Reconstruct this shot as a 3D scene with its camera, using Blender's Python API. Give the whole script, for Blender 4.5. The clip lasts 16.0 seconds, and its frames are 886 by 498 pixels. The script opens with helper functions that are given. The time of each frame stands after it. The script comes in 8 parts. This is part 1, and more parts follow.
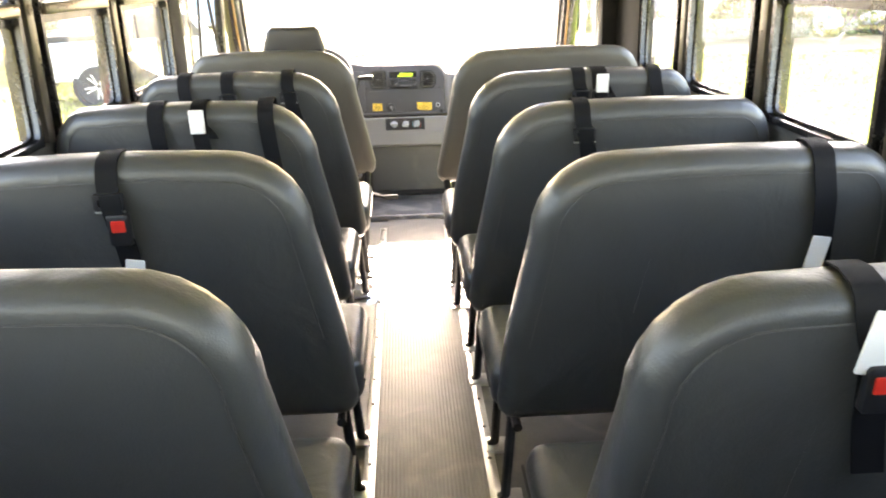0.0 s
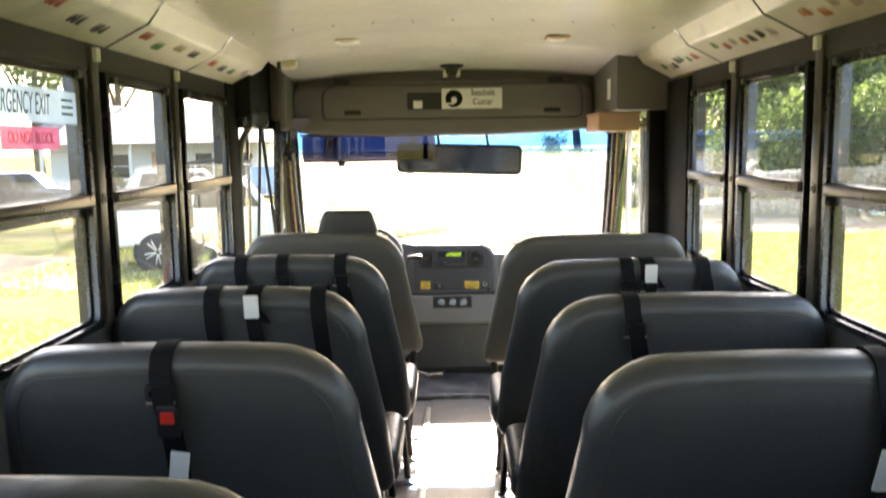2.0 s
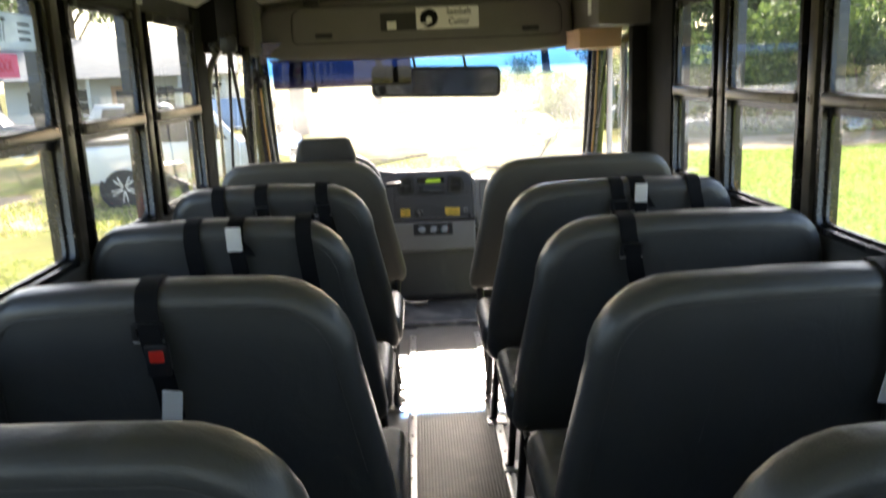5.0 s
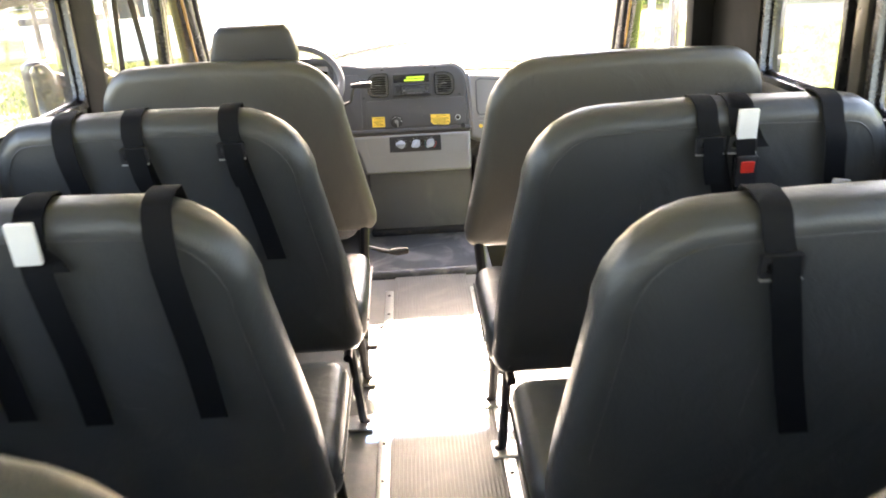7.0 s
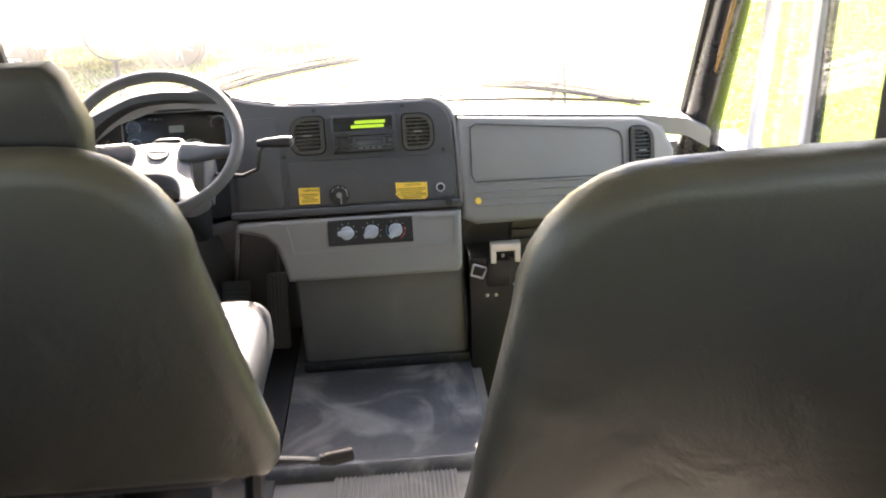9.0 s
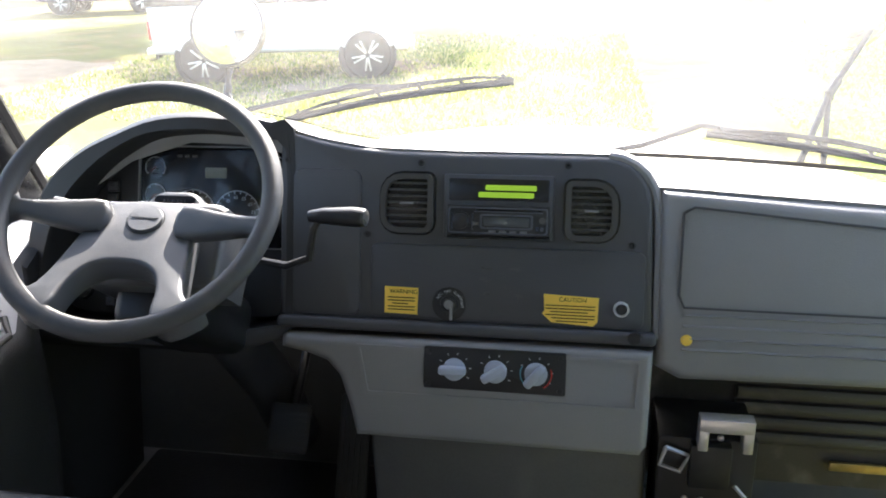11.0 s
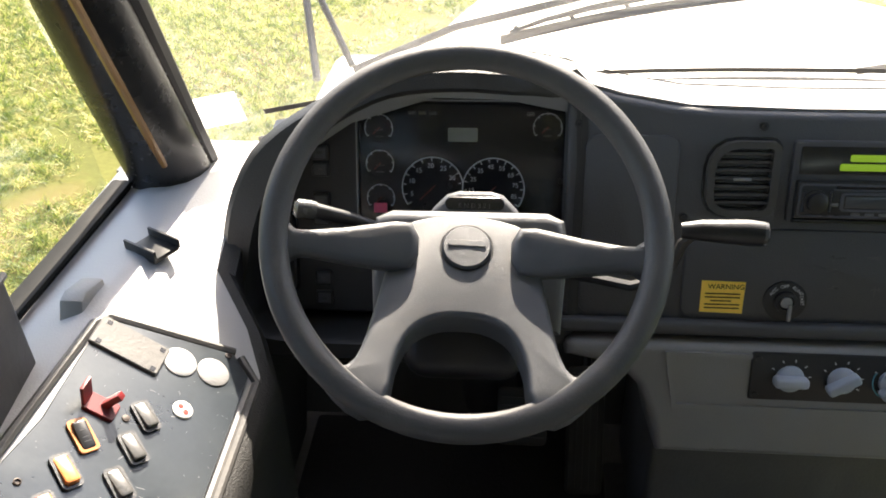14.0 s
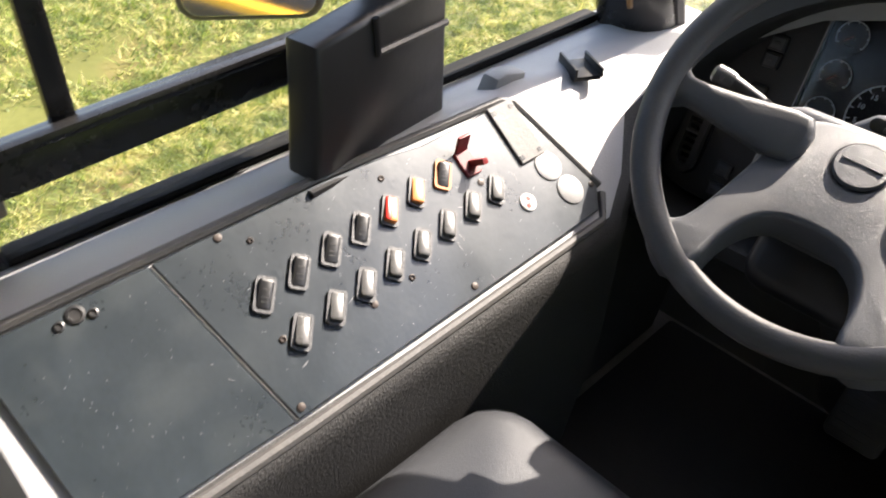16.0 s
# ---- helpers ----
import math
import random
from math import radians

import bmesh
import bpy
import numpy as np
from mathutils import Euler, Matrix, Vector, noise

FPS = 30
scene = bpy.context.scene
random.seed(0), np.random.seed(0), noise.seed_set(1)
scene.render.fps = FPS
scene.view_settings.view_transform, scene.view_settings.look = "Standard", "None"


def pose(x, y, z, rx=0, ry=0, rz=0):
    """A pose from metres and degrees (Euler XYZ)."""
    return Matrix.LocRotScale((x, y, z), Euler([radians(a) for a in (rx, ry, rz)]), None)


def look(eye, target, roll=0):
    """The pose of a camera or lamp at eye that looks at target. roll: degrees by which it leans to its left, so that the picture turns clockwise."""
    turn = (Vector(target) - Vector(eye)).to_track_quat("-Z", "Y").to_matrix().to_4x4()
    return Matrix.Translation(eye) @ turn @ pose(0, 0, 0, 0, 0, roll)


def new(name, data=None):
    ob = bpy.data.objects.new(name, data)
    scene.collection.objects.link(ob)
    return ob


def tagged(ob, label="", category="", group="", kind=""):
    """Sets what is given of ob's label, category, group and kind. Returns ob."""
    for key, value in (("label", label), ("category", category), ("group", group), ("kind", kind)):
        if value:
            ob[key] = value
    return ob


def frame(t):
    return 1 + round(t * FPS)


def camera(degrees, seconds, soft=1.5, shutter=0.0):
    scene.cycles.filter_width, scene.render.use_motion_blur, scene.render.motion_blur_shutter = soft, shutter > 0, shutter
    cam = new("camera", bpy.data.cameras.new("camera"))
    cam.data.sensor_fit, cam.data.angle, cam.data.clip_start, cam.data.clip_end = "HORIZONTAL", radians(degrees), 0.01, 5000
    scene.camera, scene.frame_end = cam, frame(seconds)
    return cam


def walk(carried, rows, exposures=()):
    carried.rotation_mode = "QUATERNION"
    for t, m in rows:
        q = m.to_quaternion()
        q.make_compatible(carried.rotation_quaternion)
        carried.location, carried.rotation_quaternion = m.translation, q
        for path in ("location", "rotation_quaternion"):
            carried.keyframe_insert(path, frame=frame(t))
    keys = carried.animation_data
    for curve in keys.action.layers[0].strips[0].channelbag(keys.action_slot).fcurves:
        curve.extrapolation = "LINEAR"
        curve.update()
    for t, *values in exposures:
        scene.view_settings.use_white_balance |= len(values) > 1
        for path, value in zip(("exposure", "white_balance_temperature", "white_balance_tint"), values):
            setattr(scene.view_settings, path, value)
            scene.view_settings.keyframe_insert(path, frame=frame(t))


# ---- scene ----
cam = camera(57.1, 16.0, soft=1.8, shutter=0.4)
PATH = [
    (0, (-0.014, 0.094, 1.406), (0.065, 1.984, 0.758), -1.7),
    (0.5, (-0.019, 0.103, 1.412), (-0.026, 2.009, 0.807), -1.9),
    (1, (-0.015, 0.109, 1.43), (-0.039, 2.031, 0.879), -1.4),
    (1.5, (-0.019, 0.104, 1.442), (-0.045, 2.055, 1.002), -1.1),
    (2, (-0.028, 0.113, 1.476), (-0.044, 2.098, 1.227), -0.9),
    (2.5, (-0.029, 0.115, 1.509), (-0.038, 2.114, 1.443), -1.0),
    (3, (-0.032, 0.121, 1.524), (-0.029, 2.12, 1.587), -1.1),
    (3.5, (-0.034, 0.118, 1.526), (-0.031, 2.114, 1.66), -1.4),
    (4, (-0.036, 0.118, 1.52), (-0.042, 2.116, 1.609), -1.6),
    (4.5, (-0.057, 0.139, 1.49), (-0.051, 2.134, 1.356), -2.3),
    (5, (-0.085, 0.194, 1.454), (-0.036, 2.148, 1.03), -2.4),
    (5.2, (-0.074, 0.26, 1.432), (-0.015, 2.191, 0.917), -2.4),
    (7.3, (-0.011, 1.627, 1.413), (0.043, 3.488, 0.683), -2.9),
    (7.5, (-0.005, 1.787, 1.431), (0.055, 3.643, 0.687), -2.5),
    (8, (-0.03, 2.268, 1.406), (0.095, 4.105, 0.625), -2.3),
    (8.2, (-0.021, 2.423, 1.426), (0.131, 4.253, 0.633), -2.3),
    (10.3, (0.167, 3.831, 1.182), (-0.003, 5.699, 0.489), -2.1),
    (10.5, (0.159, 3.912, 1.185), (-0.076, 5.775, 0.497), -1.8),
    (11, (0.12, 4.008, 1.191), (-0.205, 5.849, 0.48), -1.4),
    (11.5, (0.024, 4.077, 1.207), (-0.294, 5.912, 0.48), -2.5),
    (12, (-0.251, 4.233, 1.249), (-0.416, 6.051, 0.431), -3.1),
    (12.5, (-0.409, 4.313, 1.291), (-0.544, 6.084, 0.373), -1.5),
    (13, (-0.465, 4.334, 1.294), (-0.609, 6.02, 0.227), -1.1),
    (13.5, (-0.486, 4.338, 1.307), (-0.637, 5.987, 0.185), -1.6),
    (14, (-0.488, 4.345, 1.309), (-0.654, 5.994, 0.19), -1.7),
    (14.5, (-0.486, 4.351, 1.305), (-0.73, 5.987, 0.18), -1.5),
    (15, (-0.48, 4.368, 1.266), (-1.065, 5.89, 0.108), -0.7),
    (15.5, (-0.412, 4.347, 1.234), (-1.375, 5.61, 0.018), 0.5),
    (16, (-0.349, 4.319, 1.233), (-1.438, 5.43, -0.024), 2.1),
]
# seconds, stops, white balance and tint
EXPOSURES = [(0.0, 4.92, 8250, 20), (0.5, 4.53, 8250, 20), (1.0, 4.23, 8200, 20), (1.5, 4.0, 7900, 20), (2.0, 3.55, 7500, 18), (2.5, 3.12, 7200, 19), (3.5, 2.85, 7050, 19), (4.5, 2.92, 7000, 17), (5.2, 2.84, 7000, 15),
             (7.3, 4.6, 7950, 20), (8.2, 4.42, 7900, 20), (10.3, 2.84, 6600, 13), (11.0, 2.88, 6500, 13), (11.5, 2.85, 6800, 13), (12.0, 2.72, 7200, 12), (12.5, 2.35, 7450, 12), (13.0, 2.02, 7200, 12), (13.5, 2.3, 7200, 12), (14.5, 2.4, 7200, 12), (15.0, 2.45, 7100, 13), (15.5, 2.2, 7100, 14), (16.0, 2.1, 6950, 15)]
walk(cam, [(t, look(eye, target, roll)) for t, eye, target, roll in PATH], EXPOSURES)

# ---- daylight ----
SUN_UP, SUN_RIGHT = 38.0, 1.8
world = bpy.data.worlds.new("sky")
scene.world = world
world.use_nodes = True
wn = world.node_tree
wn.nodes.clear()
sky = wn.nodes.new("ShaderNodeTexSky")
sky.sky_type, sky.sun_disc = "NISHITA", False
sky.sun_elevation, sky.sun_rotation = radians(SUN_UP), radians(SUN_RIGHT)
sky.air_density, sky.dust_density = 1.0, 2.0
back = wn.nodes.new("ShaderNodeBackground")
back.inputs[1].default_value = 0.15
wout = wn.nodes.new("ShaderNodeOutputWorld")
wn.links.new(sky.outputs[0], back.inputs[0])
wn.links.new(back.outputs[0], wout.inputs[0])
sun = new("sun", bpy.data.lights.new("sun", "SUN"))
sun.data.energy, sun.data.angle, sun.data.color = 5.0, radians(0.6), (1.0, 0.95, 0.86)
to_sun = Vector((math.sin(radians(SUN_RIGHT)) * math.cos(radians(SUN_UP)), math.cos(radians(SUN_RIGHT)) * math.cos(radians(SUN_UP)), math.sin(radians(SUN_UP))))
sun.matrix_world = look(to_sun * 40, (0, 0, 0))

# ---- materials ----
def material(name, base, rough=0.6, metal=0.0, vary=0.12, scale=6.0, fine=90.0, bump=0.1, tint=None, spec=0.5, coat=0.0, stain=0.0, per_piece=0.0, stain_colour=(0.30, 0.27, 0.23), wrinkle=0.0, grain=0.0):
    """A surface with two scales of uneven tone, an uneven gloss and a fine relief."""
    m = bpy.data.materials.new(name)
    m.use_nodes = True
    nt = m.node_tree
    nd, lk = nt.nodes, nt.links
    b = nd["Principled BSDF"]
    b.inputs["Metallic"].default_value = metal
    b.inputs["Specular IOR Level"].default_value = spec
    b.inputs["Coat Weight"].default_value = coat
    co = nd.new("ShaderNodeTexCoord")
    n1 = nd.new("ShaderNodeTexNoise")
    n1.inputs["Scale"].default_value, n1.inputs["Detail"].default_value = scale, 5
    n2 = nd.new("ShaderNodeTexNoise")
    n2.inputs["Scale"].default_value, n2.inputs["Detail"].default_value = fine, 3
    lk.new(co.outputs["Object"], n1.inputs["Vector"])
    lk.new(co.outputs["Object"], n2.inputs["Vector"])
    mix = nd.new("ShaderNodeMix")
    mix.data_type = "RGBA"
    dark = [max(0.0, c * (1 - vary * 2)) for c in base]
    light = [min(1.0, c * (1 + vary * 1.5)) for c in (tint or base)]
    mix.inputs[6].default_value, mix.inputs[7].default_value = (*dark, 1), (*light, 1)
    add = nd.new("ShaderNodeMath")
    add.operation = "MULTIPLY_ADD"
    add.inputs[1].default_value, add.inputs[2].default_value = 0.35, 0.0
    lk.new(n2.outputs["Fac"], add.inputs[0])
    sm = nd.new("ShaderNodeMath")
    sm.operation = "MULTIPLY_ADD"
    sm.inputs[1].default_value = 0.65
    lk.new(n1.outputs["Fac"], sm.inputs[0])
    lk.new(add.outputs[0], sm.inputs[2])
    lk.new(sm.outputs[0], mix.inputs[0])
    col = mix.outputs[2]
    if stain > 0:
        n3 = nd.new("ShaderNodeTexNoise")
        n3.inputs["Scale"].default_value, n3.inputs["Detail"].default_value, n3.inputs["Distortion"].default_value = scale * 0.6, 8, 1.5
        lk.new(co.outputs["Object"], n3.inputs["Vector"])
        ramp = nd.new("ShaderNodeMapRange")
        ramp.inputs[1].default_value, ramp.inputs[2].default_value = 0.52, 0.7
        ramp.inputs[3].default_value, ramp.inputs[4].default_value = 0.0, stain
        lk.new(n3.outputs["Fac"], ramp.inputs[0])
        st = nd.new("ShaderNodeMix")
        st.data_type = "RGBA"
        st.inputs[7].default_value = (*stain_colour, 1)
        lk.new(ramp.outputs[0], st.inputs[0])
        lk.new(col, st.inputs[6])
        col = st.outputs[2]
    if per_piece > 0:
        info = nd.new("ShaderNodeObjectInfo")
        hsv = nd.new("ShaderNodeHueSaturation")
        mr = nd.new("ShaderNodeMapRange")
        mr.inputs[3].default_value, mr.inputs[4].default_value = 1 - per_piece, 1 + per_piece
        lk.new(info.outputs["Random"], mr.inputs[0])
        lk.new(mr.outputs[0], hsv.inputs["Value"])
        lk.new(col, hsv.inputs["Color"])
        col = hsv.outputs[0]
    lk.new(col, b.inputs["Base Color"])
    rr = nd.new("ShaderNodeMapRange")
    rr.inputs[3].default_value, rr.inputs[4].default_value = max(0.03, rough - 0.1), min(1.0, rough + 0.1)
    lk.new(sm.outputs[0], rr.inputs[0])
    lk.new(rr.outputs[0], b.inputs["Roughness"])
    if bump > 0:
        bp = nd.new("ShaderNodeBump")
        bp.inputs["Strength"].default_value, bp.inputs["Distance"].default_value = bump, 0.004
        lk.new(n2.outputs["Fac"], bp.inputs["Height"])
        lk.new(bp.outputs[0], b.inputs["Normal"])
        if grain > 0:
            vo = nd.new("ShaderNodeTexVoronoi")
            vo.feature = "DISTANCE_TO_EDGE"
            vo.inputs["Scale"].default_value = grain
            lk.new(co.outputs["Object"], vo.inputs["Vector"])
            ed = nd.new("ShaderNodeMapRange")
            ed.inputs[1].default_value, ed.inputs[2].default_value = 0.0, 0.22
            lk.new(vo.outputs["Distance"], ed.inputs[0])
            b3 = nd.new("ShaderNodeBump")
            b3.inputs["Strength"].default_value, b3.inputs["Distance"].default_value = 0.32, 0.0004
            lk.new(ed.outputs[0], b3.inputs["Height"])
            lk.new(b3.outputs[0], bp.inputs["Normal"])
        if wrinkle > 0:
            n4 = nd.new("ShaderNodeTexNoise")
            n4.inputs["Scale"].default_value, n4.inputs["Detail"].default_value, n4.inputs["Distortion"].default_value = 7.0, 4, 0.8
            lk.new(co.outputs["Object"], n4.inputs["Vector"])
            b2 = nd.new("ShaderNodeBump")
            b2.inputs["Strength"].default_value, b2.inputs["Distance"].default_value = wrinkle, 0.03
            lk.new(n4.outputs["Fac"], b2.inputs["Height"])
            lk.new(b2.outputs[0], bp.inputs["Normal"])
    return m


def glass(name, tint=(1, 1, 1), haze=0.0, gloss=0.08, haze_colour=(0.9, 0.88, 0.84), rim=0.75, glare_above=0.0):
    """A thin pane: clear, with a mirror gloss that grows towards the rim and a film of dust that scatters."""
    m = bpy.data.materials.new(name)
    m.use_nodes = True
    nt = m.node_tree
    nd, lk = nt.nodes, nt.links
    nd.clear()
    out = nd.new("ShaderNodeOutputMaterial")
    tr = nd.new("ShaderNodeBsdfTransparent")
    tr.inputs[0].default_value = (*tint, 1)
    gl = nd.new("ShaderNodeBsdfGlossy")
    gl.inputs["Roughness"].default_value = 0.02
    lw = nd.new("ShaderNodeLayerWeight")
    lw.inputs[0].default_value = 0.5
    fr = nd.new("ShaderNodeMath")
    fr.operation = "POWER"
    fr.inputs[1].default_value = 3.0
    lk.new(lw.outputs["Facing"], fr.inputs[0])
    fm = nd.new("ShaderNodeMapRange")
    fm.inputs[3].default_value, fm.inputs[4].default_value = gloss * 0.5, rim
    lk.new(fr.outputs[0], fm.inputs[0])
    mx = nd.new("ShaderNodeMixShader")
    lk.new(fm.outputs[0], mx.inputs[0])
    lk.new(tr.outputs[0], mx.inputs[1])
    lk.new(gl.outputs[0], mx.inputs[2])
    last = mx
    if haze > 0:
        co = nd.new("ShaderNodeTexCoord")
        nz = nd.new("ShaderNodeTexNoise")
        nz.inputs["Scale"].default_value, nz.inputs["Detail"].default_value = 3.5, 7
        lk.new(co.outputs["Object"], nz.inputs["Vector"])
        mr = nd.new("ShaderNodeMapRange")
        mr.inputs[1].default_value, mr.inputs[2].default_value = 0.3, 0.75
        mr.inputs[3].default_value, mr.inputs[4].default_value = haze * 0.5, haze * 1.5
        lk.new(nz.outputs["Fac"], mr.inputs[0])
        tl = nd.new("ShaderNodeBsdfTranslucent")
        tl.inputs[0].default_value = (*haze_colour, 1)
        m2 = nd.new("ShaderNodeMixShader")
        film = mr.outputs[0]
        if glare_above > 0:
            # the film thickens upwards, standing in for sun glare on the glass
            xyz = nd.new("ShaderNodeSeparateXYZ")
            lk.new(co.outputs["Object"], xyz.inputs[0])
            up = nd.new("ShaderNodeMapRange")
            up.interpolation_type = "SMOOTHSTEP"
            up.inputs[1].default_value, up.inputs[2].default_value = glare_above, glare_above + 0.16
            up.inputs[3].default_value, up.inputs[4].default_value = 1.0, 2.3
            lk.new(xyz.outputs["Z"], up.inputs[0])
            mu = nd.new("ShaderNodeMath")
            mu.operation = "MULTIPLY"
            lk.new(film, mu.inputs[0])
            lk.new(up.outputs[0], mu.inputs[1])
            film = mu.outputs[0]
        lk.new(film, m2.inputs[0])
        lk.new(mx.outputs[0], m2.inputs[1])
        lk.new(tl.outputs[0], m2.inputs[2])
        last = m2
    lk.new(last.outputs[0], out.inputs[0])
    return m


def glow(name, colour, strength):
    m = bpy.data.materials.new(name)
    m.use_nodes = True
    b = m.node_tree.nodes["Principled BSDF"]
    b.inputs["Base Color"].default_value = (*[c * 0.3 for c in colour], 1)
    b.inputs["Emission Color"].default_value, b.inputs["Emission Strength"].default_value = (*colour, 1), strength
    return m


VINYL = material("seat vinyl", (0.047, 0.048, 0.047), 0.33, vary=0.1, scale=5, fine=260, bump=0.2, per_piece=0.06, wrinkle=0.22)
VINYL_BEIGE = material("front seat vinyl", (0.072, 0.066, 0.054), 0.38, vary=0.08, scale=4, fine=260, bump=0.2, wrinkle=0.2)
PIPING = material("seat piping", (0.048, 0.046, 0.043), 0.4, vary=0.05, bump=0.1)
DRIVER_VINYL = material("driver seat vinyl", (0.040, 0.042, 0.047), 0.36, vary=0.08, fine=650, bump=0.16)
WEBBING = material("belt webbing", (0.005, 0.005, 0.006), 0.75, spec=0.15, vary=0.15, fine=700, bump=0.3)
BLACK_PLASTIC = material("black plastic", (0.012, 0.012, 0.0135), 0.40, vary=0.1, bump=0.06)
RED_PLASTIC = material("red plastic", (0.62, 0.03, 0.02), 0.35, vary=0.05, bump=0.0)
WHITE_TAG = material("white label", (0.78, 0.77, 0.74), 0.6, vary=0.05, bump=0.03)
STEEL_BLACK = material("black steel", (0.02, 0.02, 0.022), 0.4, metal=0.3, vary=0.2, bump=0.05, stain=0.15)
BLACK_FRAME = material("black window frame", (0.014, 0.014, 0.015), 0.26, metal=0.0, vary=0.2, bump=0.0, stain=0.04)
FRAME_MATT = material("matt black frame paint", (0.022, 0.021, 0.019), 0.42, vary=0.2, bump=0.04, stain=0.1)
CREAM_STRIP = material("weathered post strip", (0.11, 0.10, 0.088), 0.30, metal=0.45, vary=0.2, scale=14, bump=0.0, stain=0.15)
ALU = material("worn aluminium", (0.62, 0.62, 0.61), 0.35, metal=0.85, vary=0.1, scale=20, bump=0.05, stain=0.1)
CEILING = material("ceiling sheet", (0.90, 0.865, 0.80), 0.23, metal=0.13, vary=0.05, scale=2.5, fine=30, bump=0.018, stain=0.10, wrinkle=0.028)
CREAM_PANEL = material("cream side panel", (0.78, 0.72, 0.58), 0.33, vary=0.08, scale=8, fine=60, bump=0.05, stain=0.25)
WALL_GREY = material("grey wall panel", (0.09, 0.092, 0.095), 0.5, vary=0.15, scale=6, bump=0.1, stain=0.1)
CORNER_BLACK = material("matt black corner panel", (0.010, 0.010, 0.010), 0.65, spec=0.1, vary=0.15, scale=6, bump=0.05, stain=0.05)
HEADER_GREY = material("dark header plastic", (0.135, 0.126, 0.12), 0.5, vary=0.12, scale=6, bump=0.08)
RUBBER = material("dusty ribbed rubber", (0.175, 0.168, 0.162), 0.45, vary=0.25, scale=9, fine=120, bump=0.15, stain=0.4)
MAT_DARK = material("worn floor mat", (0.085, 0.087, 0.094), 0.36, vary=0.38, scale=7, fine=70, bump=0.25, stain=0.75, stain_colour=(0.34, 0.32, 0.30))
DASH_DARK = material("charcoal dash plastic", (0.058, 0.059, 0.064), 0.48, vary=0.1, scale=7, fine=420, bump=0.2)
DASH_GREY = material("grey dash plastic", (0.225, 0.223, 0.226), 0.5, vary=0.08, scale=6, fine=420, bump=0.2, stain=0.06)
DASH_LIGHT = material("light grey console plastic", (0.33, 0.33, 0.34), 0.5, vary=0.06, scale=6, fine=420, bump=0.2)
WHEEL_GREY = material("steering wheel rubber", (0.062, 0.061, 0.063), 0.55, vary=0.18, scale=12, fine=380, bump=0.12, stain=0.1)
HUB_GREY = material("horn pad plastic", (0.076, 0.079, 0.087), 0.40, vary=0.12, scale=9, fine=700, bump=0.12, stain=0.10, grain=820)
SPOKE_GREY = material("spoke rubber", (0.058, 0.060, 0.066), 0.40, vary=0.12, scale=9, fine=800, bump=0.12, stain=0.10, grain=820)
GAUGE_FACE = material("gauge face", (0.012, 0.012, 0.014), 0.25, vary=0.05, bump=0.0)
GAUGE_MARK = material("gauge print", (0.52, 0.54, 0.57), 0.5, vary=0.03, bump=0.0)
HEADREST = material("black headrest vinyl", (0.035, 0.034, 0.034), 0.38, vary=0.1, fine=300, bump=0.25)
COVER_DARK = material("dark engine cover", (0.112, 0.110, 0.107), 0.55, vary=0.2, scale=5, fine=200, bump=0.2, stain=0.2)
KICK_BROWN = material("dark brown kick panel", (0.045, 0.038, 0.032), 0.45, vary=0.3, scale=9, fine=140, bump=0.15, stain=0.3)
EDGE_BROWN = material("brown-grey rolled edge", (0.070, 0.067, 0.066), 0.58, vary=0.15, scale=14, fine=260, bump=0.15, stain=0.1)
HOOD_BLACK = material("black hood plastic", (0.021, 0.021, 0.022), 0.5, vary=0.1, scale=7, fine=420, bump=0.2)
VENT_RIM = material("worn vent plastic", (0.048, 0.046, 0.044), 0.42, vary=0.12, bump=0.05)
BRASS = material("tarnished brass", (0.42, 0.32, 0.13), 0.3, metal=0.8, vary=0.35, scale=30, bump=0.1)
CHROME = material("dull chrome", (0.7, 0.7, 0.72), 0.2, metal=1.0, vary=0.05, bump=0.0)
SCREW = material("rusty screw", (0.045, 0.032, 0.026), 0.5, metal=0.2, vary=0.3, bump=0.1)
YELLOW_LABEL = material("yellow warning label", (0.90, 0.60, 0.09), 0.55, vary=0.05, bump=0.02)
PRINT_DARK = material("dark print", (0.010, 0.010, 0.010), 0.6, spec=0.1, vary=0.0, bump=0.0)
PALE_KNOB = material("pale grey knob", (0.36, 0.40, 0.47), 0.4, vary=0.05, bump=0.03)
PANEL_BLUE = material("black switch panel", (0.0185, 0.0262, 0.0335), 0.30, vary=0.3, scale=14, fine=160, bump=0.03, stain=0.12, stain_colour=(0.10, 0.11, 0.11), spec=0.85)
SWITCH_GREY = material("grey rocker", (0.075, 0.074, 0.073), 0.28, vary=0.06, bump=0.03)
ORANGE = material("orange rocker", (0.55, 0.20, 0.06), 0.35, vary=0.05, bump=0.0)
RED_FLAP = material("red switch guard", (0.16, 0.014, 0.016), 0.4, vary=0.1, bump=0.03)
RUST = material("rusty step metal", (0.24, 0.15, 0.09), 0.7, vary=0.4, scale=16, fine=80, bump=0.4, stain=0.5)
BOX_BROWN = material("brown light box", (0.56, 0.35, 0.22), 0.5, vary=0.1, bump=0.05)
LAMP_WHITE = material("ribbed white lens", (0.86, 0.86, 0.82), 0.3, vary=0.04, bump=0.05)
MIRROR = material("mirror glass", (0.92, 0.92, 0.92), 0.03, metal=1.0, vary=0.0, bump=0.0)
MIRROR_CONVEX = material("convex mirror shell", (0.85, 0.85, 0.85), 0.08, metal=1.0, vary=0.02, bump=0.0)
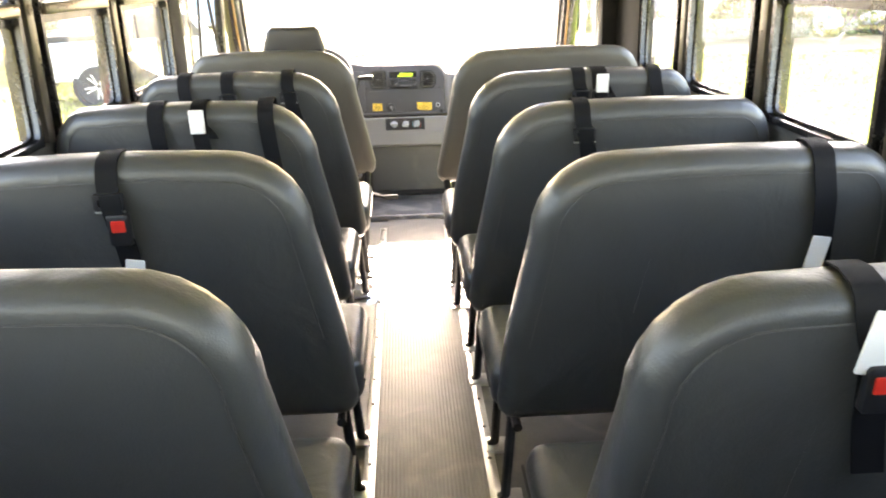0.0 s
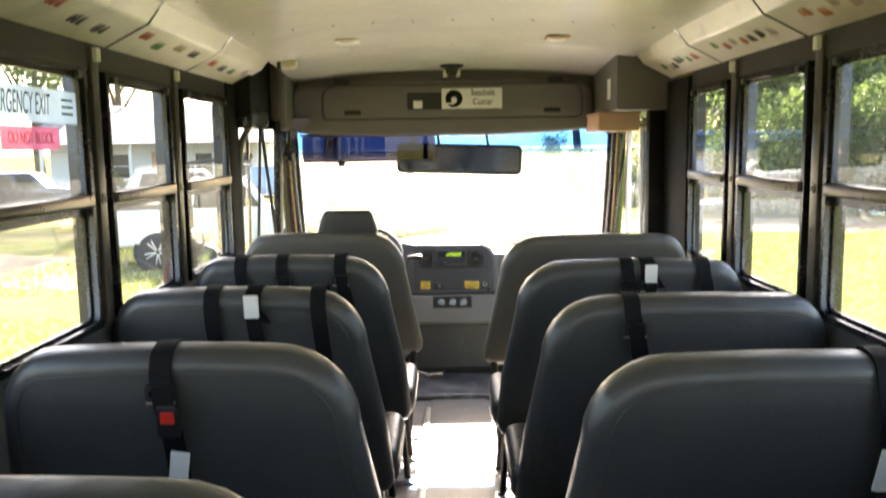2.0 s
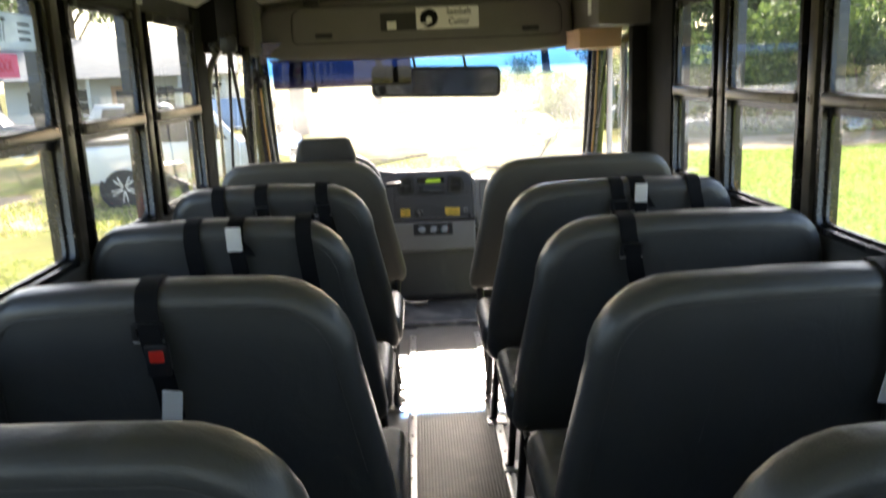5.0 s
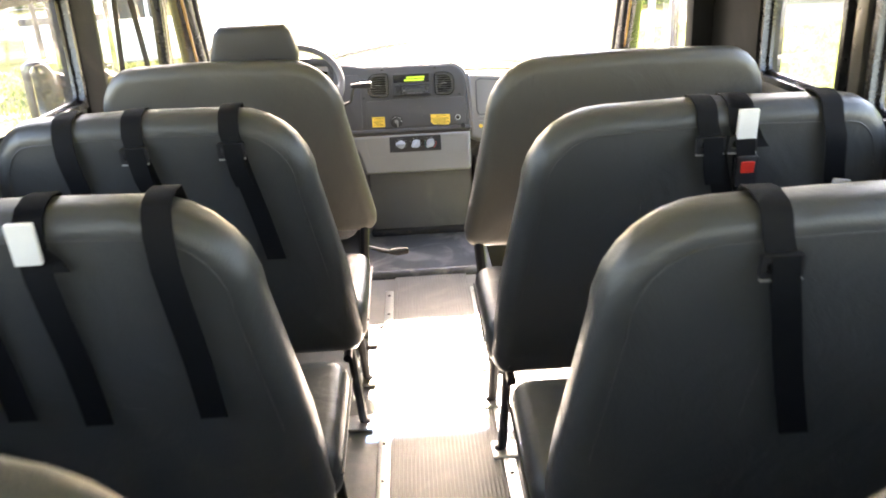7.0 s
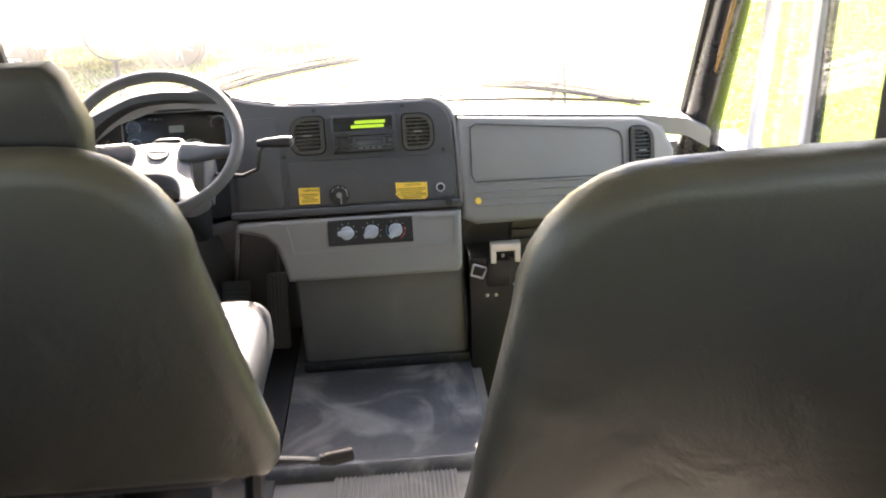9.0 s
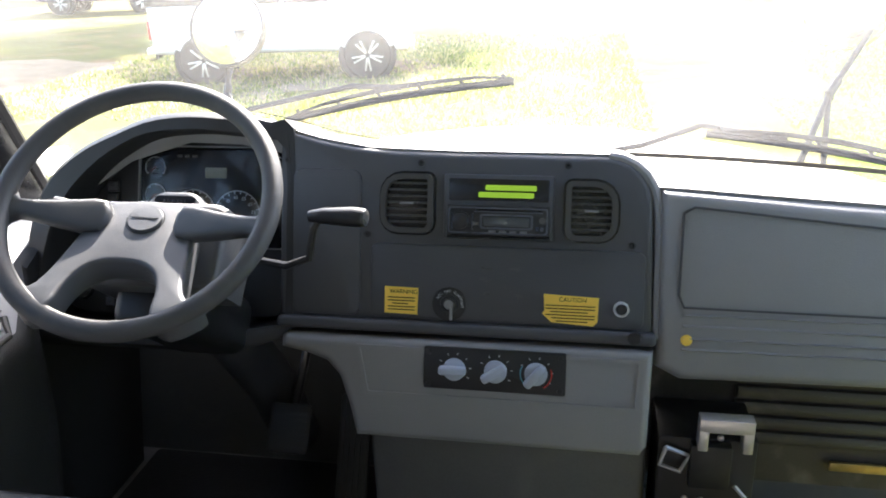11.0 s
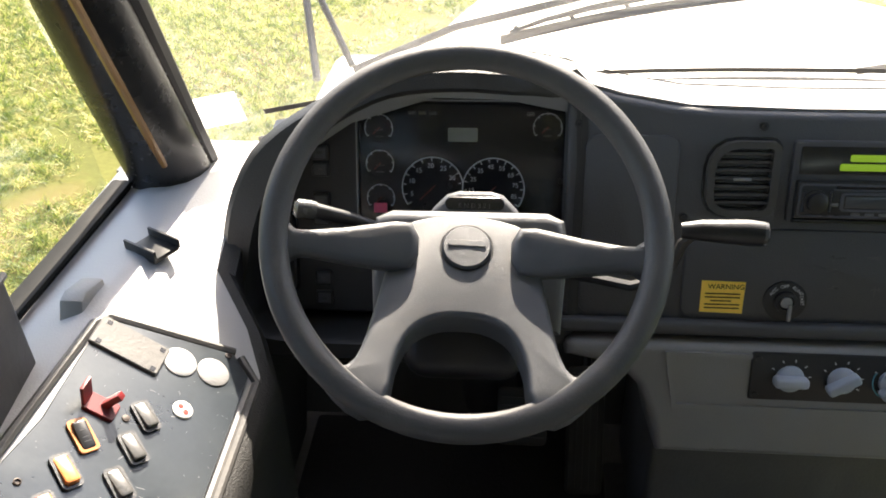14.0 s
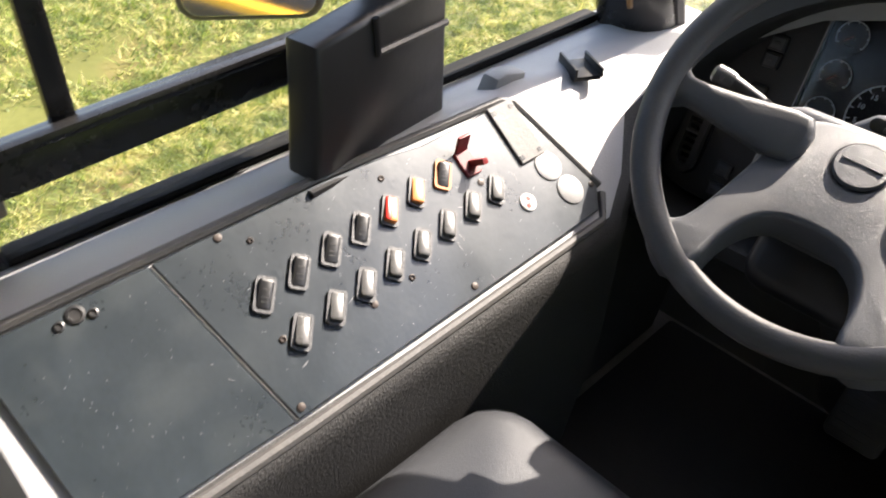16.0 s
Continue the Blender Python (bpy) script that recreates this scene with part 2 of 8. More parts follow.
BUS_YELLOW = material("school bus yellow paint", (0.78, 0.42, 0.04), 0.28, vary=0.05, bump=0.02, coat=0.5)
# pale base holds the sun's glare and bounces more light into the cab
HOOD_PALE = material("sun-glare hood paint", (0.76, 0.72, 0.63), 0.3, vary=0.06, bump=0.02, coat=0.6)
WINDSHIELD = glass("dusty windshield glass", (0.95, 0.97, 0.96), haze=0.032, glare_above=0.94)
TINT_BLUE = glass("blue sun band", (0.02, 0.11, 0.42), haze=0.03, haze_colour=(0.2, 0.35, 0.8))
TINT_PALE = glass("pale sun band edge", (0.40, 0.60, 0.90), haze=0.03, haze_colour=(0.6, 0.7, 0.9))
TINT_MID = glass("middle sun band", (0.09, 0.26, 0.62), haze=0.03, haze_colour=(0.3, 0.45, 0.85))
SMOKED = glass("smoked visor", (0.17, 0.16, 0.24), haze=0.0)
CLUSTER_GLASS = glass("gauge cover", (0.92, 0.92, 0.92), gloss=0.03, rim=0.3)
WINDOW_GLASS = glass("bus window glass", (0.93, 0.96, 0.94), haze=0.018)
WINDOW_TINT = glass("grey upper glass", (0.63, 0.67, 0.66), haze=0.024)
HATCH_GLOW = glass("translucent hatch lid", (0.3, 0.3, 0.3), haze=0.85, haze_colour=(0.20, 0.20, 0.18))
STICKER_FILM = glass("exit sticker film", (0.55, 0.6, 0.64), haze=0.55, haze_colour=(0.72, 0.78, 0.82))
STICKER_PINK = glass("pink sticker film", (0.7, 0.35, 0.45), haze=0.5, haze_colour=(0.85, 0.42, 0.52))
STICKER_WHITE = glass("white windshield sticker", (0.5, 0.5, 0.5), haze=0.64, haze_colour=(0.95, 0.95, 0.93))
LCD_GREEN = glow("green radio display", (0.42, 0.75, 0.05), 0.07)
LCD_GREY = material("grey lcd", (0.23, 0.24, 0.21), 0.3, vary=0.03, bump=0.0)

# ---- mesh helpers ----
def link_mesh(name, bm, mat, smooth=40):
    bmesh.ops.recalc_face_normals(bm, faces=bm.faces[:])
    me = bpy.data.meshes.new(name)
    bm.to_mesh(me)
    bm.free()
    for m in (mat if isinstance(mat, (list, tuple)) else [mat]):
        me.materials.append(m)
    if smooth:
        me.polygons.foreach_set("use_smooth", [True] * len(me.polygons))
        me.set_sharp_from_angle(angle=radians(smooth))
    return new(name, me)


def part(name, bm, mat, parent, label="", smooth=40):
    """One mesh, given in world coordinates, under a thing or a part."""
    ob = link_mesh(name, bm, mat, smooth)
    ob.parent = parent
    ob.matrix_parent_inverse = WORLD.get(parent.name, Matrix()).inverted()
    WORLD[ob.name] = Matrix()
    if label:
        ob["label"] = label
    return ob


WORLD = {}


def thing(name, place, label, category, group=""):
    ob = new(name)
    ob.location = place
    WORLD[ob.name] = Matrix.Translation(place)
    return tagged(ob, label, category, group)


def structure(name, bm, mat, label="", category="", smooth=40):
    ob = link_mesh(name, bm, mat, smooth)
    WORLD[ob.name] = Matrix()
    return tagged(ob, label, category, "", "structure")


def box(bm, x0, x1, y0, y1, z0, z1, bevel=0.0, m=None):
    mat = Matrix.Translation(((x0 + x1) / 2, (y0 + y1) / 2, (z0 + z1) / 2)) @ Matrix.Diagonal((abs(x1 - x0), abs(y1 - y0), abs(z1 - z0), 1))
    r = bmesh.ops.create_cube(bm, size=1, matrix=mat)
    vs = r["verts"]
    if bevel > 0:
        es = list({e for v in vs for e in v.link_edges})
        g = bmesh.ops.bevel(bm, geom=es, offset=bevel, segments=2, affect="EDGES", profile=0.6)
        vs = list({v for f in g["faces"] for v in f.verts} | {v for v in vs if v.is_valid})
    if m is not None:
        vs = {v for v in vs if v.is_valid}
        stack, seen = list(vs), set(vs)
        while stack:
            v = stack.pop()
            for e in v.link_edges:
                w = e.other_vert(v)
                if w not in seen:
                    seen.add(w)
                    stack.append(w)
        for v in seen:
            v.co = m @ v.co
    return bm


def boxm(*a, **k):
    return box(bmesh.new(), *a, **k)


def rrect(u0, u1, v0, v1, r, n=5):
    """A rounded rectangle, counter-clockwise. r: one radius or four (right-top, left-top, left-bottom, right-bottom)."""
    rs = r if isinstance(r, (list, tuple)) else (r,) * 4
    pts = []
    for k, (cu, cv, a0) in enumerate(((u1, v1, 0), (u0, v1, 90), (u0, v0, 180), (u1, v0, 270))):
        q = max(rs[k], 1e-4)
        cu += -q if k in (0, 3) else q
        cv += -q if k in (0, 1) else q
        for i in range(n + 1):
            a = radians(a0 + 90 * i / n)
            pts.append((cu + q * math.cos(a), cv + q * math.sin(a)))
    return pts


def circle(u, v, r, n=24):
    return [(u + r * math.cos(2 * math.pi * i / n), v + r * math.sin(2 * math.pi * i / n)) for i in range(n)]


def inset(pts, d):
    n = len(pts)
    out = []
    for i in range(n):
        (ax, ay), (bx, by), (cx, cy) = pts[i - 1], pts[i], pts[(i + 1) % n]
        ex, ey, fx, fy = bx - ax, by - ay, cx - bx, cy - by
        le, lf = math.hypot(ex, ey) or 1e-9, math.hypot(fx, fy) or 1e-9
        nx, ny = -(ey / le + fy / lf), ex / le + fx / lf
        ln = math.hypot(nx, ny) or 1e-9
        out.append((bx + d * nx / ln, by + d * ny / ln))
    return out


def pillow(bm, pts, w0, w1, r, m, steps=3, dome=0.0, back=True):
    """A slab with the outline pts between depths w0 and w1, its edges rounded by r; m lays (u, v, w) into the world."""
    levels = []
    for i in range(steps + 1):
        a = math.pi / 2 * i / steps
        levels.append((w0 + r * (1 - math.sin(a)), r * (1 - math.cos(a))) if back else (w0, 0))
    levels = levels[::-1] if back else [(w0, 0)]
    lo = [(w0 + r * (1 - math.cos(math.pi / 2 * i / steps)), r * (1 - math.sin(math.pi / 2 * i / steps))) for i in range(steps + 1)] if back else [(w0, 0)]
    hi = [(w1 - r * (1 - math.sin(math.pi / 2 * i / steps)), r * (1 - math.cos(math.pi / 2 * i / steps))) for i in range(steps + 1)]
    hi = [(w1 - r + r * math.sin(math.pi / 2 * i / steps), r * (1 - math.cos(math.pi / 2 * i / steps))) for i in range(steps + 1)]
    loops = []
    for w, d in lo + hi:
        ps = inset(pts, d) if d else pts
        loops.append([bm.verts.new(m @ Vector((u, v, w))) for u, v in ps])
    n = len(pts)
    for a, b in zip(loops, loops[1:]):
        for i in range(n):
            bm.faces.new((a[i], a[(i + 1) % n], b[(i + 1) % n], b[i]))
    cu, cv = sum(p[0] for p in pts) / n, sum(p[1] for p in pts) / n
    for loop, w, s in ((loops[0], w0, -1), (loops[-1], w1, 1)):
        if dome:
            prev = loop
            base = inset(pts, r)
            for k in (0.7, 0.35):
                ring = [bm.verts.new(m @ Vector((cu + (u - cu) * k, cv + (v - cv) * k, w + s * dome * (1 - k * k)))) for u, v in base]
                for i in range(n):
                    bm.faces.new((prev[i], prev[(i + 1) % n], ring[(i + 1) % n], ring[i]))
                prev = ring
            bm.faces.new(prev)
        else:
            bm.faces.new(loop)
    return bm


def ring(bm, outer, inner, w0, w1, m):
    """A flat frame between two outlines of equal count."""
    n = len(outer)
    L = [[bm.verts.new(m @ Vector((u, v, w))) for u, v in ps] for ps, w in ((outer, w0), (outer, w1), (inner, w1), (inner, w0))]
    for a, b in zip(L, L[1:] + L[:1]):
        for i in range(n):
            bm.faces.new((a[i], a[(i + 1) % n], b[(i + 1) % n], b[i]))
    return bm


def tube(bm, path, r, n=8, closed=False, flat=1.0):
    """A round bar along a path; flat squeezes it across."""
    pts = [Vector(p) for p in path]
    k = len(pts)
    loops = []
    side = None
    for i, p in enumerate(pts):
        a = pts[(i - 1) % k] if closed or i else p
        b = pts[(i + 1) % k] if closed or i < k - 1 else p
        d = (b - a).normalized()
        if side is None:
            side = d.orthogonal().normalized()
        side = (side - d * side.dot(d)).normalized()
        up = d.cross(side)
        rad = r[i] if isinstance(r, (list, tuple)) else r
        loops.append([bm.verts.new(p + side * rad * math.cos(2 * math.pi * j / n) + up * rad * flat * math.sin(2 * math.pi * j / n)) for j in range(n)])
    for i in range(k if closed else k - 1):
        a, b = loops[i], loops[(i + 1) % k]
        for j in range(n):
            bm.faces.new((a[j], a[(j + 1) % n], b[(j + 1) % n], b[j]))
    if not closed:
        bm.faces.new(loops[0][::-1])
        bm.faces.new(loops[-1])
    return bm


def ribbon(bm, path, width_dir, width, thick):
    """A strap of that width and thickness along a path."""
    pts = [Vector(p) for p in path]
    wd = Vector(width_dir).normalized() * width / 2
    loops = []
    for i, p in enumerate(pts):
        d = (pts[min(i + 1, len(pts) - 1)] - pts[max(i - 1, 0)]).normalized()
        nrm = d.cross(wd).normalized() * thick / 2
        loops.append([bm.verts.new(p + a) for a in (wd + nrm, -wd + nrm, -wd - nrm, wd - nrm)])
    for a, b in zip(loops, loops[1:]):
        for j in range(4):
            bm.faces.new((a[j], a[(j + 1) % 4], b[(j + 1) % 4], b[j]))
    bm.faces.new(loops[0][::-1])
    bm.faces.new(loops[-1])
    return bm


def lathe(bm, prof, m, n=24):
    """A turned shape: profile of (radius, height) round the z axis of m."""
    loops = [[bm.verts.new(m @ Vector((r * math.cos(2 * math.pi * j / n), r * math.sin(2 * math.pi * j / n), h))) for j in range(n)] for r, h in prof]
    for a, b in zip(loops, loops[1:]):
        for j in range(n):
            bm.faces.new((a[j], a[(j + 1) % n], b[(j + 1) % n], b[j]))
    bm.faces.new(loops[0][::-1])
    bm.faces.new(loops[-1])
    return bm


def axes(o, u, v):
    """A matrix that lays local x along u, y along v, z along u x v, at o."""
    u, v = Vector(u).normalized(), Vector(v).normalized()
    w = u.cross(v).normalized()
    v = w.cross(u)
    return Matrix(((u.x, v.x, w.x, o[0]), (u.y, v.y, w.y, o[1]), (u.z, v.z, w.z, o[2]), (0, 0, 0, 1)))


def text(name, words, m, size, mat, parent, align="CENTER", bold=0.0):
    cu = bpy.data.curves.new(name, "FONT")
    cu.body, cu.size, cu.align_x, cu.align_y, cu.extrude = words, size, align, "CENTER", 0.0002
    cu.offset = bold * size
    tmp = bpy.data.objects.new(name, cu)
    scene.collection.objects.link(tmp)
    me = bpy.data.meshes.new_from_object(tmp.evaluated_get(bpy.context.evaluated_depsgraph_get()))
    bpy.data.objects.remove(tmp)
    bpy.data.curves.remove(cu)
    me.transform(m)
    me.materials.clear()
    me.materials.append(mat)
    ob = new(name, me)
    ob.parent = parent
    ob.matrix_parent_inverse = WORLD.get(parent.name, Matrix()).inverted()
    WORLD[ob.name] = Matrix()
    return ob


def smooth_loop(pts, n=3):
    """A closed outline rounded by a spline through its points."""
    out, k = [], len(pts)
    for i in range(k):
        p0, p1, p2, p3 = (pts[(i + j) % k] for j in (-1, 0, 1, 2))
        for s in range(n):
            t = s / n
            out.append(tuple(0.5 * (2 * b + (c - a) * t + (2 * a - 5 * b + 4 * c - d) * t * t + (3 * b - a - 3 * c + d) * t ** 3) for a, b, c, d in zip(p0, p1, p2, p3)))
    return out


XY = Matrix()
# ---- bus shell ----
WX, SILL, RAIL, WTOP, CORNICE = 1.145, 0.920, 1.326, 1.735, 1.815
REAR, POSTS = -2.66, [-2.66 + 0.77 * i for i in range(9)]          # posts at 0.42 ... 3.50

bm = boxm(-1.20, 1.20, REAR - 0.1, 4.77, -0.06, -0.004)
box(bm, -1.20, 0.27, 4.77, 5.62, -0.06, -0.004)
box(bm, 0.27, 0.30, 4.77, 5.62, -0.42, -0.004)
structure("floor", bm, RUBBER, "dusty grey rubber-covered bus floor", "floor")
bm = boxm(0.30, 1.20, 4.77, 5.62, -0.47, -0.42)
structure("floor_step_well", bm, MAT_DARK, "dark sunken entrance step", "step")

# the ribbed aisle runner
bm = bmesh.new()
x0, x1, n = -0.142, 0.176, 27
prof = []
for i in range(n):
    a = x0 + (x1 - x0) * i / n
    s = (x1 - x0) / n
    prof += [(a, 0.0015), (a + s * 0.30, 0.0015), (a + s * 0.42, 0.005), (a + s * 0.88, 0.005)]
prof.append((x1, 0.0015))
rows = [[bm.verts.new((x, y, z)) for x, z in prof] for y in (REAR, 0.5, 2.0, 3.2, 4.76)]
for a, b in zip(rows, rows[1:]):
    for i in range(len(prof) - 1):
        bm.faces.new((a[i], a[i + 1], b[i + 1], b[i]))
structure("floor_runner", bm, RUBBER, "ribbed dusty grey rubber aisle runner", "floor mat", smooth=0)
for name, xa, xb in (("trim_strip_port", -0.182, -0.146), ("trim_strip_starboard", 0.180, 0.214)):
    bm = bmesh.new()
    pillow(bm, rrect(xa, xb, REAR, 4.60, 0.003, 1), 0.0, 0.007, 0.003, XY, 2)
    strip = structure(name, bm, ALU, "riveted aluminium aisle strip", "trim")
    rivet = None
    for i in range(26):
        y = 0.05 + 0.18 * i
        if rivet is None:
            rb = bmesh.new()
            lathe(rb, [(0.0065, 0), (0.0055, 0.0022), (0.002, 0.0034)], Matrix.Translation(((xa + xb) / 2, y, 0.007)), 8)
            rivet = part("rivet", rb, STEEL_BLACK, strip)
        else:
            o = new("rivet", rivet.data)
            o.parent = strip
            o.location = (0, 0.18 * i, 0)

# raised mat in front of the aisle, with its rounded nosing
bm = bmesh.new()
pillow(bm, rrect(-0.29, 0.27, 4.79, 5.50, 0.01, 2), -0.004, 0.012, 0.004, XY, 2)
structure("floor_front_mat", bm, MAT_DARK, "scuffed dark rubber mat at the driver area", "floor mat")
# dark rubber, blackened further so its colour holds the footwell's shade
bm = bmesh.new()
pillow(bm, rrect(-0.90, -0.293, 4.60, 5.60, 0.01, 2), -0.004, 0.010, 0.004, XY, 2)
structure("floor_footwell_mat", bm, material("shade-dark footwell mat", (0.016, 0.016, 0.017), 0.6, vary=0.2, fine=120, bump=0.3), "dark rubber mat below the pedals, deepened for shade", "floor mat")
bm = bmesh.new()
tube(bm, [(-0.60, 4.775, 0.008), (0.275, 4.775, 0.008)], 0.026, 12, flat=0.6)
structure("trim_nosing", bm, MAT_DARK, "rounded scuffed rubber floor nosing", "trim")

# side walls below and above the windows
def side_wall(s, y0, y1, name):
    bm = bmesh.new()
    a, b = (s * (WX + 0.012), s * (WX + 0.075))
    box(bm, min(a, b), max(a, b), y0, y1, -0.05, SILL - 0.02)
    a, b = (s * (WX + 0.002), s * (WX + 0.075))
    box(bm, min(a, b), max(a, b), y0, y1, SILL - 0.02, SILL, 0.006)
    structure(name, bm, WALL_GREY, "dark grey painted bus side wall", "wall")
    a, b = (s * (WX + 0.004), s * (WX + 0.075))
    return structure(name + "_header", boxm(min(a, b), max(a, b), y0, y1, WTOP, CORNICE + 0.02), FRAME_MATT, "matt black band above the windows", "wall")

side_wall(-1, REAR - 0.1, 4.27, "wall_port")
side_wall(1, REAR - 0.1, 4.10, "wall_starboard")
bm = boxm(-1.22, 1.22, REAR - 0.16, REAR - 0.1, -0.05, 1.02)
box(bm, -1.22, 1.22, REAR - 0.16, REAR - 0.1, 1.68, 2.1)
for xa, xb in ((-1.22, -1.02), (-0.42, -0.34), (0.34, 0.42), (1.02, 1.22)):
    box(bm, xa, xb, REAR - 0.16, REAR - 0.1, 1.02, 1.68)
structure("wall_rear", bm, WALL_GREY, "rear bus wall with window openings", "wall")

# window posts
def window_post(s, y, name, w=0.068):
    bm = boxm(min(s * (WX + 0.01), s * (WX + 0.07)), max(s * (WX + 0.01), s * (WX + 0.07)), y - w, y + w, SILL, WTOP + 0.02, 0.004)
    ob = structure(name, bm, BLACK_FRAME, "black window post with a weathered centre strip", "window post")
    sb = boxm(min(s * (WX - 0.006), s * (WX + 0.012)), max(s * (WX - 0.006), s * (WX + 0.012)), y - 0.026, y + 0.026, SILL, CORNICE - 0.01, 0.005)
    part("strip", sb, CREAM_STRIP, ob)
    rb = bmesh.new()
    lathe(rb, [(0.017, 0), (0.016, 0.003), (0.008, 0.004), (0.007, 0.001), (0.002, 0.001)], axes((s * (WX - 0.006), y, RAIL), (0, 1, 0) if s < 0 else (0, -1, 0), (0, 0, 1)) if s < 0 else axes((s * (WX - 0.006), y, RAIL), (0, -1, 0), (0, 0, 1)), 14)
    part("bolt", rb, CREAM_STRIP, ob)
    cb = boxm(min(s * (WX - 0.02), s * (WX + 0.01)), max(s * (WX - 0.02), s * (WX + 0.01)), y - 0.016, y + 0.016, CORNICE - 0.055, CORNICE - 0.012, 0.003)
    part("bracket", cb, LAMP_WHITE, ob)

for i, y in enumerate(POSTS):
    window_post(-1, y, f"trim_post_port_{i + 1}")
    window_post(1, y, f"trim_post_starboard_{i + 1}")

# sliding sash windows
def pane(pts, w, m):
    bm = bmesh.new()
    bm.faces.new([bm.verts.new(m @ Vector((u, v, w))) for u, v in pts])
    return bm

def sash_window(s, y0, y1, name, label):
    out = s * (WX + 0.027)
    bm = bmesh.new()
    m = axes((out, 0, 0), (0, -s, 0), (0, 0, 1))        # u along the wall, w inwards for both sides
    if s < 0:
        m = axes((out, 0, 0), (0, 1, 0), (0, 0, 1))
        u0, u1 = y0, y1
    else:
        m = axes((out, 0, 0), (0, -1, 0), (0, 0, 1))
        u0, u1 = -y1, -y0
    o = rrect(u0, u1, SILL, WTOP, 0.004, 2)
    i = rrect(u0 + 0.022, u1 - 0.022, SILL + 0.02, WTOP - 0.02, 0.03, 2)
    ring(bm, o, i, 0.0, 0.035, m)
    ob = structure(name, bm, BLACK_FRAME, label, "window")
    bm = bmesh.new()
    ring(bm, rrect(u0 + 0.022, u1 - 0.022, RAIL - 0.012, WTOP - 0.02, 0.03, 2), rrect(u0 + 0.042, u1 - 0.042, RAIL + 0.022, WTOP - 0.035, 0.02, 2), 0.012, 0.026, m)
    up = part("upper_sash", bm, BLACK_FRAME, ob)
    bm = bmesh.new()
    pillow(bm, rrect(u0 + 0.022, u1 - 0.022, RAIL - 0.018, RAIL + 0.020, 0.006, 2), 0.022, 0.046, 0.006, m, 2)
    part("meeting_rail", bm, CREAM_STRIP, ob, "weathered aluminium meeting rail")
    bm = pane(rrect(u0 + 0.040, u1 - 0.040, RAIL + 0.02, WTOP - 0.033, 0.02, 2), 0.018, m)
    g = part("pane", bm, WINDOW_TINT, up, "", 0)
    g.visible_shadow = False
    bm = bmesh.new()
    ring(bm, rrect(u0 + 0.022, u1 - 0.022, SILL + 0.02, RAIL - 0.012, 0.02, 2), rrect(u0 + 0.036, u1 - 0.036, SILL + 0.032, RAIL - 0.045, 0.02, 2), 0.002, 0.012, m)
    lo = part("lower_sash", bm, BLACK_FRAME, ob)
    bm = pane(rrect(u0 + 0.034, u1 - 0.034, SILL + 0.03, RAIL - 0.043, 0.02, 2), 0.007, m)
    g = part("pane", bm, WINDOW_GLASS, lo, "", 0)
    g.visible_shadow = False
    for u in (u0 + 0.05, u1 - 0.08):
        part("latch", boxm(u, u + 0.03, WTOP - 0.035, WTOP - 0.012, 0.03, 0.045, 0.003, m=m), BLACK_PLASTIC, up)
    return ob, m, u0, u1

for i in range(len(POSTS) - 1):
    y0, y1 = POSTS[i] + 0.068, POSTS[i + 1] - 0.068
    w = sash_window(-1, y0, y1, f"window_port_{i + 1}", "black-framed sliding sash bus window")
    if i == 6:
        ob, m, u0, u1 = w
        bm = bmesh.new()
        pillow(bm, rrect(u0 + 0.05, u1 - 0.06, 1.56, 1.655, 0.004, 1), 0.020, 0.0215, 0.0005, m, 1)
        st = part("exit_sticker", bm, STICKER_FILM, ob, "emergency exit sticker on the glass")
        text("lettering", "EMERGENCY EXIT", m @ Matrix.Translation((u0 + 0.05 + 0.195, 1.608, 0.022)) @ Matrix(((0.62, 0.16, 0, 0), (0, 1.3, 0, 0), (0, 0, 1, 0), (0, 0, 0, 1))), 0.066, PRINT_DARK, st)
        for k in range(3):
            bm = bmesh.new()
            box(bm, u1 - 0.155, u1 - 0.085, 1.625 - 0.02 * k, 1.632 - 0.02 * k, 0.0215, 0.0225, m=m)
            part("bar", bm, PRINT_DARK, st)
        bm = bmesh.new()
        pillow(bm, rrect(u0 + 0.14, u1 - 0.18, 1.485, 1.548, 0.004, 1), 0.020, 0.0215, 0.0005, m, 1)
        st = part("warning_sticker", bm, STICKER_PINK, ob, "faded pink warning sticker")
        text("lettering", "DO NOT BLOCK", m @ Matrix.Translation(((u0 + u1) / 2 - 0.02, 1.516, 0.022)) @ Matrix.Diagonal((0.7, 1, 1, 1)), 0.046, material("red print", (0.55, 0.05, 0.08), 0.6, bump=0), st)
    sash_window(1, y0, y1, f"window_starboard_{i + 1}", "black-framed sliding sash bus window")
sash_window(-1, 3.568, 4.27, "window_port_9", "black-framed sliding sash bus window by the driver")
sash_window(1, 3.568, 4.10, "window_starboard_9", "narrow black-framed bus window before the door")

# corner posts in front of the passenger windows
bm = boxm(-1.22, -1.132, 4.27, 4.46, 0.0, 1.80, 0.01)
structure("wall_port_corner", bm, CORNER_BLACK, "black painted corner post", "wall")
bm = bmesh.new()
tube(bm, [(-1.150, 4.465, 0.72), (-1.144, 4.465, 1.38), (-1.136, 4.465, 1.46), (-1.118, 4.466, 1.53), (-1.085, 4.468, 1.59), (-1.035, 4.475, 1.64)], 0.020, 10, flat=0.7)
structure("trim_corner_rail", bm, CREAM_STRIP, "grey curved corner trim", "trim")
bm = boxm(1.128, 1.22, 4.10, 4.58, -0.05, 1.80, 0.008)
box(bm, 1.045, 1.128, 4.50, 4.58, -0.05, 1.80, 0.012)
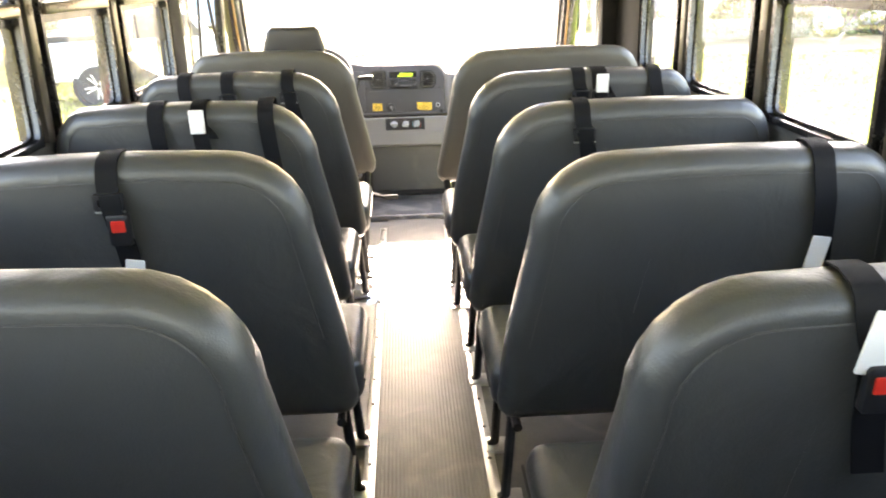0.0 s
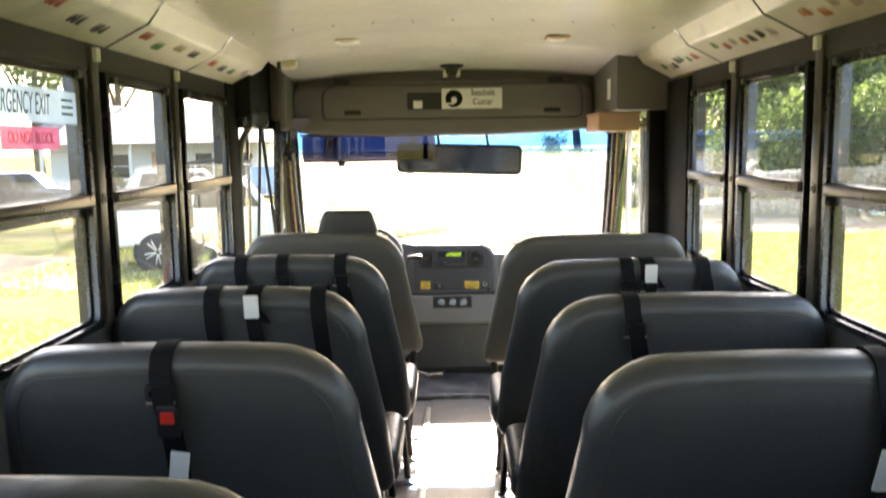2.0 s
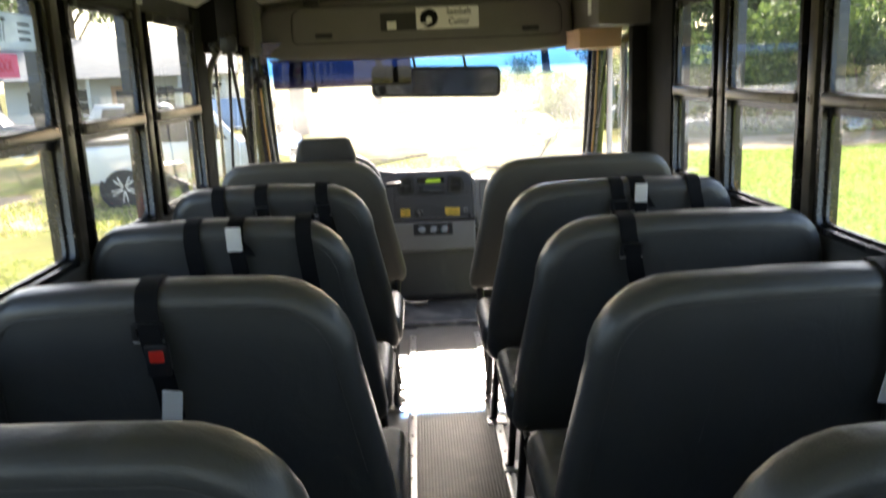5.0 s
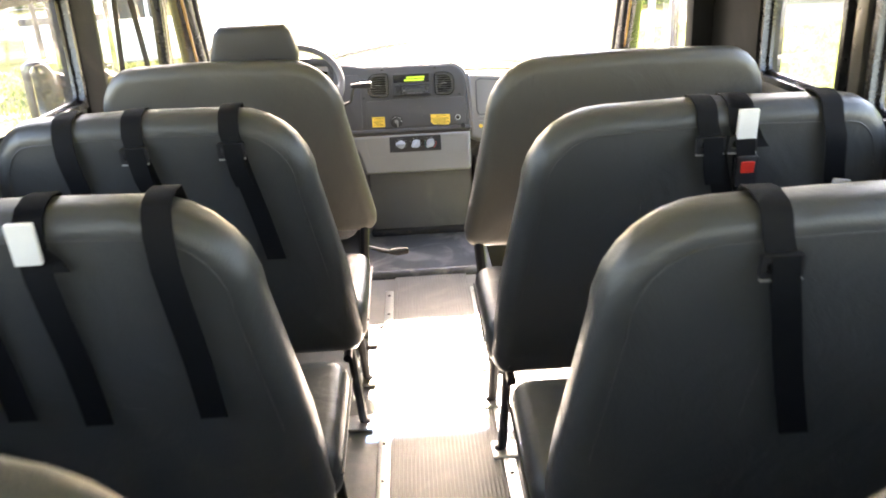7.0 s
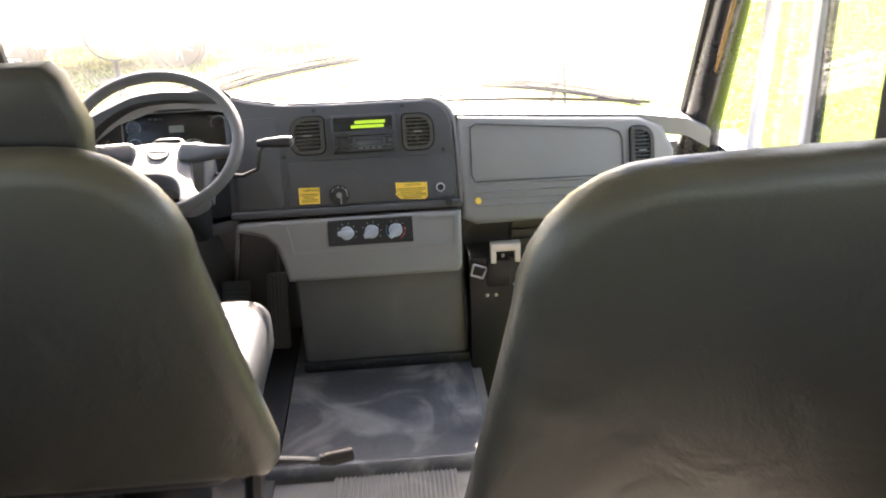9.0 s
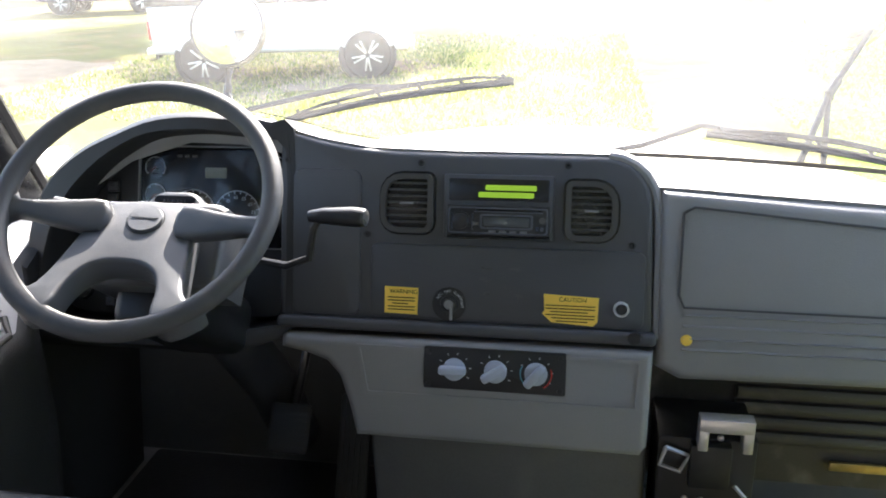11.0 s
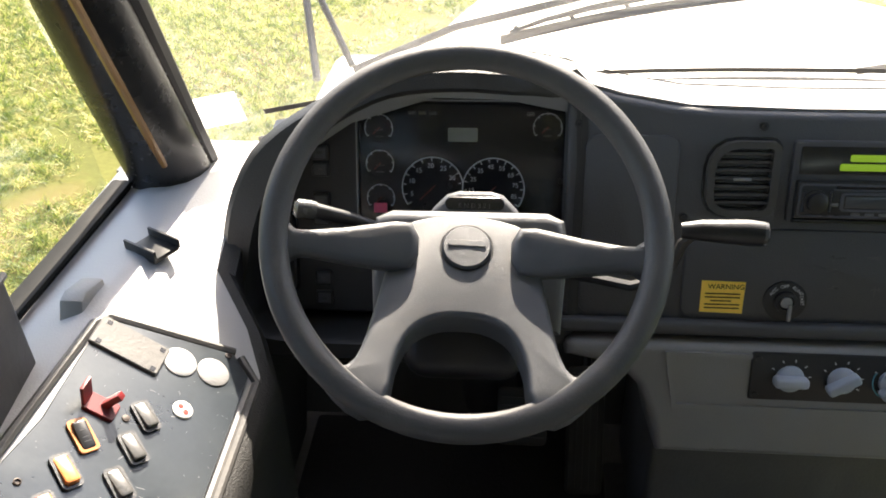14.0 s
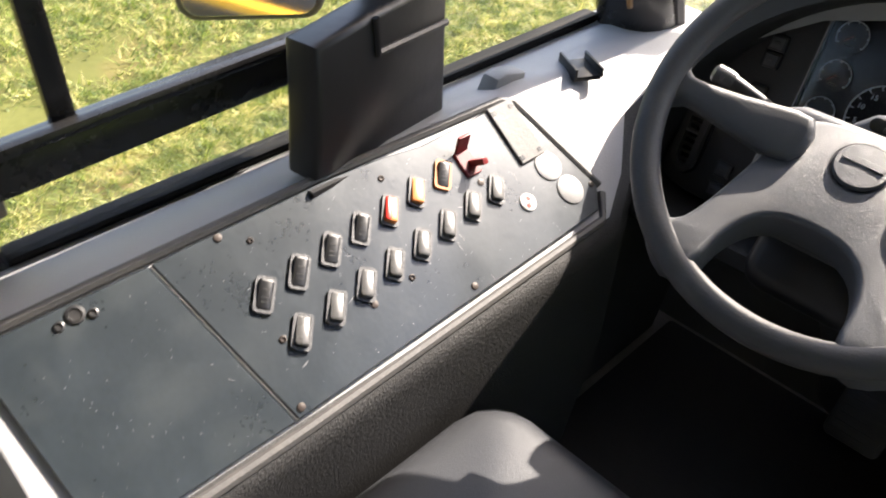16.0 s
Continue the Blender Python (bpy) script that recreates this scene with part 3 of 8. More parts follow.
structure("wall_starboard_corner", bm, CORNER_BLACK, "black door-side bulkhead panel", "wall")

# cornice panels with clips and scuffed stickers
def cornice(s, y0, y1, name):
    bm = bmesh.new()
    a, b = Vector((s * 1.145, 0, CORNICE)), Vector((s * 0.945, 0, 1.958))
    d = (b - a)
    n = Vector((-s * d.z, 0, s * d.x)).normalized()
    if n.z > 0:
        n = -n
    prof = []
    for f in (0.0, 0.2, 0.45, 0.62, 0.66, 0.70, 0.85, 1.0):
        prof.append(a + d * f + n * 0.024 * min(f / 0.66, (1 - f) / 0.34))
    prof2 = [p - n * 0.02 for p in prof[::-1]]
    loop = prof + prof2
    L = [[bm.verts.new((p.x, y, p.z)) for p in loop] for y in (y0, y0 + 0.004, y1 - 0.004, y1)]
    for A, B in zip(L, L[1:]):
        for i in range(len(loop)):
            bm.faces.new((A[i], A[(i + 1) % len(loop)], B[(i + 1) % len(loop)], B[i]))
    bm.faces.new(L[0])
    bm.faces.new(L[-1])
    ob = structure(name, bm, CREAM_PANEL, "scuffed cream cornice panel with sticker remains", "panel")
    bm = boxm(-0.022, 0.022, y0 - 0.012, y0 + 0.014, -0.004, 0.010, 0.003, m=Matrix.Translation((s * 0.955, 0, 1.945)) @ pose(0, 0, 0, 0, s * 38, 0))
    part("clip", bm, ALU, ob)
    bm = boxm(-0.03, 0.03, y0 - 0.010, y0 + 0.010, -0.004, 0.008, 0.003, m=Matrix.Translation((s * 1.01, 0, 1.905)) @ pose(0, 0, 0, 0, s * 36, 0))
    part("clip", bm, ALU, ob)
    bm = bmesh.new()
    tube(bm, [(q.x, y0, q.z) for q in (v + n * 0.0006 for v in prof)], 0.0028, 5)
    part("joint", bm, CORNER_BLACK, ob, "dark panel joint")
    bm = bmesh.new()
    tube(bm, [(b.x, y0, b.z + 0.001), (b.x, y1, b.z + 0.001)], 0.003, 5)
    part("ceiling_joint", bm, CORNER_BLACK, ob)
    return ob, a, d, n

rnd = random.Random(5)
STICKERS = [material("orange sticker scrap", (0.6, 0.22, 0.06), 0.6, bump=0), material("green sticker scrap", (0.12, 0.25, 0.08), 0.6, bump=0),
            material("dark sticker scrap", (0.08, 0.07, 0.06), 0.6, bump=0), material("faded sticker scrap", (0.5, 0.42, 0.36), 0.6, bump=0), material("red sticker scrap", (0.5, 0.10, 0.06), 0.6, bump=0)]
CY = [-2.66, -1.89, -1.12, -0.35, 0.42, 1.19, 2.0, 2.83, 3.66, 4.46]
for s, side in ((-1, "port"), (1, "starboard")):
    for i in range(len(CY) - 1):
        ob, a, d, n = cornice(s, CY[i] + 0.002, CY[i + 1] - 0.002, f"trim_cornice_{side}_{i + 1}")
        if i < 5:
            continue
        for k in range(7 if s > 0 else 4):
            y = CY[i] + 0.12 + (0.085 * k if s > 0 else 0.17 * k) + rnd.uniform(-0.015, 0.015)
            f = 0.40 + rnd.uniform(-0.10, 0.10)
            c = a + d * f + n * (0.0364 * f + 0.0004)
            u = Vector((0, 1, 0))
            m = axes((c.x, y, c.z), (0, 1, 0), d.normalized()) if s < 0 else axes((c.x, y, c.z), (0, -1, 0), d.normalized())
            bm = bmesh.new()
            wd = 0.022 if s > 0 else 0.04
            for q in range(3):
                uu = -wd + q * wd * 0.7 + rnd.uniform(-0.004, 0.004)
                pillow(bm, [(uu, -0.022), (uu + wd * 0.35, -0.02 + rnd.uniform(-0.006, 0.01)), (uu + wd * 0.5, 0.02), (uu + wd * 0.1, 0.022 - rnd.uniform(0, 0.012))], -0.002, 0.0025, 0.0003, m, 1)
            part("sticker_scrap", bm, STICKERS[rnd.randrange(5)], ob)

# ceiling with its rivets, gently domed at the front
def ceil_z(x, y):
    f = max(0.0, (y - 3.5) / 1.6)
    return 2.012 - 0.058 * (x / 0.95) ** 2 - 0.07 * f * f
bm = bmesh.new()
ys = [REAR - 0.1] + [-1.5, 0.0, 1.0, 1.98] + [2.85 + 0.19 * i for i in range(13)]
ys[-1] = 5.16
xs = [-0.955 + 1.91 * i / 20 for i in range(21)]
HX, HY0, HY1 = 0.29, 2.10, 2.73
ys = sorted(set(ys + [HY0, HY1]))
xs = sorted(set(xs + [-HX, HX]))
grid = [[bm.verts.new((x, y, ceil_z(x, y))) for x in xs] for y in ys]
grid2 = [[bm.verts.new((x, y, ceil_z(x, y) + 0.03)) for x in xs] for y in ys]
for j in range(len(ys) - 1):
    for i in range(len(xs) - 1):
        if HY0 - 1e-6 <= ys[j] < HY1 - 1e-6 and -HX - 1e-6 <= xs[i] < HX - 1e-6:
            continue
        bm.faces.new((grid[j][i], grid[j][i + 1], grid[j + 1][i + 1], grid[j + 1][i]))
        bm.faces.new((grid2[j][i], grid2[j + 1][i], grid2[j + 1][i + 1], grid2[j][i + 1]))
plain = len(bm.faces)
for y in (0.3, 1.19, 1.95, 2.88, 3.66, 4.35):
    for k in range(-5, 6):
        x = k * 0.17
        if y < 2.5 and y > 2.2:
            continue
        lathe(bm, [(0.006, 0.002), (0.005, -0.003), (0.001, -0.004)], Matrix.Translation((x, y, ceil_z(x, y))), 6)
bm.faces.ensure_lookup_table()
for f_ in bm.faces[plain:]:
    f_.material_index = 1
structure("ceiling", bm, [CEILING, STEEL_BLACK], "dull silver painted sheet ceiling with rivets", "ceiling")
# seam battens across the ceiling and the outer roof
for y in (1.19, 2.88, 4.35):
    bm = bmesh.new()
    L = []
    for x in xs:
        z = ceil_z(x, y)
        L.append([bm.verts.new((x, y + dy, z - 0.0012 + (0.001 if abs(dy) > 0.01 else 0))) for dy in (-0.012, -0.010, 0.010, 0.012)])
    for a, b in zip(L, L[1:]):
        for k in range(3):
            bm.faces.new((a[k], a[k + 1], b[k + 1], b[k]))
    structure(f"trim_ceiling_seam_{int(y)}", bm, CEILING, "ceiling sheet seam", "trim")
bm = boxm(-1.23, -0.2 - 0.2, REAR - 0.16, 5.25, 2.10, 2.13)
box(bm, 0.40, 1.23, REAR - 0.16, 5.25, 2.10, 2.13)
box(bm, -0.40, 0.40, REAR - 0.16, 2.0, 2.10, 2.13)
box(bm, -0.40, 0.40, 2.85, 5.25, 2.10, 2.13)
for s in (-1, 1):
    box(bm, min(s * 1.19, s * 1.23), max(s * 1.19, s * 1.23), REAR - 0.16, 5.25, CORNICE, 2.13)
structure("roof", bm, BUS_YELLOW, "yellow painted outer roof", "roof")

# roof hatch
hatch = thing("roof_hatch", (0, 2.42, 2.0), "grey framed roof hatch with translucent lid", "roof hatch")
m = axes((0, 0, 2.008), (1, 0, 0), (0, -1, 0))           # w points down
bm = bmesh.new()
ring(bm, rrect(-0.355, 0.355, -2.80, -2.035, 0.02, 3), rrect(-0.285, 0.285, -2.73, -2.10, 0.05, 3), 0.0, 0.018, m)
part("outer_flange", bm, DASH_GREY, hatch, "grey moulded hatch flange")
bm = bmesh.new()
ring(bm, rrect(-0.292, 0.292, -2.737, -2.093, 0.05, 3), rrect(-0.276, 0.276, -2.72, -2.11, 0.05, 3), -0.052, 0.021, m)
part("inner_collar", bm, DASH_DARK, hatch, "dark hatch collar")
bm = bmesh.new()
pillow(bm, rrect(-0.285, 0.285, -2.728, -2.102, 0.05, 3), -0.052, -0.044, 0.003, m, 1)
lid = part("lid", bm, HATCH_GLOW, hatch, "translucent grey lid")
bm = bmesh.new()
pts = [(-0.19 + 0.38 * i / 14, -2.118 - 0.165 * math.sin(math.pi * i / 14)) for i in range(15)]
pillow(bm, [(p[0], p[1]) for p in pts][::-1], -0.030, 0.012, 0.005, m, 2)
part("handle_plate", bm, DASH_DARK, hatch, "dark curved release plate")
bm = bmesh.new()
pillow(bm, rrect(-0.05, 0.05, -2.236, -2.214, 0.004, 2), 0.010, 0.022, 0.003, m, 2)
part("release_handle", bm, BOX_BROWN, hatch, "brown release handle")
bm = bmesh.new()
pillow(bm, rrect(-0.17, 0.17, -2.43, -2.37, 0.004, 2), -0.045, -0.041, 0.001, m, 1)
part("lid_label", bm, WHITE_TAG, hatch, "torn pale label on the lid")

# ceiling lamps and little plates
def dome_lamp(x, y, tilt):
    lamp = thing("ceiling_lamp", (x, y, 1.985), "white ribbed plastic ceiling lamp, switched off", "ceiling lamp", "lamps along the ceiling")
    m = axes((x, y, ceil_z(x, y)), (math.cos(radians(tilt)), 0, -math.sin(radians(tilt))), (0, -1, 0))
    bm = bmesh.new()
    pillow(bm, rrect(-0.045, 0.045, -0.104, 0.104, 0.012, 3), 0.0, 0.012, 0.004, m, 2)
    part("base", bm, LAMP_WHITE, lamp)
    bm = bmesh.new()
    pillow(bm, rrect(-0.047, 0.047, -0.106, 0.106, 0.013, 3), -0.004, 0.004, 0.002, m, 1)
    part("gasket", bm, CORNER_BLACK, lamp, "dark gasket")
    bm = bmesh.new()
    pillow(bm, rrect(-0.038, 0.038, -0.092, 0.092, 0.012, 3), 0.012, 0.020, 0.006, m, 2)
    lens = part("lens", bm, LAMP_WHITE, lamp)
    for k in range(13):
        part("rib", boxm(-0.033, 0.033, -0.078 + k * 0.013, -0.073 + k * 0.013, 0.0185, 0.0215, m=m), LAMP_WHITE, lens)
    for v in (-0.098, 0.098):
        bm = bmesh.new()
        lathe(bm, [(0.005, 0.010), (0.004, 0.015), (0.001, 0.016)], m @ Matrix.Translation((0.0, v, 0)), 8)
        part("screw", bm, STEEL_BLACK, lamp)
for y in (1.597, 0.0):
    dome_lamp(-0.47, y, 4)
    dome_lamp(0.48, y, -4)
for x in (-0.50, 0.50):
    m = axes((x, 4.08, ceil_z(x, 4.08)), (1, 0, 0), (0, -1, 0))
    th = thing("ceiling_vent_plate", (x, 4.08, ceil_z(x, 4.08)), "small tan plate on the ceiling", "plate", "plates on the ceiling")
    bm = bmesh.new()
    pillow(bm, rrect(-0.055, 0.055, -0.06, 0.06, 0.01, 2), 0, 0.012, 0.003, m, 2)
    part("plate", bm, BOX_BROWN if x > 0 else CREAM_PANEL, th)
    bm = bmesh.new()
    pillow(bm, rrect(-0.035, 0.035, -0.03, 0.03, 0.008, 2), 0.012, 0.018, 0.003, m, 2)
    part("cover", bm, CREAM_PANEL, th)

# ---- front overhead header ----
hdr = thing("overhead_compartment", (0, 5.14, 1.58), "dark grey overhead storage compartment above the windshield", "overhead compartment")
HM = axes((0, 5.14, 0), (1, 0, 0), (0, 0, 1))
def hdr_outline(x0, x1, z0, z1):
    pts = []
    n = 10
    for i in range(n + 1):
        f = i / n
        pts.append((x0 + (x1 - x0) * f, z0 + 0.03 * (abs(f - 0.5) * 2) ** 4))
    pts += [(x1 + 0.02, z0 + 0.10), (x1 + 0.005, z1 - 0.05), (x1 - 0.05, z1)]
    for i in range(1, n):
        f = i / n
        pts.append((x1 - 0.05 - (x1 - x0 - 0.1) * f, z1 + 0.035 * math.sin(math.pi * f)))
    pts += [(x0 + 0.05, z1), (x0 - 0.005, z1 - 0.05), (x0 - 0.02, z0 + 0.10)]
    return pts
bm = bmesh.new()
pillow(bm, hdr_outline(-0.97, 0.84, 1.545, 1.85), -0.22, 0.06, 0.03, HM, 4)
part("body", bm, HEADER_GREY, hdr)
bm = bmesh.new()
pillow(bm, rrect(-0.775, 0.775, 1.652, 1.842, [0.07, 0.07, 0.03, 0.03], 4), 0.055, 0.068, 0.008, HM, 3)
lid = part("door", bm, HEADER_GREY, hdr, "flush compartment door")
bm = bmesh.new()
dl = rrect(-0.785, 0.785, 1.642, 1.852, [0.08, 0.08, 0.035, 0.035], 4)
ring(bm, dl, inset(dl, 0.006), 0.056, 0.0625, HM)
part("door_groove", bm, BLACK_PLASTIC, hdr, "black gap round the door")
for x in (-0.66, 0.62):
    part("hinge", boxm(x - 0.045, x + 0.045, 5.055, 5.10, 1.850, 1.885, 0.006), BLACK_PLASTIC, hdr)
for x in (-0.60, 0.60):
    bm = bmesh.new()
    pillow(bm, rrect(x - 0.05, x + 0.05, 1.672, 1.70, 0.006, 2), 0.066, 0.0705, 0.002, HM, 2)
    part("finger_latch", bm, BLACK_PLASTIC, lid)
bm = bmesh.new()
pillow(bm, rrect(-0.27, 0.05, 1.70, 1.80, 0.006, 2), 0.066, 0.071, 0.002, HM, 1)
rec = part("switch_plate", bm, BLACK_PLASTIC, lid)
bm = bmesh.new()
pillow(bm, rrect(-0.232, -0.178, 1.707, 1.752, 0.004, 2), 0.070, 0.076, 0.002, HM, 2)
part("switch", bm, WHITE_TAG, rec, "white rocker switch")
bm = bmesh.new()
pillow(bm, rrect(-0.062, 0.30, 1.702, 1.822, 0.004, 1), 0.0675, 0.0735, 0.0005, HM, 1)
sign = part("sign", bm, WHITE_TAG, lid, "white seatbelt cutter sign")
for q, w in enumerate(("Seatbelt", "Cutter")):
    text("lettering", w, HM @ Matrix.Translation((0.185, 1.795 - 0.055 * q, 0.0738)) @ Matrix.Diagonal((0.86, 1, 1, 1)), 0.052, PRINT_DARK, sign, bold=0.010)
bm = bmesh.new()
pillow(bm, circle(0.012, 1.762, 0.052, 24), 0.0735, 0.0745, 0.0003, HM, 1)
disc = part("pictogram", bm, PRINT_DARK, sign, "round black pictogram")
bm = bmesh.new()
pillow(bm, rrect(-0.004, 0.028, 1.735, 1.77, 0.01, 3), 0.0745, 0.0755, 0.0003, HM, 1)
box(bm, -0.030, 0.012, 1.728, 1.737, 0.0745, 0.0755, m=HM)
part("bar", bm, WHITE_TAG, disc)
# dark bulkhead above and beside it
bm = boxm(-1.16, 1.16, 5.17, 5.30, 1.69, 2.06)
box(bm, -1.05, -0.955, 4.86, 5.26, 1.585, 1.99, 0.03)
box(bm, 0.86, 1.20, 4.46, 5.26, 1.652, 1.99, 0.02)
structure("wall_front_bulkhead", bm, HEADER_GREY, "dark padded bulkhead round the windshield", "wall")
structure("wall_driver_header", boxm(-1.20, -1.052, 4.40, 5.26, 1.645, 1.99, 0.006), CORNER_BLACK, "black panel above the driver window", "wall")
bx = thing("light_box", (0.95, 4.95, 1.57), "brown plastic box below the bulkhead by the door", "light box")
part("box", boxm(0.812, 1.042, 4.70, 5.14, 1.548, 1.638, 0.010), BOX_BROWN, bx)
part("lid_edge", boxm(0.808, 1.046, 4.694, 5.146, 1.636, 1.654, 0.004), BOX_BROWN, bx)
bm = boxm(0.857, 0.8605, 4.62, 4.70, 1.72, 1.83, 0.001)
th = thing("bulkhead_label", (0.858, 4.66, 1.72), "white paper label on the bulkhead", "label")
part("paper", bm, WHITE_TAG, th)
cam_ob = thing("dome_sensor", (0, 5.02, 1.93), "small dark dome fitting at the ceiling front", "sensor")
bm = bmesh.new()
lathe(bm, [(0.07, 0.0), (0.068, -0.012), (0.05, -0.018), (0.04, -0.03), (0.035, -0.055), (0.01, -0.06)], Matrix.Translation((0.0, 5.0, 1.952)), 20)
part("housing", bm, BLACK_PLASTIC, cam_ob)
part("bracket", boxm(-0.05, -0.025, 4.985, 5.01, 1.885, 1.925, 0.003), ALU, cam_ob)
part("bracket", boxm(0.025, 0.05, 4.985, 5.01, 1.885, 1.925, 0.003), ALU, cam_ob)
cl = thing("corner_lamp", (-0.94, 4.55, 1.90), "small cylindrical lamp in the ceiling corner", "lamp")
bm = bmesh.new()
lathe(bm, [(0.03, 0.0), (0.032, 0.06), (0.02, 0.08)], axes((-0.90, 4.50, 1.925), (0, 1, 0), (0, 0, 1)), 14)
part("barrel", bm, CREAM_PANEL, cl)
bm = bmesh.new()
lathe(bm, [(0.034, 0.0), (0.034, 0.015)], axes((-0.92, 4.50, 1.925), (0, 1, 0), (0, 0, 1)), 14)
part("bezel", bm, BLACK_PLASTIC, cl)
# scraps of old tape and scuffs left on the ceiling
TAPE_OLD = [material("pale old tape", (0.74, 0.70, 0.60), 0.28, vary=0.3, scale=60, bump=0.1), material("browned tape glue", (0.56, 0.50, 0.40), 0.3, vary=0.4, scale=60, bump=0.1)]
for x, y, w_, l_, a, mt in ((-0.02, 1.80, 0.20, 0.012, 3, 2), (0.20, 1.72, 0.05, 0.022, -4, 3), (0.09, 1.66, 0.07, 0.02, 2, 3), (-0.28, 1.80, 0.06, 0.014, -8, 3), (0.05, 1.87, 0.16, 0.010, 0, 3), (-0.42, 1.86, 0.04, 0.012, 5, 2)):
    m = axes((x, y, ceil_z(x, y)), (1, 0, 0), (0, -1, 0)) @ pose(0, 0, 0, 0, 0, a)
    bm = bmesh.new()
    pillow(bm, [(-w_ / 2, -l_ / 2), (w_ * 0.1, -l_ * 0.42), (w_ / 2, -l_ * 0.3), (w_ * 0.46, l_ * 0.4), (w_ * 0.05, l_ / 2), (-w_ * 0.48, l_ * 0.3)], -0.004, 0.002, 0.0004, m, 1)
    th = thing("tape_scrap", (x, y, ceil_z(x, y)), "torn scrap of old tape on the ceiling", "tape", "tape scraps on the ceiling")
    part("strip", bm, TAPE_OLD[mt - 2], th)
# ---- passenger seats ----
def seat_outline(w, h, low):
    """Back seen from behind: aisle edge at u = 0, leaning in towards the top."""
    pts = [(0.050, low), (w - 0.04, low), (w - 0.012, low + 0.012), (w, low + 0.045)]
    pts += [(w - 0.01, low + 0.25), (w - 0.02, h - 0.17)]
    for i in range(1, 7):
        a = radians(90 * i / 6)
        pts.append((w - 0.02 - 0.12 * (1 - math.cos(a)), h - 0.17 + 0.165 * math.sin(a)))
    for i in range(1, 6):
        f = i / 6
        pts.append((w - 0.14 - (w - 0.14 - 0.275) * f, h - 0.005 + 0.007 * math.sin(math.pi * f)))
    for i in range(0, 8):
        a = radians(90 * i / 7)
        pts.append((0.275 - 0.195 * math.sin(a), h - 0.005 - 0.20 * (1 - math.cos(a))))
    pts += [(0.055, h - 0.33), (0.027, h - 0.47), (0.003, low + 0.060), (0.006, low + 0.028), (0.022, low + 0.007)]
    return pts


def bench_seat(s, edge, y, h, w, label, group, vinyl=None, lean=6.0, belts=(), barrier=False):
    """s: -1 port, 1 starboard; edge: x of the aisle edge; y: rear face near the top."""
    vinyl = vinyl or VINYL
    low, thick = 0.405 if barrier else 0.29, 0.095 if barrier else 0.115
    st = thing("crash_barrier" if barrier else "bench_seat", (edge + s * w / 2, y + 0.25, 0.0), label, "crash barrier" if barrier else "bus seat", group)
    out = seat_outline(w, h, low)
    if s < 0:
        out = [(-u, v) for u, v in out][::-1]
    # rear face passes through (y, 0.95); the back leans backwards
    lift = Matrix.Translation((edge, y, 0.95)) @ pose(0, 0, 0, lean, 0, 0) @ Matrix.Translation((0, 0, -0.95))
    m = lift @ axes((0, 0, 0), (1, 0, 0), (0, 0, 1))
    bm = bmesh.new()
    pillow(bm, out, -thick, 0.0, 0.040 if barrier else 0.045, m, 6, dome=0.004 if barrier else 0.010)
    part("padding" if barrier else "backrest", bm, vinyl, st)
    if not barrier:
        bm = bmesh.new()
        seam = inset(out, 0.049)
        k = [p for p in seam if p[1] > low + 0.06]
        j = max(range(len(k)), key=lambda i: math.dist(k[i], k[i - 1]))
        k = k[j:] + k[:j]
        tube(bm, [m @ Vector((u, v, 0.0032)) for u, v in k], 0.0016, 5)
        part("piping", bm, PIPING, st, "stitched seam round the backrest")
    else:
        for k in (0.05, w - 0.08):
            bm = bmesh.new()
            tube(bm, [(edge + s * k, y + 0.075, 0.43), (edge + s * (k + 0.015), y + 0.04, 0.22), (edge + s * (k + 0.03), y, 0.008)], 0.018, 8)
            leg = part("leg", bm, STEEL_BLACK, st)
            bm = boxm(edge + min(s * (k - 0.02), s * (k + 0.08)), edge + max(s * (k - 0.02), s * (k + 0.08)), y - 0.06, y + 0.06, 0.0, 0.012, 0.004)
            part("foot", bm, ALU, leg, "bolted grey foot plate")
        return st
    # cushion
    cush = Matrix.Translation((0, y, 0)) @ pose(0, 0, 0, 4, 0, 0)
    u0, u1 = sorted((edge - s * 0.012, edge + s * (w - 0.01)))
    bm = bmesh.new()
    pillow(bm, rrect(u0, u1, 0.125, 0.52, 0.05, 4), 0.30, 0.43, 0.04, cush, 4, dome=0.012)
    part("cushion", bm, vinyl, st)
    bm = bmesh.new()
    tube(bm, [cush @ Vector(p) for p in ((edge - s * 0.014, 0.15, 0.37), (edge - s * 0.014, 0.50, 0.37))], 0.0035, 5)
    part("cushion_piping", bm, PIPING, st)
    # frame and the two aisle legs
    bm = bmesh.new()
    tube(bm, [(edge + s * 0.05, y + 0.06, 0.29), (edge + s * 0.05, y + 0.48, 0.31), (edge + s * (w - 0.05), y + 0.48, 0.31), (edge + s * (w - 0.05), y + 0.06, 0.29)], 0.013, 8)
    part("seat_frame", bm, STEEL_BLACK, st)
    for yy, lx in ((y + 0.15, 0.03), (y + 0.42, 0.03)):
        bm = bmesh.new()
        tube(bm, [(edge + s * 0.055, yy, 0.36), (edge + s * lx, yy + 0.01, 0.02), (edge + s * (lx - 0.015), yy + 0.015, 0.008)], 0.014, 8)
        leg = part("leg", bm, STEEL_BLACK, st)
        bm = boxm(edge + min(s * 0.0, s * 0.08), edge + max(s * 0.0, s * 0.08), yy - 0.03, yy + 0.05, 0.0, 0.012, 0.004)
        part("foot", bm, ALU, leg, "bolted grey foot plate")
    for x in (edge + s * 0.04, edge + s * (w - 0.1)):
        bm = bmesh.new()
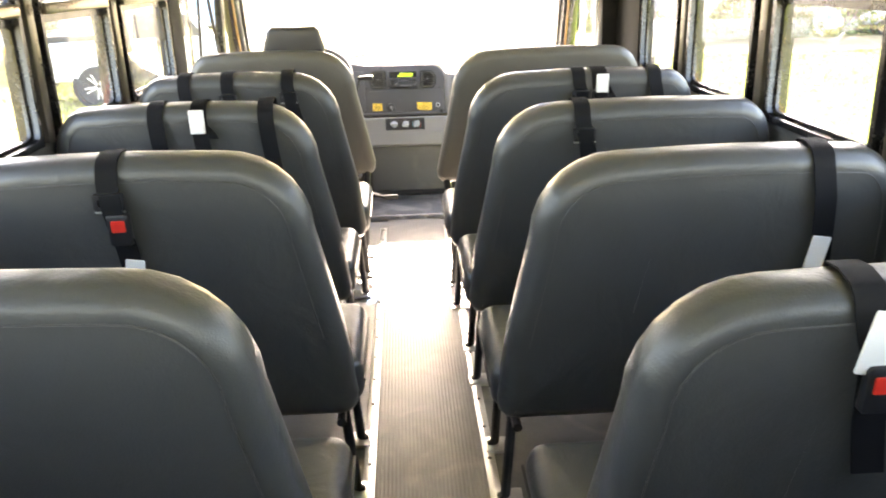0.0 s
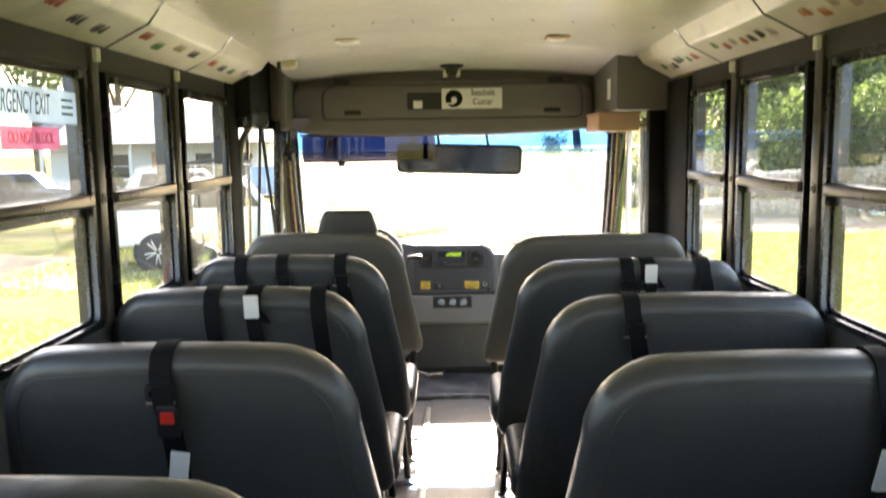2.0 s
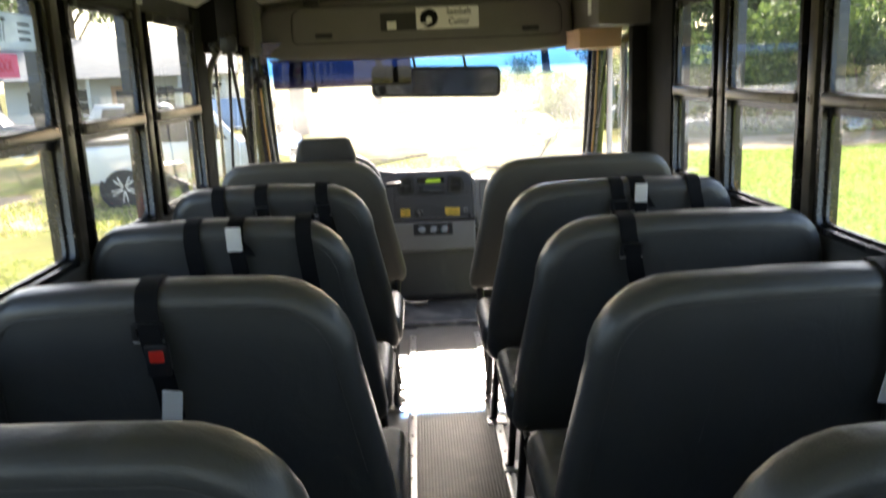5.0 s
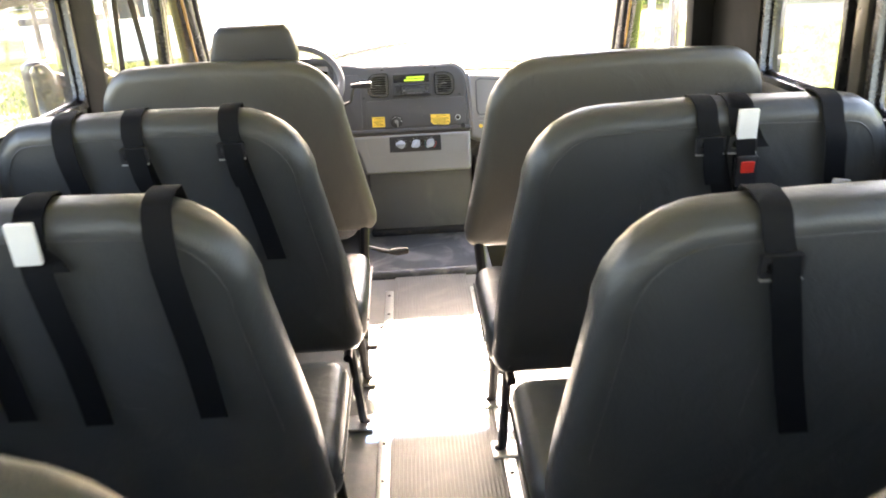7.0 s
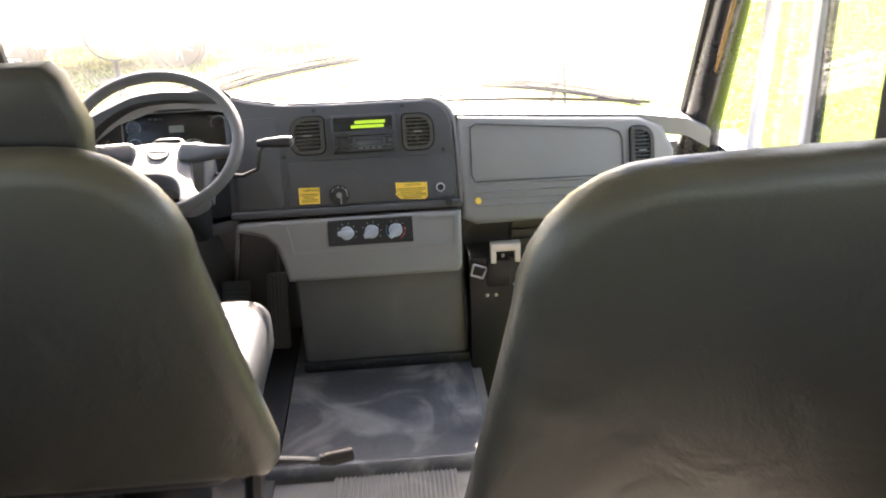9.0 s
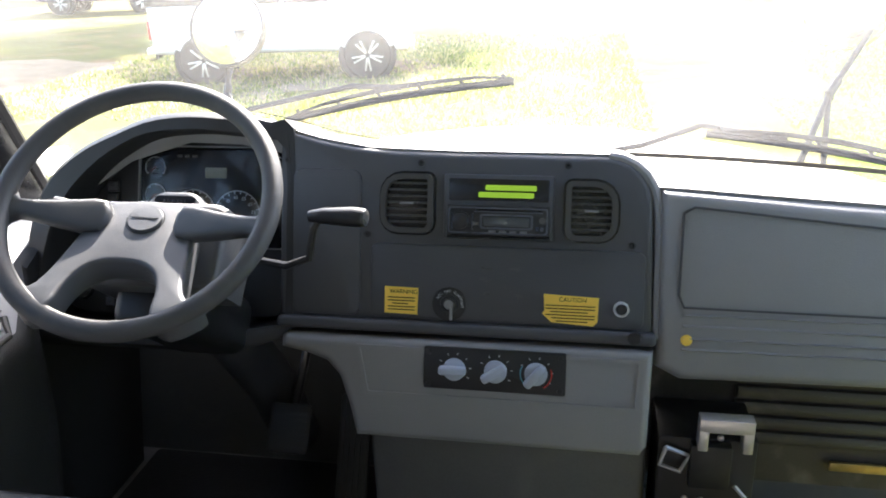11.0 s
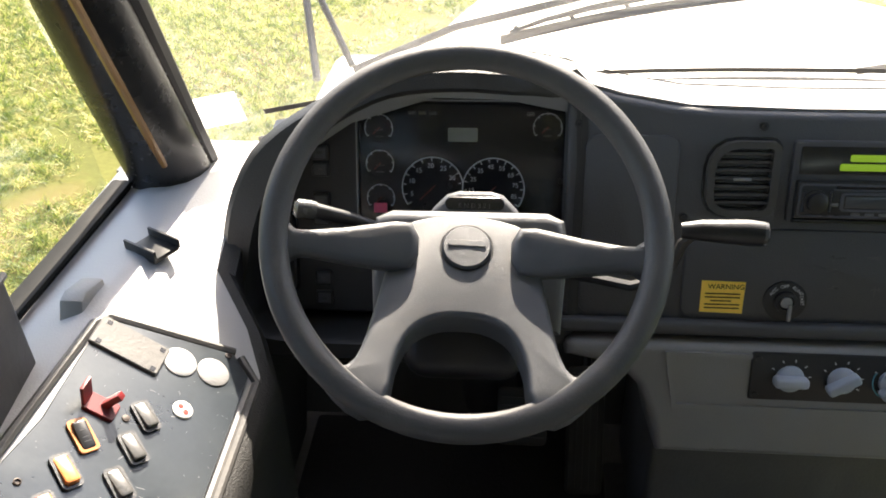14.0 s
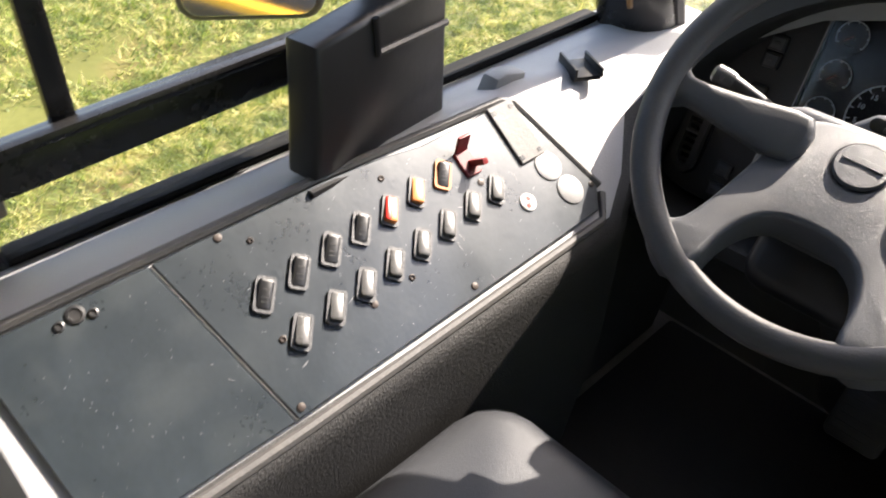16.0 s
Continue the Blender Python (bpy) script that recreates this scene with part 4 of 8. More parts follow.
        tube(bm, [(x, y + 0.16, 0.29), (x, y + 0.12, 0.42)], 0.016, 8)
        part("back_bracket", bm, STEEL_BLACK, st)
    # belts over the top of the backrest
    def on_back(x, z, off):
        return m @ Vector((x - edge, z, off))
    for bx, drop, kind in belts:
        top = h + 0.003
        path = [on_back(bx, top - 0.16, -thick - 0.004), on_back(bx, top - 0.045, -thick - 0.003), on_back(bx, top - 0.002, -thick + 0.022), on_back(bx, top + 0.004, -thick / 2),
                on_back(bx, top - 0.002, -0.022), on_back(bx, top - 0.014, -0.006), on_back(bx, top - 0.045, 0.010)]
        lowz = top - drop
        lean_x = {"buckle": 0.03, "two": 0.03, "latch": 0.075}.get(kind, 0.035)
        q = 6
        for i in range(1, q + 1):
            f = i / q
            path.append(on_back(bx + lean_x * f, top - 0.045 - (top - 0.045 - lowz) * f, 0.021 + 0.004 * math.sin(7 * f)))
        bm = bmesh.new()
        ribbon(bm, path, m.to_3x3() @ Vector((1, 0, 0)), 0.050, 0.003)
        belt = part("seat_belt", bm, WEBBING, st, "black webbing lap belt draped over the top")
        if kind in ("latch", "buckle", "two"):
            c = on_back(bx + 0.004, top - 0.085, 0.024)
            lm = Matrix.Translation(c) @ (lift.to_3x3().to_4x4()) @ axes((0, 0, 0), (1, 0, 0), (0, 0, 1))
            bm = bmesh.new()
            ring(bm, rrect(-0.034, 0.034, -0.022, 0.018, 0.005, 2), rrect(-0.025, 0.025, -0.012, 0.006, 0.003, 2), -0.003, 0.008, lm)
            lt = part("latch", bm, BLACK_PLASTIC, belt, "black adjuster latch")
            bm = bmesh.new()
            tube(bm, [lm @ Vector((-0.033, -0.024, 0.006)), lm @ Vector((0.033, -0.024, 0.006))], 0.0035, 6)
            part("pin", bm, ALU, lt, "worn metal pin")
            bm = bmesh.new()
            ribbon(bm, [lm @ Vector(q) for q in ((0.004, 0.016, 0.007), (0.006, -0.02, 0.012), (0.012, -0.07, 0.010), (0.02, -0.10, 0.006))], lm.to_3x3() @ Vector((1, 0, 0)), 0.046, 0.0025)
            part("loose_end", bm, WEBBING, lt, "loose end of the webbing")
        if kind in ("buckle", "two", "low", "near"):
            c = on_back(bx + 0.018, top - {"low": 0.335, "near": 0.140}.get(kind, 0.15), 0.028)
            lm = Matrix.Translation(c) @ (lift.to_3x3().to_4x4()) @ axes((0, 0, 0), (1, 0, 0), (0, 0, 1))
            bm = bmesh.new()
            pillow(bm, rrect(-0.026, 0.026, -0.042, 0.036, 0.008, 3), -0.008, 0.012, 0.005, lm, 2)
            bk = part("buckle", bm, BLACK_PLASTIC, belt)
            bm = bmesh.new()
            pillow(bm, rrect(-0.016, 0.016, -0.006, 0.022, 0.003, 2), 0.011, 0.0145, 0.001, lm, 1)
            part("button", bm, RED_PLASTIC, bk, "red release button")
        if kind in ("buckle", "tag", "low", "near"):
            c = on_back(bx + (0.030 if lowz > top - 0.31 and kind != "near" else 0.004), top - {"low": 0.25, "near": 0.070}.get(kind, drop - 0.02), 0.030)
            lm = Matrix.Translation(c) @ (lift.to_3x3().to_4x4()) @ axes((0, 0, 0), (1, 0, -0.15), (0.15, 0, 1))
            bm = bmesh.new()
            pillow(bm, rrect(-0.022, 0.022, -0.05, 0.05, 0.003, 2), -0.002, 0.002, 0.0008, lm, 1)
            part("tag", bm, WHITE_TAG, belt, "white cloth label")
        if kind == "clip":
            c = on_back(bx, top - 0.04, 0.027)
            lm = Matrix.Translation(c) @ (lift.to_3x3().to_4x4()) @ axes((0, 0, 0), (1, 0, 0), (0, 0, 1))
            bm = bmesh.new()
            pillow(bm, rrect(-0.023, 0.023, -0.04, 0.035, 0.003, 2), -0.003, 0.006, 0.001, lm, 1)
            part("tag", bm, WHITE_TAG, belt, "white cloth label")
    return st

G = "bench seats along the aisle"
GREY = "dark grey vinyl bench seat with black lap belts"
bench_seat(1, 0.218, 1.10, 0.975, 0.94, GREY, G, belts=[(0.618, 0.30, "near")])
bench_seat(1, 0.190, 1.85, 0.999, 0.965, GREY, G, belts=[(0.925, 0.40, "low")])
bench_seat(1, 0.175, 2.55, 1.006, 0.985, GREY, G, belts=[(0.525, 0.42, "latch")])
bench_seat(1, 0.152, 3.24, 1.02, 0.995, GREY, G, belts=[(0.66, 0.30, "latch"), (0.735, 0.24, "two"), (0.745, 0.10, "clip"), (0.955, 0.26, "tag")])
bench_seat(1, 0.130, 3.93, 1.05, 0.995, "grey-brown padded barrier behind the entrance door", "padded barriers", VINYL_BEIGE, barrier=True)
bench_seat(-1, -0.170, 1.17, 1.001, 0.94, GREY, G)
bench_seat(-1, -0.165, 1.92, 1.02, 0.94, GREY, G, belts=[(-0.69, 0.30, "buckle")])
bench_seat(-1, -0.225, 2.70, 1.02, 0.94, GREY, G, belts=[(-0.80, 0.40, "plain"), (-0.665, 0.42, "plain"), (-0.665, 0.10, "clip"), (-0.455, 0.42, "plain")])
bench_seat(-1, -0.200, 3.43, 1.028, 0.92, GREY, G, belts=[(-0.89, 0.30, "plain"), (-0.72, 0.36, "latch"), (-0.48, 0.40, "latch")])
bench_seat(-1, -0.172, 4.17, 1.05, 0.92, "grey-brown padded barrier behind the driver seat", "padded barriers", VINYL_BEIGE, barrier=True)
# seats behind the first camera position
for k, y in enumerate((0.40, -0.36, -1.12, -1.88)):
    bench_seat(-1, -0.17, y, 1.0, 0.94, GREY, G)
    bench_seat(1, 0.17, y, 1.0, 0.94, GREY, G)

# ---- driver seat ----
ds = thing("driver_seat", (-0.52, 4.62, 0.0), "grey vinyl driver seat with headrest", "driver seat")
bm = bmesh.new()
pillow(bm, rrect(-0.77, -0.25, 4.27, 4.845, 0.07, 4), 0.36, 0.50, 0.045, XY, 4, dome=0.012)
part("cushion", bm, DRIVER_VINYL, ds)
bm = bmesh.new()
tube(bm, [(-0.38, 4.86, 0.45), (-0.385, 4.82, 0.502), (-0.39, 4.55, 0.515)], 0.0035, 5)
part("piping", bm, PIPING, ds)
m = Matrix.Translation((0, 4.252, 0.5)) @ pose(0, 0, 0, 2, 0, 0) @ axes((0, 0, 0), (1, 0, 0), (0, 0, 1))
bm = bmesh.new()
pillow(bm, rrect(-0.77, -0.31, -0.05, 0.46, 0.09, 5), -0.07, 0.0, 0.03, m, 4)
part("backrest", bm, DRIVER_VINYL, ds)
bm = bmesh.new()
hp = [(-0.145, 0), (0.145, 0), (0.152, 0.05), (0.128, 0.130), (0.108, 0.148), (-0.108, 0.148), (-0.128, 0.130), (-0.152, 0.05)]
pillow(bm, hp, -0.075, 0.0, 0.022, Matrix.Translation((-0.55, 4.255, 1.010)) @ pose(0, 0, 0, 4, 0, 0) @ axes((0, 0, 0), (1, 0, 0), (0, 0, 1)), 4, dome=0.006)
part("headrest", bm, HEADREST, ds, "black vinyl headrest")
for x in (-0.61, -0.49):
    bm = bmesh.new()
    tube(bm, [(x, 4.30, 0.90), (x, 4.29, 1.03)], 0.007, 8)
    part("headrest_rod", bm, CHROME, ds)
bm = bmesh.new()
lathe(bm, [(0.19, 0.0), (0.18, 0.04), (0.10, 0.06), (0.10, 0.30), (0.16, 0.36)], Matrix.Translation((-0.52, 4.62, 0.012)), 20)
part("pedestal", bm, STEEL_BLACK, ds)
bm = bmesh.new()
tube(bm, [(-0.25, 4.52, 0.25), (-0.16, 4.57, 0.20), (-0.12, 4.59, 0.19)], 0.008, 8)
lev = part("adjuster_lever", bm, STEEL_BLACK, ds)
bm = bmesh.new()
tube(bm, [(-0.15, 4.575, 0.197), (-0.12, 4.585, 0.192), (-0.075, 4.60, 0.19)], [0.012, 0.018, 0.016], 10, flat=0.7)
part("grip", bm, BLACK_PLASTIC, lev)
BELT_DARK = material("dark brown webbing", (0.022, 0.016, 0.013), 0.7, vary=0.15, fine=700, bump=0.3, spec=0.2)
# driver shoulder belt hanging by the side window
sb = thing("shoulder_belt", (-0.96, 4.31, 1.0), "dark shoulder belt hanging by the driver window", "seat belt")
bm = bmesh.new()
ribbon(bm, [(-0.980, 4.31, 1.68), (-0.978, 4.32, 1.54), (-0.963, 4.32, 1.38), (-0.945, 4.32, 1.20), (-0.927, 4.31, 1.05), (-0.915, 4.30, 0.94)], (0.16, 1, 0), 0.036, 0.003)
part("strap", bm, BELT_DARK, sb)
bm = bmesh.new()
ribbon(bm, [(-0.984, 4.32, 1.68), (-0.992, 4.32, 1.52), (-1.006, 4.32, 1.26), (-1.021, 4.32, 1.0), (-1.032, 4.32, 0.75)], (0.12, 1, 0), 0.036, 0.003)
part("return_strap", bm, BELT_DARK, sb)
bm = bmesh.new()
pillow(bm, rrect(-0.04, 0.04, -0.03, 0.05, 0.02, 3), -0.01, 0.015, 0.006, axes((-0.982, 4.31, 1.62), (1, 0, 0), (0, 0, 1)), 2)
part("guide", bm, BLACK_PLASTIC, sb)
bm = bmesh.new()
pillow(bm, rrect(-0.022, 0.026, -0.035, 0.03, 0.01, 3), -0.01, 0.012, 0.005, axes((-0.918, 4.30, 0.985), (1, 0, 0), (0, 0, 1)), 2)
part("tongue", bm, BELT_DARK, sb, "dark buckle tongue")

# small round fan on the pillar
fan = thing("cab_fan", (-0.93, 5.0, 1.50), "small dark round fan in a wire guard on the pillar", "fan")
fm = axes((-0.978, 4.975, 1.455), (1, 0.25, 0), (0, -0.1, 1))
for r_ in (0.062, 0.042, 0.022):
    bm = bmesh.new()
    tube(bm, [fm @ Vector((r_ * math.cos(2 * math.pi * k / 20), r_ * math.sin(2 * math.pi * k / 20), 0.02 - r_ * 0.15)) for k in range(20)], 0.0022, 5, closed=True)
    part("guard_ring", bm, STEEL_BLACK, fan)
for k in range(8):
    a = math.pi * k / 4
    bm = bmesh.new()
    tube(bm, [fm @ Vector((0.01 * math.cos(a), 0.01 * math.sin(a), 0.02)), fm @ Vector((0.062 * math.cos(a), 0.062 * math.sin(a), 0.010))], 0.0015, 4)
    part("guard_wire", bm, STEEL_BLACK, fan)
for k in range(4):
    a = math.pi * k / 2 + 0.3
    bm = bmesh.new()
    pillow(bm, [(0.008, -0.010), (0.050, -0.018), (0.054, 0.010), (0.010, 0.012)], -0.002, 0.002, 0.0006, fm @ pose(0, 0, 0, 0, 0, math.degrees(a)) @ pose(0, 0, 0, 25, 0, 0), 1)
    part("blade", bm, BLACK_PLASTIC, fan)
bm = bmesh.new()
lathe(bm, [(0.022, -0.060), (0.032, -0.050), (0.034, -0.014), (0.020, 0.004), (0.004, 0.010)], fm, 16)
part("motor", bm, BLACK_PLASTIC, fan)
bm = bmesh.new()
tube(bm, [fm @ Vector((0, 0, -0.03)), (-0.985, 5.03, 1.53), (-0.985, 5.03, 1.60)], 0.011, 8)
part("bracket", bm, STEEL_BLACK, fan)

# ---- windshield, pillars, door ----
GLINT_TAN = material("tan pillar glint", (0.22, 0.115, 0.042), 0.25, vary=0.2, bump=0.02)
def ws_y(x, z):
    return 5.735 - (z - 0.80) * 0.56 - 0.26 * abs(x) ** 2.4
def sheet(x0, x1, z0, z1, off, n=22, k=8):
    bm = bmesh.new()
    g = [[bm.verts.new((x0 + (x1 - x0) * i / n, ws_y(x0 + (x1 - x0) * i / n, z0 + (z1 - z0) * j / k) + off, z0 + (z1 - z0) * j / k)) for i in range(n + 1)] for j in range(k + 1)]
    for j in range(k):
        for i in range(n):
            bm.faces.new((g[j][i], g[j][i + 1], g[j + 1][i + 1], g[j + 1][i]))
    return bm
ws = structure("window_windshield", sheet(-1.02, 1.02, 0.62, 1.42, 0.0), WINDSHIELD, "dusty curved bus windshield", "windshield")
ws.visible_shadow = False
part("tint_edge", sheet(-1.02, 1.02, 1.42, 1.438, 0.0, 22, 1), TINT_PALE, ws, "pale edge of the sun band")
part("tint_middle", sheet(-1.02, 1.02, 1.438, 1.470, 0.0, 22, 1), TINT_MID, ws, "blue sun band")
part("tint_band", sheet(-1.02, 1.02, 1.470, 1.66, 0.0, 22, 3), TINT_BLUE, ws, "blue sun band")
part("lower_gasket", sheet(-0.90, 0.90, 0.746, 0.757, -0.004, 22, 1), HEADER_GREY, ws, "weathered grey lower gasket")
bm = sheet(-0.985, -0.925, 0.745, 0.81, -0.012, 2, 2)
part("sticker", bm, STICKER_WHITE, ws, "white inspection sticker")

def bar(bm, a, b, wu, wv, bevel=0.006, roll=0.0):
    """A bar of rectangular section from a to b."""
    a, b = Vector(a), Vector(b)
    d = b - a
    u = Vector((math.cos(radians(roll)), math.sin(radians(roll)), 0))
    mm = Matrix.Translation(a) @ axes((0, 0, 0), u - d * (u.dot(d) / d.length_squared), d.cross(u).normalized())
    z = d.length
    zz = (mm.inverted() @ b).z
    box(bm, -wu / 2, wu / 2, -wv / 2, wv / 2, min(0, zz), max(0, zz), bevel, m=mm)
    return bm

for s, nm in ((-1, "port"), (1, "starboard")):
    bm = bmesh.new()
    tube(bm, [(s * 1.040, 5.50, 0.56), (s * 1.034, 5.455, 0.70), (s * 1.022, 5.23, 1.22), (s * 1.002, 5.06, 1.66)], [0.080, 0.066, 0.056, 0.050], 16, flat=0.85)
    p = structure(f"wall_pillar_{nm}", bm, BLACK_FRAME, "black moulded windshield pillar", "pillar")
    bm = bmesh.new()
    tube(bm, [(s * 0.985, 5.51, 0.66), (s * 0.972, 5.30, 1.1), (s * 0.958, 5.10, 1.6)], 0.016, 8)
    part("gasket", bm, BLACK_PLASTIC, p, "black rubber gasket")
    # tan tube imitates the glint along the glossy black pillar
    bm = bmesh.new()
    tube(bm, [(s * 1.010, 5.388, 0.74), (s * 1.00, 5.175, 1.2), (s * 0.985, 5.02, 1.6)], 0.0065, 8)
    part("edge_glint", bm, GLINT_TAN, p, "brown stripe for the pillar's glint")

# driver window
dw = structure("window_driver", bar(bmesh.new(), (-1.13, 4.42, 0.655), (-1.10, 5.44, 0.650), 0.05, 0.03), BLACK_FRAME, "black-framed driver side window", "window")
def dpart(name, a, b, wu, wv, label="", mat=None, parent=None):
    return part(name, bar(bmesh.new(), a, b, wu, wv), mat or BLACK_FRAME, parent or dw, label)
dpart("sill_seal", (-1.134, 4.46, 0.672), (-1.100, 5.42, 0.688), 0.030, 0.018, "black rubber sill seal", CORNER_BLACK)
dpart("sill_lip", (-1.115, 4.46, 0.680), (-1.080, 5.42, 0.698), 0.006, 0.009, "", CORNER_BLACK)
dpart("sash_rail", (-1.125, 4.42, 0.776), (-1.115, 4.86, 0.794), 0.045, 0.044, "black sliding sash rail")
dpart("sash_lip", (-1.108, 4.42, 0.803), (-1.098, 4.86, 0.821), 0.018, 0.014)
dpart("divider", (-1.125, 4.556, 0.80), (-1.11, 4.546, 1.62), 0.014, 0.028)
dpart("vent_post", (-1.056, 4.950, 0.66), (-1.012, 4.890, 1.64), 0.040, 0.088, "black window post")
dpart("khaki_trim", (-1.016, 4.888, 0.93), (-0.990, 4.860, 1.50), 0.008, 0.020, "faded khaki post trim", CREAM_STRIP)
dpart("vent_post_seal", (-1.062, 5.002, 0.66), (-1.022, 4.942, 1.64), 0.02, 0.022)
dpart("top_rail", (-1.10, 4.40, 1.62), (-1.05, 5.12, 1.62), 0.06, 0.06)
for nm, y0, y1, z0, z1, mat in (("pane", 4.42, 4.90, 0.66, 0.765, WINDOW_GLASS), ("pane", 4.42, 4.90, 0.81, 1.62, WINDOW_GLASS), ("pane", 4.94, 5.40, 0.66, 1.62, WINDOW_GLASS)):
    bm = bmesh.new()
    tw = 0.05 if y0 < 4.9 else 0.18
    q = [bm.verts.new(p) for p in ((-1.125, y0, z0), (-1.115, y1, z0), (-1.08, y1 - tw * (z1 - z0), z1), (-1.09, y0, z1))]
    bm.faces.new(q)
    g = part(nm, bm, mat, dw, "", 0)
    g.visible_shadow = False
structure("wall_driver_side", boxm(-1.165, -1.12, 4.40, 5.62, -0.05, 0.648), WALL_GREY, "dark side wall below the driver window", "wall")
bm = bmesh.new()
pillow(bm, [(-0.018, 0.720), (0.10, 0.697), (0.222, 0.668), (0.224, 0.780), (0.222, 0.884), (0.085, 0.882), (-0.004, 0.875), (-0.010, 0.80)], -0.032, 0.016, 0.010, axes((-0.988, 4.765, 0.0), (-0.17, 0.985, 0), (0, 0, 1)), 3)
mc = thing("mirror_cover", (-1.0, 4.9, 0.70), "black plastic cover at the foot of the window post", "cover")
part("shell", bm, BLACK_PLASTIC, mc)
bm = bmesh.new()
tube(bm, [(-0.985, 4.853, 0.878), (-0.986, 4.856, 0.836), (-1.007, 4.982, 0.830)], 0.0045, 6)
part("crease", bm, BLACK_PLASTIC, mc)
bm = bmesh.new()
tube(bm, [(-0.966, 4.735, 0.712), (-0.979, 4.87, 0.702), (-1.006, 4.99, 0.690)], 0.009, 8, flat=0.6)
part("base_lip", bm, BLACK_PLASTIC, mc)

# entrance door, folded shut
# pale base stands in for light on the two door edges
DOOR_PALE = material("pale lit door edge", (0.62, 0.60, 0.64), 0.45, vary=0.12, scale=9, bump=0.04)
door = structure("door_1", bar(bmesh.new(), (1.15, 4.60, -0.40), (1.15, 4.60, 1.62), 0.035, 0.05), BLACK_FRAME, "closed folding entrance door with tall panes", "door")
for a, b, wu, wv, lab in (((1.15, 4.975, -0.40), (1.13, 4.955, 1.62), 0.016, 0.03, ""), ((1.14, 5.01, -0.40), (1.12, 4.99, 1.62), 0.020, 0.03, "door edge paled for the light on it"), ((1.12, 5.34, -0.40), (1.07, 5.10, 1.62), 0.030, 0.035, "door edge paled for the light on it"),
                          ((1.15, 4.60, 1.60), (1.10, 5.14, 1.60), 0.035, 0.05, ""), ((1.15, 4.60, -0.36), (1.11, 5.36, -0.36), 0.035, 0.08, ""), ((1.15, 4.60, 0.55), (1.11, 5.28, 0.55), 0.035, 0.05, "")):
    part("door_bar", bar(bmesh.new(), a, b, wu, wv), DOOR_PALE if lab else BLACK_FRAME, door, lab)
for y0, y1 in ((4.62, 4.94), (5.02, 5.32)):
    for z0, z1 in ((-0.33, 0.53), (0.57, 1.60)):
        bm = bmesh.new()
        tw = 0.0 if y1 < 5 else 0.11
        q = [bm.verts.new(p) for p in ((1.15, y0, z0), (1.13, y1, z0), (1.10, y1 - tw * (z1 - z0), z1), (1.13, y0, z1))]
        bm.faces.new(q)
        g = part("pane", bm, WINDOW_GLASS, door, "", 0)
        g.visible_shadow = False
structure("wall_door_front", boxm(1.10, 1.22, 5.36, 5.65, -0.47, 0.62), WALL_GREY, "dark wall beside the step well", "wall")
structure("wall_firewall", boxm(-1.22, 1.22, 5.62, 5.68, -0.47, 0.60), WALL_GREY, "dark firewall below the windshield", "wall")

# sun visor and inside mirror
vis = thing("sun_visor", (-0.45, 5.18, 1.55), "smoked plastic driver sun visor", "sun visor")
bm = bmesh.new()
pillow(bm, rrect(-0.92, -0.105, 1.395, 1.555, 0.02, 3), -0.002, 0.002, 0.0008, axes((0, 5.13, 0), (1, 0, 0), (0, 0, 1)), 1)
part("blade", bm, SMOKED, vis)
bm = bmesh.new()
tube(bm, [(-0.93, 5.12, 1.556), (-0.06, 5.12, 1.556)], 0.008, 8)
part("rod", bm, BLACK_PLASTIC, vis)
bm = bmesh.new()
tube(bm, [(-0.915, 5.128, 1.397), (-0.110, 5.128, 1.397)], 0.0055, 8)
part("lower_edge", bm, BLACK_PLASTIC, vis, "black lower edge")
bm = bmesh.new()
tube(bm, [(-0.676, 5.122, 1.40), (-0.676, 5.122, 1.55)], 0.003, 6)
part("stay", bm, BLACK_PLASTIC, vis)
bm = boxm(-0.70, -0.66, 5.11, 5.13, 1.365, 1.400, 0.004)
part("clip", bm, BLACK_PLASTIC, vis)
mir = thing("inside_mirror", (0, 5.2, 1.45), "wide inside rear-view mirror with black rim", "mirror")
mm = Matrix.Translation((0.04, 5.17, 1.40)) @ pose(0, 0, 0, 6, 2.0, -2) @ axes((0, 0, 0), (1, 0, 0), (0, 0, 1))
bm = bmesh.new()
ring(bm, rrect(-0.385, 0.385, -0.092, 0.092, 0.035, 4), rrect(-0.368, 0.368, -0.075, 0.075, 0.025, 4), -0.012, 0.006, mm)
part("rim", bm, BLACK_PLASTIC, mir)
bm = bmesh.new()
pillow(bm, rrect(-0.372, 0.372, -0.079, 0.079, 0.026, 4), -0.012, 0.0, 0.001, mm, 1)
part("mirror_glass", bm, MIRROR, mir)
for x in (-0.12, 0.18):
    bm = bmesh.new()
    tube(bm, [(x + 0.04, 5.18, 1.48), (x + 0.02, 5.17, 1.60)], 0.008, 8)
    part("bracket", bm, STEEL_BLACK, mir)
# ---- dashboard ----
TAU = math.atan(0.29)
DM = axes((0, 5.303, 0.590), (1, 0, 0), (0, 0.29, 1))          # u = x, v up the sloping face, w towards the driver
def dv(z):
    return (z - 0.590) / math.cos(TAU)
def dpts(pts):
    return [(x, dv(z)) for x, z in pts]
def drr(x0, x1, z0, z1, r, n=4):
    return rrect(x0, x1, dv(z0), dv(z1), r, n)
def plate(name, x0, x1, z0, z1, r, w0, w1, mat, parent, label="", edge=0.002, steps=2, m=None):
    bm = bmesh.new()
    pillow(bm, drr(x0, x1, z0, z1, r), w0, w1, min(edge, (w1 - w0) * 0.9), m or DM, steps)
    return part(name, bm, mat, parent, label)

